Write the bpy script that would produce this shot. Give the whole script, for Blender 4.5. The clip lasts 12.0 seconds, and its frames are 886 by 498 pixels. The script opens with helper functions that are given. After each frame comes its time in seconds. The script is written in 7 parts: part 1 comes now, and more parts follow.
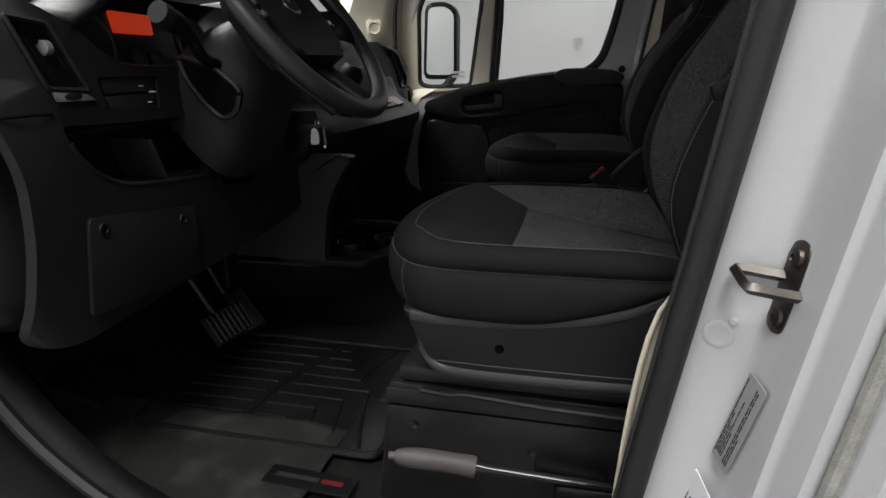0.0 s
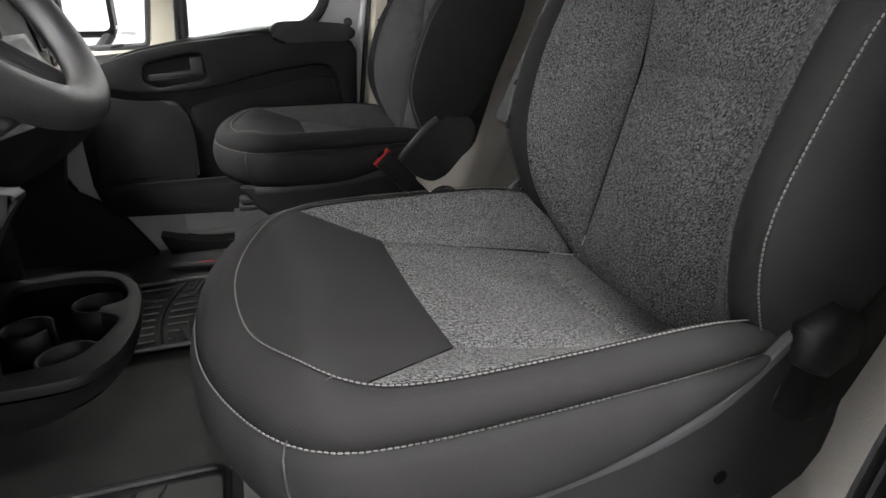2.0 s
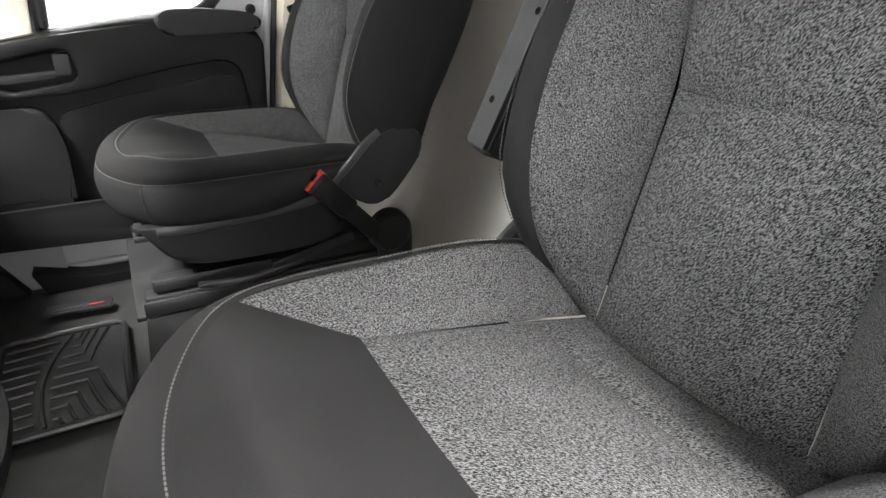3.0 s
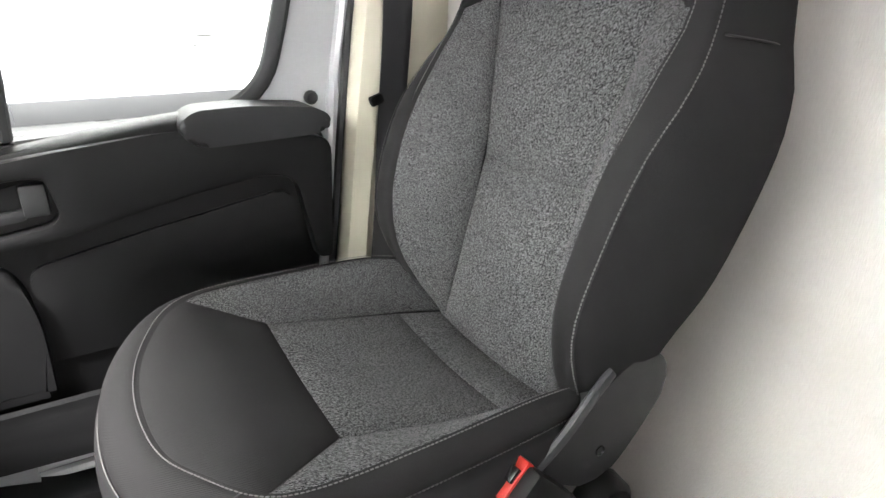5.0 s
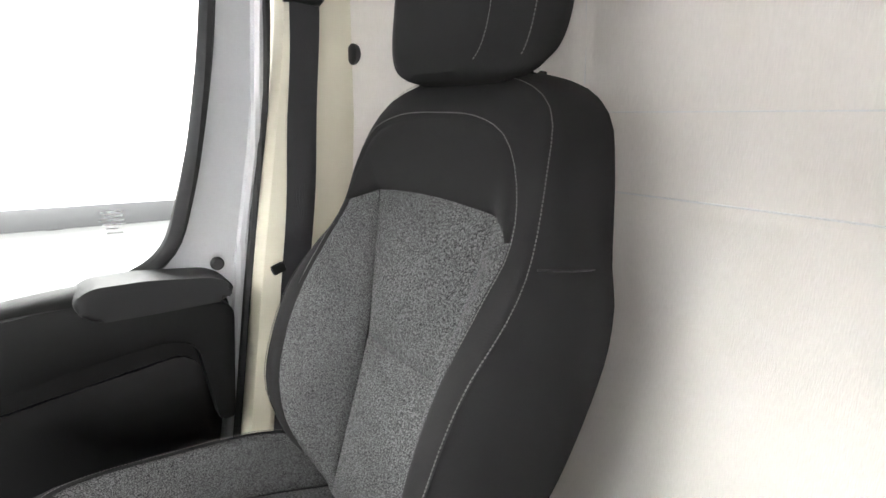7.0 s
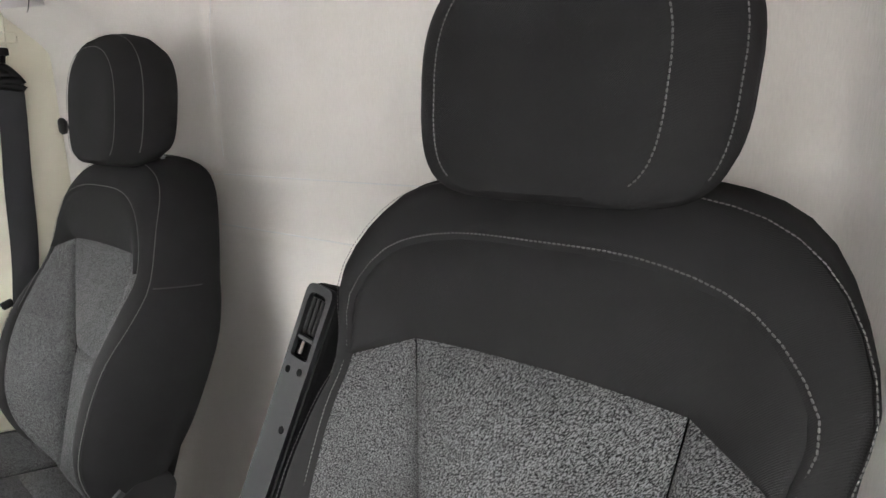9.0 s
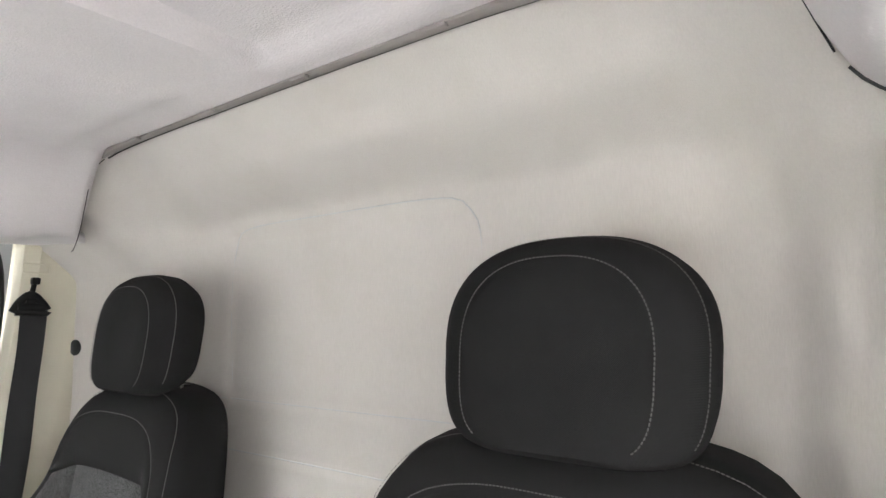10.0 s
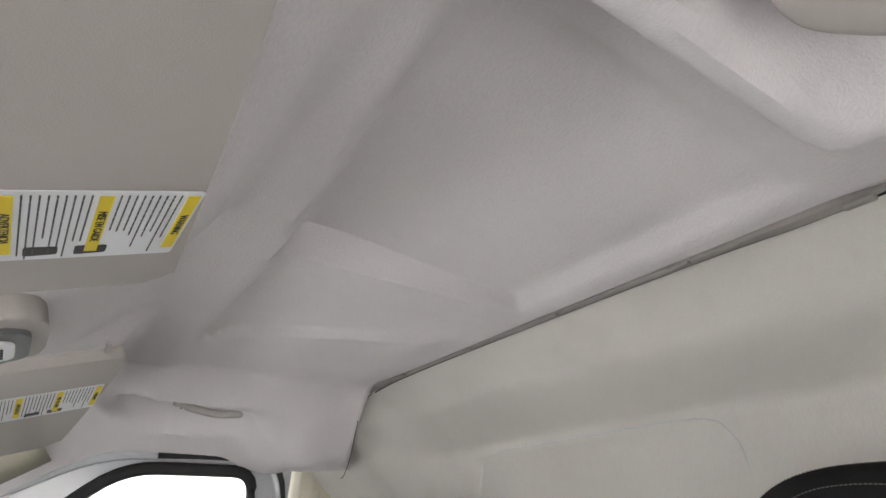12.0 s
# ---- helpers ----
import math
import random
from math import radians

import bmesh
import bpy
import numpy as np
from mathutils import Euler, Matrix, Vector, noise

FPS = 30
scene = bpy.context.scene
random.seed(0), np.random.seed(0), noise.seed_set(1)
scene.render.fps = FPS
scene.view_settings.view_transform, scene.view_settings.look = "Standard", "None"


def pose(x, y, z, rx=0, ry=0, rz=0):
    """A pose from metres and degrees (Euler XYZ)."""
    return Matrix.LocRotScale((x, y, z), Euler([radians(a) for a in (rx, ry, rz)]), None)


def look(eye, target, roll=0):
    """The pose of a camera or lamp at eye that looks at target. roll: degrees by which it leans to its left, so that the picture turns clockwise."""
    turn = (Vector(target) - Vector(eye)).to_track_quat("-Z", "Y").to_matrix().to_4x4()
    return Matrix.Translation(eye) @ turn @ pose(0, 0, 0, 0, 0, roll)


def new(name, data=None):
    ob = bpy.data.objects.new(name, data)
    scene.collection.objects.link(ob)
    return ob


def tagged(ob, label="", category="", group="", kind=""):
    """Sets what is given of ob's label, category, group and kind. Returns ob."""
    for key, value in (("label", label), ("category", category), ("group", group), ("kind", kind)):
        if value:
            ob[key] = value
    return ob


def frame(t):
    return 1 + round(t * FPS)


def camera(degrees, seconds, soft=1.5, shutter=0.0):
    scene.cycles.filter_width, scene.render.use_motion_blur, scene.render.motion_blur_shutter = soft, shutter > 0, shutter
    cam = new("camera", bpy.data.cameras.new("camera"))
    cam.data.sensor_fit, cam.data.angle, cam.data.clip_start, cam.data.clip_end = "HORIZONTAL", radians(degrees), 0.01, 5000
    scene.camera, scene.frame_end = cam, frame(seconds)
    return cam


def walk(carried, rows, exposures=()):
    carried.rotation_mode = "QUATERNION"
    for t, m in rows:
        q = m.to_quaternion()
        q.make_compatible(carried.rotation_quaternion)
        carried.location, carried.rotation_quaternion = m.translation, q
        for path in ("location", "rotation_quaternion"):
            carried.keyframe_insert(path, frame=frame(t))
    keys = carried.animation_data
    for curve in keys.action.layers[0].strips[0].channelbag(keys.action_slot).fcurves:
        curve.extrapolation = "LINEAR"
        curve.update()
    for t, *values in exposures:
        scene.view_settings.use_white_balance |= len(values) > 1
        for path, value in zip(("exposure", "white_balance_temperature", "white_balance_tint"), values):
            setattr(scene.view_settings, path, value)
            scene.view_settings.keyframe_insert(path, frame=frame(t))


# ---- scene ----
cam = camera(73.4, 12.0)
PATH = [
    (0, (0.298, -0.952, 0.681), (-0.155, 0.902, 0.084), -0.7),
    (0.5, (0.24, -0.87, 0.686), (0.14, 1.034, 0.08), -0.4),
    (1, (0.19, -0.719, 0.66), (0.397, 1.173, 0.044), -0.4),
    (1.5, (0.126, -0.612, 0.644), (0.534, 1.24, 0.01), -0.2),
    (2, (0.054, -0.511, 0.671), (0.643, 1.254, -0.063), -0.5),
    (2.5, (0.022, -0.41, 0.68), (0.798, 1.255, -0.111), -0.3),
    (2.7, (0.033, -0.361, 0.686), (0.853, 1.28, -0.111), -0.2),
    (4.3, (0.063, 0.139, 0.792), (1.024, 1.695, -0.017), 0.3),
    (4.5, (0.06, 0.219, 0.803), (1.012, 1.786, 0.003), -0.1),
    (5, (0.043, 0.366, 0.808), (0.988, 1.958, 0.052), 0.1),
    (5.5, (0.067, 0.416, 0.796), (1.024, 2.019, 0.078), 0.2),
    (6, (0.095, 0.393, 0.846), (1.067, 2.007, 0.175), 0.4),
    (6.5, (0.135, 0.363, 0.909), (1.137, 2.012, 0.383), 0.3),
    (6.7, (0.145, 0.346, 0.92), (1.177, 1.993, 0.447), 0.4),
    (8.3, (0.143, -0.085, 1.025), (1.497, 1.305, 0.541), -1.4),
    (8.5, (0.16, -0.14, 1.033), (1.544, 1.214, 0.531), -2.0),
    (9, (0.135, -0.244, 1.05), (1.63, 1.012, 0.616), -1.2),
    (9.5, (0.083, -0.257, 1.1), (1.661, 0.962, 0.949), -0.9),
    (10, (0.017, -0.266, 1.128), (1.608, 0.929, 1.335), -0.7),
    (10.5, (-0.045, -0.286, 1.148), (1.522, 0.872, 1.602), -1.1),
    (11, (-0.083, -0.302, 1.162), (1.326, 0.929, 1.869), -1.0),
    (11.5, (-0.138, -0.284, 1.144), (1.084, 1.052, 1.993), -0.5),
    (12, (-0.115, -0.279, 1.127), (0.888, 1.208, 2.013), 0.7),
]
walk(cam, [(t, look(eye, target, roll)) for t, eye, target, roll in PATH], [(0, -1.55), (0.5, -0.9), (1.0, -0.5), (1.5, 0.05), (2.5, 1.05), (4.5, 2.25), (5.5, 2.0), (6.5, 2.1), (8.5, 1.65), (9.0, 1.6), (10.0, 1.6), (11.0, 1.15), (11.5, 1.08), (12, 0.95)])

# ---- world and lights ----
world = bpy.data.worlds.new("world")
world.use_nodes = True
scene.world = world
world.node_tree.nodes["Background"].inputs["Color"].default_value = (0.75, 0.8, 0.85, 1)
world.node_tree.nodes["Background"].inputs["Strength"].default_value = 0.05


def fill_panel(x, y, z, power, sx, sy):
    lamp = bpy.data.lights.new("fill_lamp", "AREA")
    lamp.shape, lamp.size, lamp.size_y, lamp.energy = "RECTANGLE", sx, sy, power
    lamp.color = (1.0, 0.985, 0.97)
    ob = new("fill_lamp", lamp)
    ob.matrix_world = pose(x, y, z)
    return ob


# unseen panels, added: (x, y, power); bright ahead of the van and beyond the passenger's side
for lx, ly, power in ((-1.62, -0.7, 90), (-1.62, 0.6, 900), (0.6, -2.35, 430), (2.2, -2.2, 40),
                      (0.2, 4.6, 26), (0.0, 7.4, 100), (2.6, 7.4, 80)):
    fill_panel(lx, ly, 3.55, power, 1.1, 1.8)


# ---- materials ----
def material(name, base, rough=0.6, metal=0.0, spread=0.15, scale=40.0, fine=600.0, bump=0.05, stretch=(1, 1, 1), coat=0.0,
             spec=0.5, sheen=0.0, dirt=None, bump_scale=None, randomise=0.0):
    """A surface with broad wear and fine grain. base: colour; spread: how much it varies."""
    m = bpy.data.materials.new(name)
    m.use_nodes = True
    nt = m.node_tree
    b = nt.nodes["Principled BSDF"]
    b.inputs["Roughness"].default_value = rough
    b.inputs["Metallic"].default_value = metal
    b.inputs["Coat Weight"].default_value = coat
    b.inputs["Coat Roughness"].default_value = 0.08
    b.inputs["Specular IOR Level"].default_value = spec
    b.inputs["Sheen Weight"].default_value = sheen
    tc = nt.nodes.new("ShaderNodeTexCoord")
    mp = nt.nodes.new("ShaderNodeMapping")
    mp.inputs["Scale"].default_value = stretch
    nt.links.new(tc.outputs["Object"], mp.inputs["Vector"])
    big = nt.nodes.new("ShaderNodeTexNoise")
    big.inputs["Scale"].default_value, big.inputs["Detail"].default_value = scale, 4
    small = nt.nodes.new("ShaderNodeTexNoise")
    small.inputs["Scale"].default_value, small.inputs["Detail"].default_value = fine, 2
    nt.links.new(tc.outputs["Object"], big.inputs["Vector"])
    nt.links.new(mp.outputs["Vector"], small.inputs["Vector"])
    mix = nt.nodes.new("ShaderNodeMath")
    mix.operation = "ADD"
    nt.links.new(big.outputs["Fac"], mix.inputs[0])
    nt.links.new(small.outputs["Fac"], mix.inputs[1])
    ramp = nt.nodes.new("ShaderNodeMapRange")
    ramp.inputs["From Min"].default_value, ramp.inputs["From Max"].default_value = 0.6, 1.4
    ramp.inputs["To Min"].default_value, ramp.inputs["To Max"].default_value = 1 - spread, 1 + spread
    nt.links.new(mix.outputs[0], ramp.inputs["Value"])
    mul = nt.nodes.new("ShaderNodeVectorMath")
    mul.operation = "SCALE"
    mul.inputs[0].default_value = base
    nt.links.new(ramp.outputs[0], mul.inputs["Scale"])
    out = mul.outputs[0]
    if dirt:
        colour, amount, dscale = dirt
        spots = nt.nodes.new("ShaderNodeTexNoise")
        spots.inputs["Scale"].default_value, spots.inputs["Detail"].default_value = dscale, 6
        nt.links.new(tc.outputs["Object"], spots.inputs["Vector"])
        sr = nt.nodes.new("ShaderNodeMapRange")
        sr.inputs["From Min"].default_value, sr.inputs["From Max"].default_value = 0.5, 0.75
        sr.inputs["To Max"].default_value = amount
        nt.links.new(spots.outputs["Fac"], sr.inputs["Value"])
        blend = nt.nodes.new("ShaderNodeMix")
        blend.data_type = "RGBA"
        blend.inputs["B"].default_value = (*colour, 1)
        nt.links.new(sr.outputs[0], blend.inputs["Factor"])
        nt.links.new(out, blend.inputs["A"])
        out = blend.outputs["Result"]
    nt.links.new(out, b.inputs["Base Color"])
    bp = nt.nodes.new("ShaderNodeBump")
    bp.inputs["Strength"].default_value = min(1.0, bump * 4)
    bp.inputs["Distance"].default_value = 0.0015
    if bump_scale:
        grain = nt.nodes.new("ShaderNodeTexNoise")
        grain.inputs["Scale"].default_value = bump_scale
        nt.links.new(mp.outputs["Vector"], grain.inputs["Vector"])
        nt.links.new(grain.outputs["Fac"], bp.inputs["Height"])
    else:
        nt.links.new(small.outputs["Fac"], bp.inputs["Height"])
    nt.links.new(bp.outputs["Normal"], b.inputs["Normal"])
    rr = nt.nodes.new("ShaderNodeMapRange")
    rr.inputs["To Min"].default_value, rr.inputs["To Max"].default_value = max(0.02, rough - 0.08), min(1, rough + 0.08)
    nt.links.new(big.outputs["Fac"], rr.inputs["Value"])
    nt.links.new(rr.outputs[0], b.inputs["Roughness"])
    return m


def heather(name, dark, light, nap):
    """Woven seat cloth: short light flecks on a dark ground, lying along the nap."""
    m = bpy.data.materials.new(name)
    m.use_nodes = True
    nt = m.node_tree
    b = nt.nodes["Principled BSDF"]
    b.inputs["Roughness"].default_value = 0.9
    b.inputs["Specular IOR Level"].default_value = 0.1
    b.inputs["Sheen Weight"].default_value = 0.02
    tc = nt.nodes.new("ShaderNodeTexCoord")
    mp = nt.nodes.new("ShaderNodeMapping")
    mp.vector_type = "TEXTURE"
    mp.inputs["Scale"].default_value = (1.0, 1.0, 3.6)
    mp.inputs["Rotation"].default_value = Vector(nap).to_track_quat("Z", "Y").to_euler()
    nt.links.new(tc.outputs["Object"], mp.inputs["Vector"])
    fleck = nt.nodes.new("ShaderNodeTexNoise")
    fleck.inputs["Scale"].default_value, fleck.inputs["Detail"].default_value = 1180, 1.0
    fleck.inputs["Distortion"].default_value = 0.1
    fleck.inputs["Roughness"].default_value = 0.7
    nt.links.new(mp.outputs["Vector"], fleck.inputs["Vector"])
    wide = nt.nodes.new("ShaderNodeTexNoise")
    wide.inputs["Scale"].default_value = 14
    nt.links.new(tc.outputs["Object"], wide.inputs["Vector"])
    ramp = nt.nodes.new("ShaderNodeValToRGB")
    ramp.color_ramp.elements[0].position, ramp.color_ramp.elements[0].color = 0.405, (dark, dark, dark * 1.05, 1)
    ramp.color_ramp.elements[1].position, ramp.color_ramp.elements[1].color = 0.63, (light, light, light * 1.01, 1)
    nt.links.new(fleck.outputs["Fac"], ramp.inputs["Fac"])
    wr = nt.nodes.new("ShaderNodeMapRange")
    wr.inputs["To Min"].default_value, wr.inputs["To Max"].default_value = 0.75, 1.25
    nt.links.new(wide.outputs["Fac"], wr.inputs["Value"])
    mul = nt.nodes.new("ShaderNodeVectorMath")
    mul.operation = "SCALE"
    nt.links.new(ramp.outputs["Color"], mul.inputs[0])
    nt.links.new(wr.outputs[0], mul.inputs["Scale"])
    nt.links.new(mul.outputs[0], b.inputs["Base Color"])
    bp = nt.nodes.new("ShaderNodeBump")
    bp.inputs["Strength"].default_value, bp.inputs["Distance"].default_value = 0.6, 0.001
    nt.links.new(fleck.outputs["Fac"], bp.inputs["Height"])
    nt.links.new(bp.outputs["Normal"], b.inputs["Normal"])
    return m


def glass_material(name, tint):
    m = bpy.data.materials.new(name)
    m.use_nodes = True
    nt = m.node_tree
    nt.nodes.remove(nt.nodes["Principled BSDF"])
    clear, gloss = nt.nodes.new("ShaderNodeBsdfTransparent"), nt.nodes.new("ShaderNodeBsdfGlossy")
    clear.inputs["Color"].default_value = (*tint, 1)
    gloss.inputs["Roughness"].default_value = 0.02
    fres, mix = nt.nodes.new("ShaderNodeFresnel"), nt.nodes.new("ShaderNodeMixShader")
    fres.inputs["IOR"].default_value = 1.35
    nt.links.new(fres.outputs[0], mix.inputs["Fac"])
    nt.links.new(clear.outputs[0], mix.inputs[1])
    nt.links.new(gloss.outputs[0], mix.inputs[2])
    nt.links.new(mix.outputs[0], nt.nodes["Material Output"].inputs["Surface"])
    return m


def glow(name, colour, strength):
    m = bpy.data.materials.new(name)
    m.use_nodes = True
    b = m.node_tree.nodes["Principled BSDF"]
    b.inputs["Base Color"].default_value = (*[c * 0.3 for c in colour], 1)
    b.inputs["Emission Color"].default_value = (*colour, 1)
    b.inputs["Emission Strength"].default_value = strength
    return m


def twill(name, base, period=0.0007):
    """Fine diagonal weave over a smooth dark cloth."""
    m = material(name, base, 0.8, spread=0.14, scale=18, fine=1400, bump=0.04, spec=0.07, sheen=0.0)
    nt = m.node_tree
    b = nt.nodes["Principled BSDF"]
    tc = nt.nodes.new("ShaderNodeTexCoord")
    w = nt.nodes.new("ShaderNodeTexWave")
    w.wave_type, w.bands_direction = "BANDS", "DIAGONAL"
    w.inputs["Scale"].default_value = 0.314 / period / 1.7
    w.inputs["Distortion"].default_value = 1.2
    w.inputs["Detail"].default_value = 1.0
    w.inputs["Detail Scale"].default_value = 2.0
    nt.links.new(tc.outputs["Object"], w.inputs["Vector"])
    bp = nt.nodes.new("ShaderNodeBump")
    bp.inputs["Strength"].default_value, bp.inputs["Distance"].default_value = 0.28, 0.0004
    nt.links.new(w.outputs["Fac"], bp.inputs["Height"])
    old = b.inputs["Normal"].links[0].from_socket
    nt.links.new(old, bp.inputs["Normal"])
    nt.links.new(bp.outputs["Normal"], b.inputs["Normal"])
    return m


CLOTH = heather("grey_heather_cloth", 0.006, 0.138, (0.75, -0.6, 0.1))
CLOTH_BACK = heather("grey_heather_back_cloth", 0.006, 0.138, (0.156, -0.62, 0.764))
HIDE = twill("charcoal_smooth_cloth", (0.0172, 0.0167, 0.0171))
SIDE_CLOTH = material("black_side_cloth", (0.0150, 0.0147, 0.0153), 0.75, spread=0.18, scale=22, fine=1500, bump=0.07, stretch=(1, 1, 0.4), spec=0.10, sheen=0.0)
THREAD = material("grey_thread", (0.085, 0.084, 0.081), 0.8, spread=0.1)
PLASTIC = material("black_grained_plastic", (0.0065, 0.0065, 0.0068), 0.42, spread=0.15, scale=12, fine=1600, bump=0.08, spec=0.18)
PLASTIC_GREY = material("dark_grey_plastic", (0.012, 0.0122, 0.0130), 0.5, spread=0.12, scale=12, fine=1600, bump=0.07, spec=0.35)
PLASTIC_BEAD = material("grey_plastic_bead", (0.034, 0.035, 0.037), 0.45, spread=0.1, scale=15, fine=1500, bump=0.04)
UNDERSIDE = material("grey_armrest_plastic", (0.021, 0.0215, 0.0225), 0.5, spread=0.12, scale=12, fine=1500, bump=0.05, spec=0.3)
ETCHED = material("etched_grey", (0.55, 0.56, 0.57), 0.6, spread=0.05, bump=0.005)
PLASTIC_MID = material("mid_grey_plastic", (0.14, 0.14, 0.148), 0.45, spread=0.08, scale=15, fine=1500, bump=0.04)
GLOSS_BLACK = material("gloss_black_plastic", (0.012, 0.012, 0.013), 0.2, spread=0.1, bump=0.01)
WHEEL_SKIN = material("black_wheel_skin", (0.022, 0.022, 0.023), 0.42, spread=0.1, fine=900, bump=0.06)
GRIP = material("grey_brown_rubber_grip", (0.075, 0.068, 0.066), 0.55, spread=0.15, scale=30, fine=900, bump=0.05)
RUBBER = material("black_rubber_mat", (0.009, 0.009, 0.0095), 0.38, spread=0.3, scale=12, fine=900, bump=0.05, dirt=((0.030, 0.028, 0.024), 0.3, 9))
SEAL = material("black_rubber_seal", (0.013, 0.013, 0.014), 0.55, spread=0.2, fine=500, bump=0.06)
VINYL = material("grey_rubber_floor", (0.0135, 0.0139, 0.0135), 0.38, spread=0.25, scale=9, fine=700, bump=0.12, dirt=((0.05, 0.048, 0.042), 0.35, 14))
SPECKLED = material("speckled_grey_rubber", (0.024, 0.026, 0.025), 0.6, spread=0.7, scale=400, fine=900, bump=0.15)
CARPET = material("dark_worn_carpet", (0.016, 0.017, 0.015), 0.95, spread=0.4, scale=25, fine=900, bump=0.2, dirt=((0.09, 0.085, 0.07), 0.5, 12))
WHITE = material("white_gloss_paint", (0.52, 0.53, 0.545), 0.2, spread=0.03, scale=6, fine=200, bump=0.004, coat=0.8, dirt=((0.55, 0.54, 0.52), 0.06, 40))
BEIGE = material("cream_pillar_plastic", (0.62, 0.585, 0.47), 0.5, spread=0.05, scale=8, fine=1200, bump=0.03)
HEADCLOTH = material("grey_headliner_felt", (0.70, 0.66, 0.668), 0.95, spread=0.07, scale=7, fine=420, bump=0.12, sheen=0.2, stretch=(1, 0.5, 1))
SEAM_FELT = material("grey_felt_seam", (0.600, 0.600, 0.600), 0.9, spread=0.1, scale=20, fine=300, bump=0.08)
BULKCLOTH = material("cream_bulkhead_felt", (0.645, 0.612, 0.575), 0.92, spread=0.06, scale=5, fine=360, bump=0.10, sheen=0.15, stretch=(1, 1.6, 0.25), dirt=((0.52, 0.49, 0.42), 0.25, 7))
VISOR = material("taupe_visor_vinyl", (0.46, 0.425, 0.40), 0.75, spread=0.04, scale=6, fine=900, bump=0.04)
EDGE_STRIP = material("taupe_edge_plastic", (0.31, 0.285, 0.27), 0.6, spread=0.06, scale=20, fine=900, bump=0.03)
STEEL = material("worn_zinc_steel", (0.11, 0.103, 0.097), 0.42, metal=1.0, spread=0.3, scale=60, fine=700, bump=0.03, dirt=((0.12, 0.07, 0.04), 0.45, 55))
CHROME = material("chrome", (0.75, 0.75, 0.76), 0.15, metal=1.0, spread=0.05, bump=0.005)
DARK_STEEL = material("black_painted_steel", (0.012, 0.012, 0.013), 0.36, spread=0.2, scale=25, bump=0.03)
WEB = material("black_belt_webbing", (0.014, 0.014, 0.016), 0.75, spread=0.15, scale=30, fine=900, bump=0.15, stretch=(1, 1, 0.3))
RED = material("red_plastic", (0.42, 0.022, 0.014), 0.4, spread=0.05, bump=0.01)
DULL_RED = material("dull_red_print", (0.16, 0.012, 0.012), 0.6, spread=0.1, bump=0.01)
COVER = material("black_cover_plastic", (0.0105, 0.0107, 0.0114), 0.46, spread=0.15, scale=12, fine=1600, bump=0.07, spec=0.3)
DASH = material("grained_dash_plastic", (0.0095, 0.0096, 0.0102), 0.44, spread=0.2, scale=10, fine=1300, bump=0.09, spec=0.3)
# near-black colour that stands in for the shade inside holes, slots and joints
DEEP_SHADE = material("painted_deep_shade", (0.002, 0.002, 0.002), 0.9, spread=0.1, bump=0.0, spec=0.05)
SATIN = material("satin_black_paint", (0.0075, 0.0075, 0.008), 0.42, spread=0.25, scale=9, fine=500, bump=0.01, coat=0.0, dirt=((0.05, 0.045, 0.04), 0.25, 30))
YELLOW = material("yellow_print", (0.80, 0.62, 0.03), 0.6, spread=0.03, bump=0.005)
PAPER = material("white_label", (0.80, 0.80, 0.82), 0.5, spread=0.02, bump=0.005)
SILVER = material("silver_label", (0.32, 0.32, 0.33), 0.4, spread=0.05, bump=0.005)
INK = material("black_ink", (0.03, 0.03, 0.03), 0.6, spread=0.05, bump=0.005)
DISPLAY = glow("red_display", (1.0, 0.075, 0.02), 0.8)
GLASS = glass_material("clear_glass", (0.93, 0.96, 0.95))
ROOM_WALL = material("white_painted_wall", (0.80, 0.80, 0.80), 0.7, spread=0.03, scale=0.8, fine=60, bump=0.02)
ROOM_FLOOR = material("grey_epoxy_floor", (0.15, 0.15, 0.149), 0.3, spread=0.08, scale=1.2, fine=90, bump=0.01)
ROOM_BASE = material("grey_wall_base", (0.05, 0.051, 0.053), 0.5, spread=0.06, scale=4, fine=60, bump=0.01)


# ---- building helpers ----
def finish(name, bm, mat, smooth=True, solid=0.0, angle=40):
    bmesh.ops.remove_doubles(bm, verts=bm.verts, dist=1e-5)
    bmesh.ops.recalc_face_normals(bm, faces=bm.faces)
    me = bpy.data.meshes.new(name)
    bm.to_mesh(me)
    bm.free()
    me.materials.append(mat)
    if smooth:
        me.polygons.foreach_set("use_smooth", [True] * len(me.polygons))
        me.set_sharp_from_angle(angle=radians(angle))
    return me


def part(name, bm, mat, parent=None, label="", smooth=True, solid=0.0, angle=40):
    ob = new(name, finish(name, bm, mat, smooth, solid, angle))
    if parent is not None:
        ob.parent = parent
    if label:
        ob["label"] = label
    if solid:
        mod = ob.modifiers.new("solid", "SOLIDIFY")
        mod.thickness, mod.offset = abs(solid), -1.0 if solid > 0 else 1.0
    return ob


def thing(name, place, label, category, group="", kind=""):
    ob = new(name)
    ob.empty_display_size = 0.05
    ob.location = place
    return tagged(ob, label, category, group, kind)


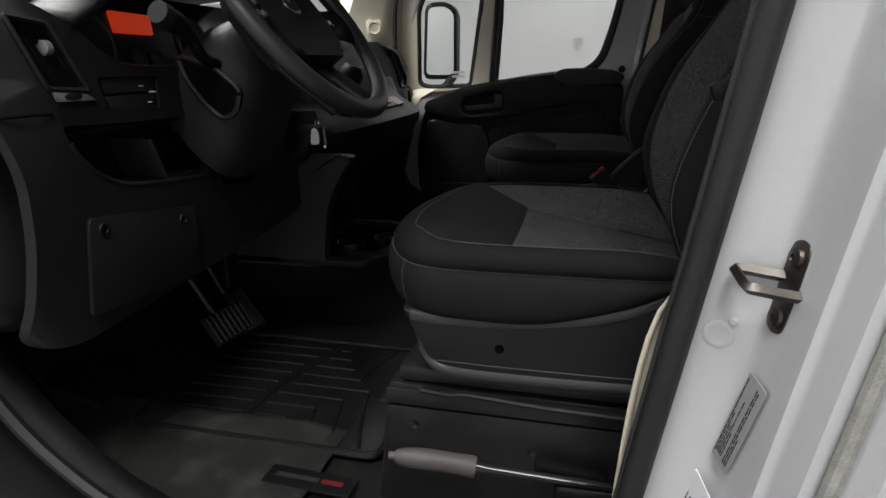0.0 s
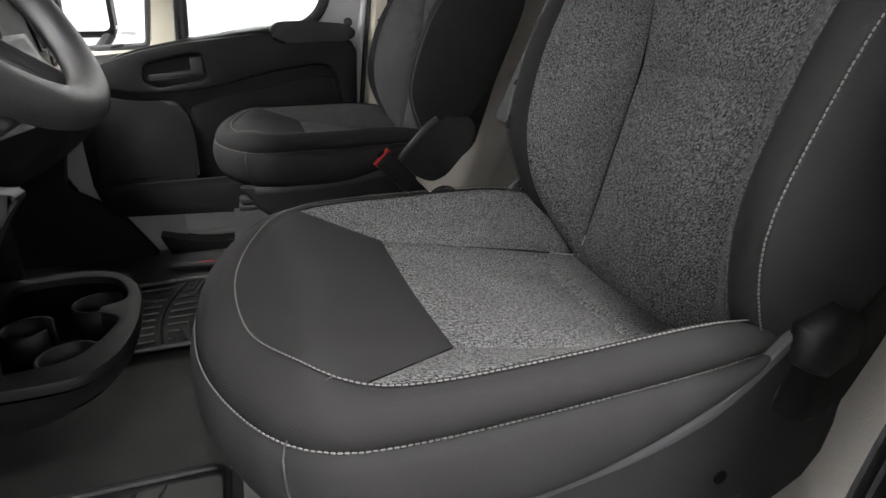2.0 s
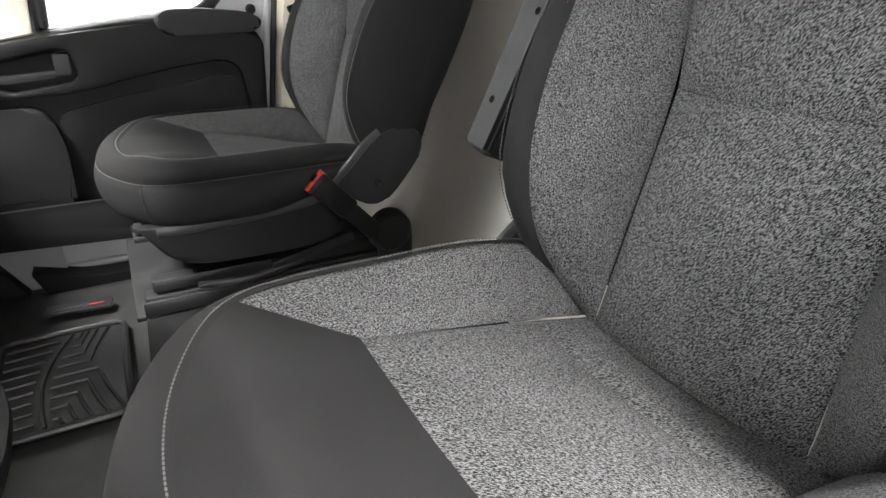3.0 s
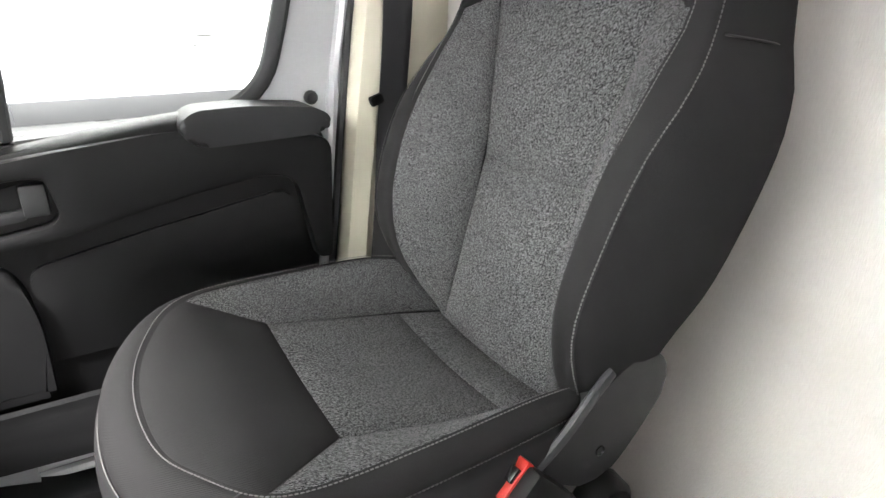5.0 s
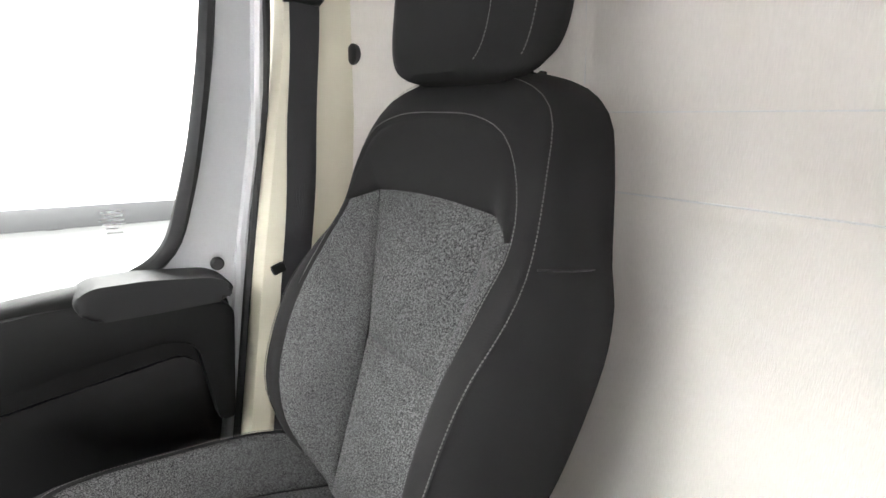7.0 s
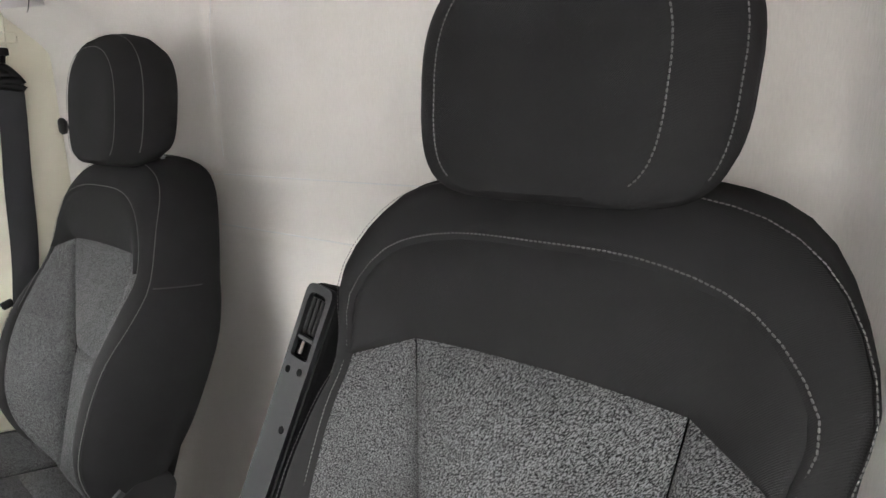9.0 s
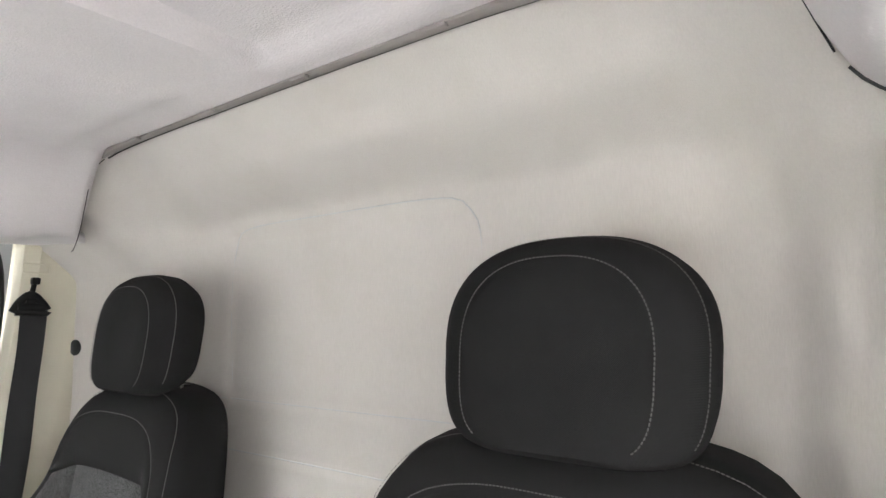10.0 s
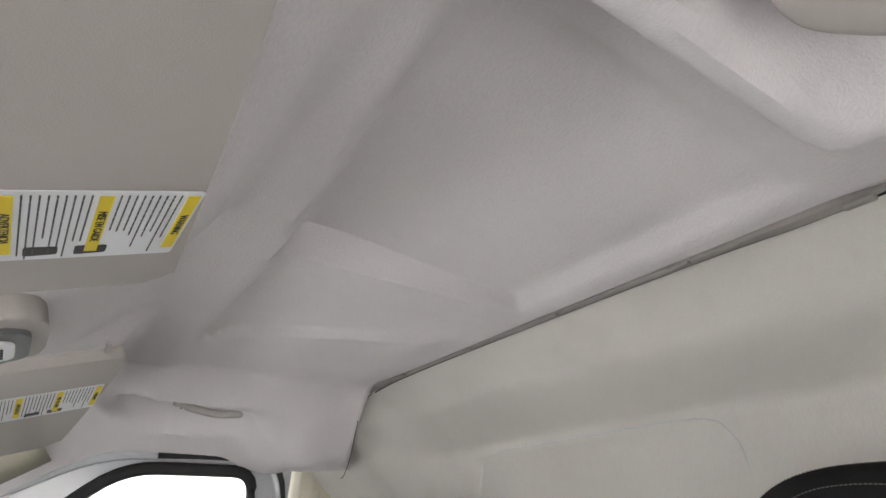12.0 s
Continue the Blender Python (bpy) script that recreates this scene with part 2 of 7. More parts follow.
def curve(points, n):
    """n + 1 points evenly spaced along a smooth curve through the given ones."""
    p = [Vector(q) for q in points]
    if len(p) == 2:
        return [p[0].lerp(p[1], i / n) for i in range(n + 1)]
    ext = [2 * p[0] - p[1], *p, 2 * p[-1] - p[-2]]
    fine = []
    for i in range(1, len(ext) - 2):
        a, b, c, d = ext[i - 1:i + 3]
        for k in range(16):
            t = k / 16
            fine.append(0.5 * ((2 * b) + (c - a) * t + (2 * a - 5 * b + 4 * c - d) * t * t + (3 * b - a - 3 * c + d) * t ** 3))
    fine.append(p[-1])
    acc = [0.0]
    for a, b in zip(fine, fine[1:]):
        acc.append(acc[-1] + (b - a).length)
    out, j = [], 0
    for i in range(n + 1):
        want = acc[-1] * i / n
        while j < len(acc) - 2 and acc[j + 1] < want:
            j += 1
        f = (want - acc[j]) / max(1e-9, acc[j + 1] - acc[j])
        out.append(fine[j].lerp(fine[j + 1], min(1, max(0, f))))
    return out


def mirrored(half):
    """A half curve, ending on the middle plane, carried on over its mirror image in y."""
    return [Vector(q) for q in half] + [Vector((q[0], -q[1], q[2])) for q in reversed(half[:-1])]


def grid_mesh(bm, rows, close_u=False, close_v=False):
    """Skins rows of points with quads."""
    vs = [[bm.verts.new(p) for p in row] for row in rows]
    nr, nc = len(vs), len(vs[0])
    for i in range(nr if close_v else nr - 1):
        for j in range(nc if close_u else nc - 1):
            a, b, c, d = vs[i][j], vs[i][(j + 1) % nc], vs[(i + 1) % nr][(j + 1) % nc], vs[(i + 1) % nr][j]
            if len({a, b, c, d}) == 4:
                bm.faces.new((a, b, c, d))
    return vs


def cushion_patch(bm, ca, cb, nv=10, puff=0.004, groove=0.003, out=(0, 0, 1), mid=None, ends=False):
    """A padded panel between two curves: it swells in the middle and sinks at its seams."""
    out = Vector(out)
    nu = len(ca)
    flat = []
    for i in range(nv + 1):
        v = i / nv
        row = []
        for a, b in zip(ca, cb):
            row.append(a.lerp(b, v))
        flat.append(row)
    rows = []
    for i in range(nv + 1):
        row = []
        for j in range(nu):
            du = flat[i][min(j + 1, nu - 1)] - flat[i][max(j - 1, 0)]
            dv = flat[min(i + 1, nv)][j] - flat[max(i - 1, 0)][j]
            n = du.cross(dv)
            if n.length < 1e-9:
                n = out.copy()
            n.normalize()
            if n.dot(out if mid is None else flat[i][j] - mid) < 0:
                n = -n
            v, u = i / nv, j / (nu - 1)
            swell = puff * min(1.0, math.sin(math.pi * v) ** 0.6)
            edge = groove * (math.exp(-(v * nv) / 0.6) + math.exp(-((1 - v) * nv) / 0.6))
            if ends:
                swell *= min(1.0, 6 * u * (1 - u) + 0.0) ** 0.5
                edge = max(edge, groove * (math.exp(-j / 0.6) + math.exp(-(nu - 1 - j) / 0.6)))
            row.append(flat[i][j] + n * (swell - edge))
        rows.append(row)
    grid_mesh(bm, rows)
    return bm


def tube(bm, path, r, sides=8, closed=False, caps=True, flat=1.0, up=(0, 0, 1)):
    """A round bar along a path; r: one radius, or one for each point."""
    path = [Vector(p) for p in path]
    n = len(path)
    rr = [r] * n if isinstance(r, (int, float)) else r
    rows = []
    for i, p in enumerate(path):
        a, b = (path[i - 1], path[(i + 1) % n]) if closed else (path[max(i - 1, 0)], path[min(i + 1, n - 1)])
        d = (b - a).normalized()
        s = d.cross(Vector(up))
        if s.length < 1e-4:
            s = d.cross(Vector((0, 1, 0)))
        s.normalize()
        q = s.cross(d)
        rows.append([p + rr[i] * (math.cos(2 * math.pi * k / sides) * s + flat * math.sin(2 * math.pi * k / sides) * q) for k in range(sides)])
    vs = grid_mesh(bm, rows, close_u=True, close_v=closed)
    if caps and not closed:
        bm.faces.new(vs[0][::-1])
        bm.faces.new(vs[-1])
    return bm


def block(bm, size, m=None, bevel=0.004, segs=2):
    """A box with rounded edges."""
    made = bmesh.ops.create_cube(bm, size=1.0)["verts"]
    for v in made:
        v.co = Vector((v.co.x * size[0], v.co.y * size[1], v.co.z * size[2]))
    if bevel:
        edges = {e for v in made for e in v.link_edges}
        res = bmesh.ops.bevel(bm, geom=list(edges), offset=bevel, segments=segs, profile=0.6, affect="EDGES")
        made = list({v for f in res["faces"] for v in f.verts} | {v for v in made if v.is_valid})
    if m is not None:
        bmesh.ops.transform(bm, matrix=m, verts=made)
    return bm


def prism(bm, outline, depth, m=None, bevel=0.003, segs=2):
    """A plate: an outline in x and y, carried along z by depth, with rounded rims."""
    lo = [bm.verts.new((x, y, 0)) for x, y in outline]
    hi = [bm.verts.new((x, y, depth)) for x, y in outline]
    n = len(lo)
    fb, ft = bm.faces.new(lo[::-1]), bm.faces.new(hi)
    sides = [bm.faces.new((lo[i], lo[(i + 1) % n], hi[(i + 1) % n], hi[i])) for i in range(n)]
    verts = lo + hi
    if bevel:
        res = bmesh.ops.bevel(bm, geom=list(set(fb.edges) | set(ft.edges)), offset=bevel, segments=segs, profile=0.6, affect="EDGES")
        verts = list({v for f in res["faces"] for v in f.verts} | {v for v in verts if v.is_valid})
    if m is not None:
        bmesh.ops.transform(bm, matrix=m, verts=verts)
    return bm


def rounded(points, r, n=5):
    """A polygon in a plane with its corners rounded; r: one radius, or one for each corner."""
    out, k = [], len(points)
    for i in range(k):
        a, b, c = (Vector(points[j % k]).to_2d() for j in (i - 1, i, i + 1))
        rad = r if isinstance(r, (int, float)) else r[i]
        d1, d2 = (a - b), (c - b)
        cut = min(rad, 0.48 * d1.length, 0.48 * d2.length)
        p, q = b + d1.normalized() * cut, b + d2.normalized() * cut
        for s in range(n + 1):
            t = s / n
            out.append(tuple((1 - t) ** 2 * p + 2 * t * (1 - t) * b + t * t * q))
    return out


def sheet_with_holes(bm, outer, holes, depth, m, bend=None):
    """A flat sheet with openings through it, given a thickness; outlines in x and y."""
    loops = [outer, *holes]
    edges = []
    for loop in loops:
        vs = [bm.verts.new((x, y, 0)) for x, y in loop]
        edges += [bm.edges.new((vs[i], vs[(i + 1) % len(vs)])) for i in range(len(vs))]
    faces = [g for g in bmesh.ops.triangle_fill(bm, edges=edges, use_beauty=True)["geom"] if isinstance(g, bmesh.types.BMFace)]
    ext = bmesh.ops.extrude_face_region(bm, geom=faces)["geom"]
    for v in ext:
        if isinstance(v, bmesh.types.BMVert):
            v.co.z += depth
    bmesh.ops.transform(bm, matrix=m, verts=bm.verts)
    if bend:
        for v in bm.verts:
            v.co = bend(v.co)
    return bm


def stitches(bm, line, out, length=0.0036, gap=0.0009, r=0.00066, lift=0.0004):
    """A row of short thread stitches along a line of points."""
    total = sum((b - a).length for a, b in zip(line, line[1:]))
    n = max(2, int(total / (length + gap)))
    pts = resample(line, n)
    for a, b in zip(pts, pts[1:]):
        d = b - a
        if d.length < 1e-6:
            continue
        mid, d = (a + b) / 2, d.normalized()
        o = Vector(out(mid) if callable(out) else out).normalized()
        s = d.cross(o).normalized() * r
        base = mid + o * lift
        h = d * length / 2
        rings = [[base + h * f + s * k1 * w + o * k2 * r * w for k1, k2 in ((1.2, 0.0), (0.6, 1.0), (-0.6, 1.0), (-1.2, 0.0))] for f, w in ((-1.0, 0.45), (-0.6, 1.0), (0.6, 1.0), (1.0, 0.45))]
        grid_mesh(bm, rings)
    return bm


def resample(line, n):
    acc = [0.0]
    for a, b in zip(line, line[1:]):
        acc.append(acc[-1] + (b - a).length)
    out, j = [], 0
    for i in range(n + 1):
        want = acc[-1] * i / n
        while j < len(acc) - 2 and acc[j + 1] < want:
            j += 1
        f = (want - acc[j]) / max(1e-9, acc[j + 1] - acc[j])
        out.append(line[j].lerp(line[j + 1], f))
    return out


def lathe(bm, profile, m, n=20):
    """A turned shape: pairs of radius and height about the z axis."""
    rows = [[Vector((r * math.cos(2 * math.pi * k / n), r * math.sin(2 * math.pi * k / n), h)) for k in range(n)] for r, h in profile]
    start = len(bm.verts)
    vs = grid_mesh(bm, rows, close_u=True)
    if profile[0][0] > 1e-6:
        bm.faces.new(vs[0][::-1])
    if profile[-1][0] > 1e-6:
        bm.faces.new(vs[-1])
    bmesh.ops.transform(bm, matrix=m, verts=[v for row in vs for v in row])
    return bm


def frame_to(a, b, up=(0, 0, 1)):
    """A pose at a whose x axis points to b."""
    a, b = Vector(a), Vector(b)
    x = (b - a).normalized()
    y = Vector(up).cross(x)
    if y.length < 1e-4:
        y = Vector((0, 1, 0))
    y.normalize()
    z = x.cross(y)
    return Matrix.Translation(a) @ Matrix((x, y, z)).transposed().to_4x4()

# ---- the cab's shell ----
MIDDLE = 0.48          # the van's middle plane in y
ROOF = 1.485


def smooth(a, b, t):
    t = min(1.0, max(0.0, (t - a) / (b - a)))
    return t * t * (3 - 2 * t)


def roof_height(x, y):
    """The underside of the headliner."""
    d = abs(y - MIDDLE)
    z = ROOF - 0.010
    # a shallow pan over the driver, a step down at the middle, a flatter field over the passenger
    fore, aft = smooth(0.05, 0.11, x), 1 - smooth(0.49, 0.53, x)
    z += (0.048 - 0.024 * smooth(0.15, 0.48, x)) * smooth(0.555, 0.50, MIDDLE - y) * smooth(0.036, 0.066, MIDDLE - y) * fore * aft
    edge = 0.610 + 0.48 * max(0.0, 0.486 - x) + 1.6 * max(0.0, 0.17 - x)
    z -= 0.012 * smooth(edge - 0.010, edge + 0.020, y) * fore * (1 - smooth(0.46, 0.52, x))
    # the side rolls over the doors
    aft_roll = smooth(0.30, 0.46, x)
    roll = 0.072 * smooth(0.56, 0.635, d) if y > MIDDLE else 0.080 * smooth(0.562, 0.632, d)
    z -= (1 - aft_roll) * (roll + 0.016 * smooth(0.575, 0.61, d) * (y < MIDDLE) + 0.03 * smooth(0.66, 0.84, d)) + aft_roll * 0.175 * smooth(0.60, 0.76, d + (0.065 if y > MIDDLE else 0.0)) ** 1.8
    z -= (0.05 * (1 - aft_roll) if y > MIDDLE else 0.10) * smooth(0.80, 0.93, d) ** 1.5
    # a scooped recess round each grab handle
    gx, gd = (x - 0.18) / 0.18, (d - 0.74) / 0.105
    z += 0.076 * (1 - smooth(0.68, 1.0, math.sqrt(gx * gx + gd * gd)))
    # down to the windscreen's header
    z -= 0.20 * smooth(0.14, -0.30, x) * smooth(0.80, 0.93, d)
    fold = 0.052 + 0.13 * min(0.42, max(0.0, y + 0.05))
    z = min(z, 1.448) + (z - min(z, 1.448)) * smooth(fold - 0.026, fold + 0.022, x)
    start = -0.042 - 0.07 * (1 - smooth(0.15, 0.20, d))
    header = 1.374 + 0.33 * (min(x, 0.0) + 0.04)
    z = min(z, header + (z - header) * smooth(start, 0.018, x))
    return z


def headliner():
    bm = bmesh.new()
    rows = []
    for i in range(71):
        row = []
        for j in range(151):
            y = MIDDLE + 0.93 * (2 * j / 150 - 1)
            x = -0.46 + (1.035 + 0.06 * smooth(0.70, 0.80, abs(y - MIDDLE))) * i / 70
            row.append(Vector((x, y, roof_height(x, y))))
        rows.append(row)
    grid_mesh(bm, rows)
    top = new("ceiling", finish("ceiling", bm, HEADCLOTH))
    mod = top.modifiers.new("solid", "SOLIDIFY")
    mod.thickness, mod.offset = 0.02, 1.0
    # the thickness grows upwards
    for p in top.data.polygons:
        if p.normal.z > 0:
            top.data.flip_normals()
            break
    mod.offset = -1.0
    return tagged(top, "pale grey felt headliner with shallow pans and a middle ridge", "headliner", kind="structure")


headliner()


def bulk_x(y, z):
    """The bulkhead's face towards the seats."""
    d = abs(y - MIDDLE)
    x = 0.80
    x -= 0.055 * smooth(0.64, 0.72, d) + 0.075 * smooth(0.72, 0.93, d)
    # curves forward to the floor, and leans forward to meet the headliner
    x -= 0.13 * smooth(0.34, 0.0, z)
    x -= 0.135 * smooth(1.325, 1.42, z) + 0.10 * smooth(1.41, 1.52, z)
    # rounded corners under the headliner
    x -= 0.13 * smooth(0.56, 0.74, d) * smooth(1.20, 1.36, z)
    # faint relief of the pressed panel under the cloth
    k = 0.009
    inside = 1 - smooth(0.435, 0.455, abs(y - 0.585) * 1.30)
    top = 1 - smooth(1.295, 1.315, z)
    x += k * inside * top * smooth(0.935, 0.95, z)
    x += 0.005 * smooth(0.825, 0.84, z) * (1 - smooth(0.5, 0.7, d))
    x -= 0.004 * smooth(0.94, 0.95, z) * (1 - smooth(0.5, 0.7, d))
    return x


def bulkhead():
    bm = bmesh.new()
    rows = []
    for i in range(141):
        z = -0.02 + 1.56 * i / 140
        rows.append([Vector((bulk_x(MIDDLE + 1.0 * (2 * j / 160 - 1), z), MIDDLE + 1.0 * (2 * j / 160 - 1), z)) for j in range(161)])
    grid_mesh(bm, rows)
    ob = new("wall_rear", finish("wall_rear", bm, BULKCLOTH))
    mod = ob.modifiers.new("solid", "SOLIDIFY")
    mod.thickness, mod.offset = 0.02, -1.0 if ob.data.polygons[0].normal.x < 0 else 1.0
    tagged(ob, "cream felt-covered bulkhead panel behind both seats", "bulkhead", kind="structure")
    # the panel's seam lines
    bm = bmesh.new()
    for line in ([(0, 0.22, 0.948), (0, 0.6, 0.944), (0, 1.05, 0.94)], [(0, 0.18, 0.838), (0, 0.6, 0.836), (0, 1.05, 0.832)], [(0, 0.92, 0.98), (0, 0.925, 1.15), (0, 0.915, 1.27), (0, 0.86, 1.312), (0, 0.6, 1.318), (0, 0.33, 1.316), (0, 0.27, 1.29), (0, 0.25, 1.22), (0, 0.25, 1.0)],):
        pts = [Vector((bulk_x(p.y, p.z) - 0.0005, p.y, p.z)) for p in curve(line, 60)]
        tube(bm, pts, 0.0014, 5)
    part("panel_seam", bm, SEAM_FELT, ob)
    bm = bmesh.new()
    lathe(bm, [(0.0, 0.004), (0.015, 0.004), (0.020, 0.0), (0.020, -0.01)], Matrix.Translation((bulk_x(1.391, 1.047) - 0.004, 1.391, 1.047)) @ pose(0, 0, 0, 0, -90, 0), 16)
    part("rubber_plug", bm, SEAL, ob, "black rubber plug")
    return ob


bulkhead()


def rear_edge_trim():
    """The plastic strip where the headliner meets the bulkhead, with small clips."""
    line = curve([(0.57, 1.20, 1.27), (0.565, 1.165, 1.275), (0.562, 1.13, 1.315), (0.564, 1.115, 1.37), (0.568, 1.10, 1.43), (0.576, 1.06, 1.462), (0.583, 0.90, 1.478), (0.583, 0.48, 1.481), (0.583, 0.149, 1.480),
                  (0.582, 0.0, 1.475), (0.580, -0.10, 1.474), (0.576, -0.15, 1.466), (0.570, -0.185, 1.446), (0.566, -0.21, 1.415), (0.564, -0.23, 1.375), (0.566, -0.245, 1.33), (0.572, -0.265, 1.302), (0.59, -0.30, 1.283), (0.62, -0.35, 1.27)], 130)
    t = thing("headliner_edge_strip", (0, 0, 0), "taupe plastic edge strip between headliner and bulkhead", "trim", kind="structure")
    bm = bmesh.new()
    rows = []
    for p in (p for p in line if -0.145 < p.y < 1.07):
        f = (0.62 - 0.14 * smooth(0.3, 1.0, p.y)) * (1 - 0.94 * smooth(1.0, 1.07, p.y)) * (1 - 0.90 * smooth(-0.04, -0.145, p.y))
        rows.append([p + Vector((0.004, 0, 0.008)), p + Vector((0.002, 0, -0.010 * f)), p + Vector((-0.010 * f, 0, -0.016 * f)), p + Vector((-0.026 * f, 0, -0.0165 * f)), p + Vector((-0.032 * f, 0, -0.013 * f)), p + Vector((-0.034 * f, 0, 0.010))])
    grid_mesh(bm, rows)
    part("strip", bm, EDGE_STRIP, t, solid=0.003)
    bm = bmesh.new()
    block(bm, (0.010, 0.034, 0.006), Matrix.Translation((0.560, 0, 1.4665)), 0.0028)
    clip = part("clip", bm, EDGE_STRIP, t)
    for y in (0.888, 0.637, 0.399, 0.149, -0.075):
        c = clip.copy()
        scene.collection.objects.link(c)
        c.location = (0, y, 0 if 0.1 < y < 0.9 else -0.008)
    bpy.data.objects.remove(clip)
    bm = bmesh.new()
    tube(bm, [p + Vector((0.006, 0, -0.003)) for p in line if -0.12 < p.y < 1.06], 0.0018, 6)
    tube(bm, [p + Vector((0.004, 0, -0.001)) for p in line if p.y >= 1.05 and p.z > 1.27], 0.0010, 6)
    # round the driver's corner the gap follows the line where headliner and bulkhead meet
    corner = []
    for y in (-0.125 - 0.0078 * k for k in range(17)):
        z = 1.20
        while roof_height(bulk_x(y, z), y) > z:
            z += 0.001
        corner.append(Vector((bulk_x(y, z) - 0.0008, y, z)))
    tube(bm, [(a + b + c) / 3 for a, b, c in zip(corner, corner[1:], corner[2:])], 0.0011, 6)
    tube(bm, [p + Vector((0.004, 0, -0.001)) for p in line if p.y <= -0.25], 0.0013, 6)
    part("shadow_gap", bm, SEAL, t, "dark gap under the strip")


rear_edge_trim()


def plate(name, label, pts, mat, thick, category, kind="structure", smooth_it=False):
    bm = bmesh.new()
    vs = [bm.verts.new(p) for p in pts]
    bm.faces.new(vs)
    ob = part(name, bm, mat, None, "", smooth_it, thick)
    return tagged(ob, label, category, kind=kind)


def cab_floor():
    bm = bmesh.new()
    rows = []
    for i in range(50):
        x = -1.05 + 1.86 * i / 49
        row = []
        for j in range(70):
            y = -0.46 + 1.88 * j / 69
            z = -0.012 + 0.0 * y
            z += 0.30 * smooth(-0.62, -1.02, x)            # the toe board rises to the firewall
            row.append(Vector((x, y, z)))
        rows.append(row)
    grid_mesh(bm, rows)
    ob = part("floor", bm, VINYL, None, "", True, 0.03)
    tagged(ob, "grey textured rubber cab floor with dusty scuffs", "floor", kind="structure")


cab_floor()
plate("wall_front", "black firewall under the dashboard", [(-0.98, -0.45, -0.05), (-0.98, 1.41, -0.05), (-0.98, 1.41, 0.80), (-0.98, -0.45, 0.80)], PLASTIC, 0.03, "firewall")


# ---- doors, pillars and glass ----
def belt_bend(co):
    """Doors stand upright up to the waist and lean in above it."""
    return Vector((co.x, co.y - 0.075 * smooth(0.62, 1.30, co.z) - 0.02 * smooth(0.35, 0.0, co.z), co.z))


UPRIGHT = Matrix(((1, 0, 0, 0), (0, 0, 1, 0), (0, 1, 0, 0), (0, 0, 0, 1)))     # x, y of an outline to x, z

DOOR_GLASS = rounded([(-0.075, 0.60), (0.20, 0.615), (0.325, 0.665), (0.375, 0.84), (0.402, 1.02), (0.413, 1.15), (0.420, 1.290), (0.10, 1.281), (-0.045, 1.15), (-0.05, 0.9)],
                     [0.02, 0.06, 0.10, 0.10, 0.08, 0.06, 0.06, 0.08, 0.06, 0.05])
QUARTER = rounded([(-0.385, 0.60), (-0.345, 0.585), (-0.17, 0.59), (-0.125, 0.88), (-0.105, 1.06), (-0.30, 0.98), (-0.375, 0.9)], [0.03, 0.02, 0.02, 0.04, 0.03, 0.08, 0.05])
DOOR_EDGE = rounded([(-0.45, 0.02), (0.33, 0.02), (0.405, 0.25), (0.455, 0.64), (0.495, 0.92), (0.500, 1.22), (0.465, 1.316), (0.05, 1.311), (-0.30, 1.12), (-0.45, 0.75)],
                    [0.12, 0.08, 0.05, 0.05, 0.05, 0.07, 0.07, 0.10, 0.10, 0.08])


def ring_on(outline, y, n=1):
    return [belt_bend(Vector((x, y, z))) for x, z in outline]


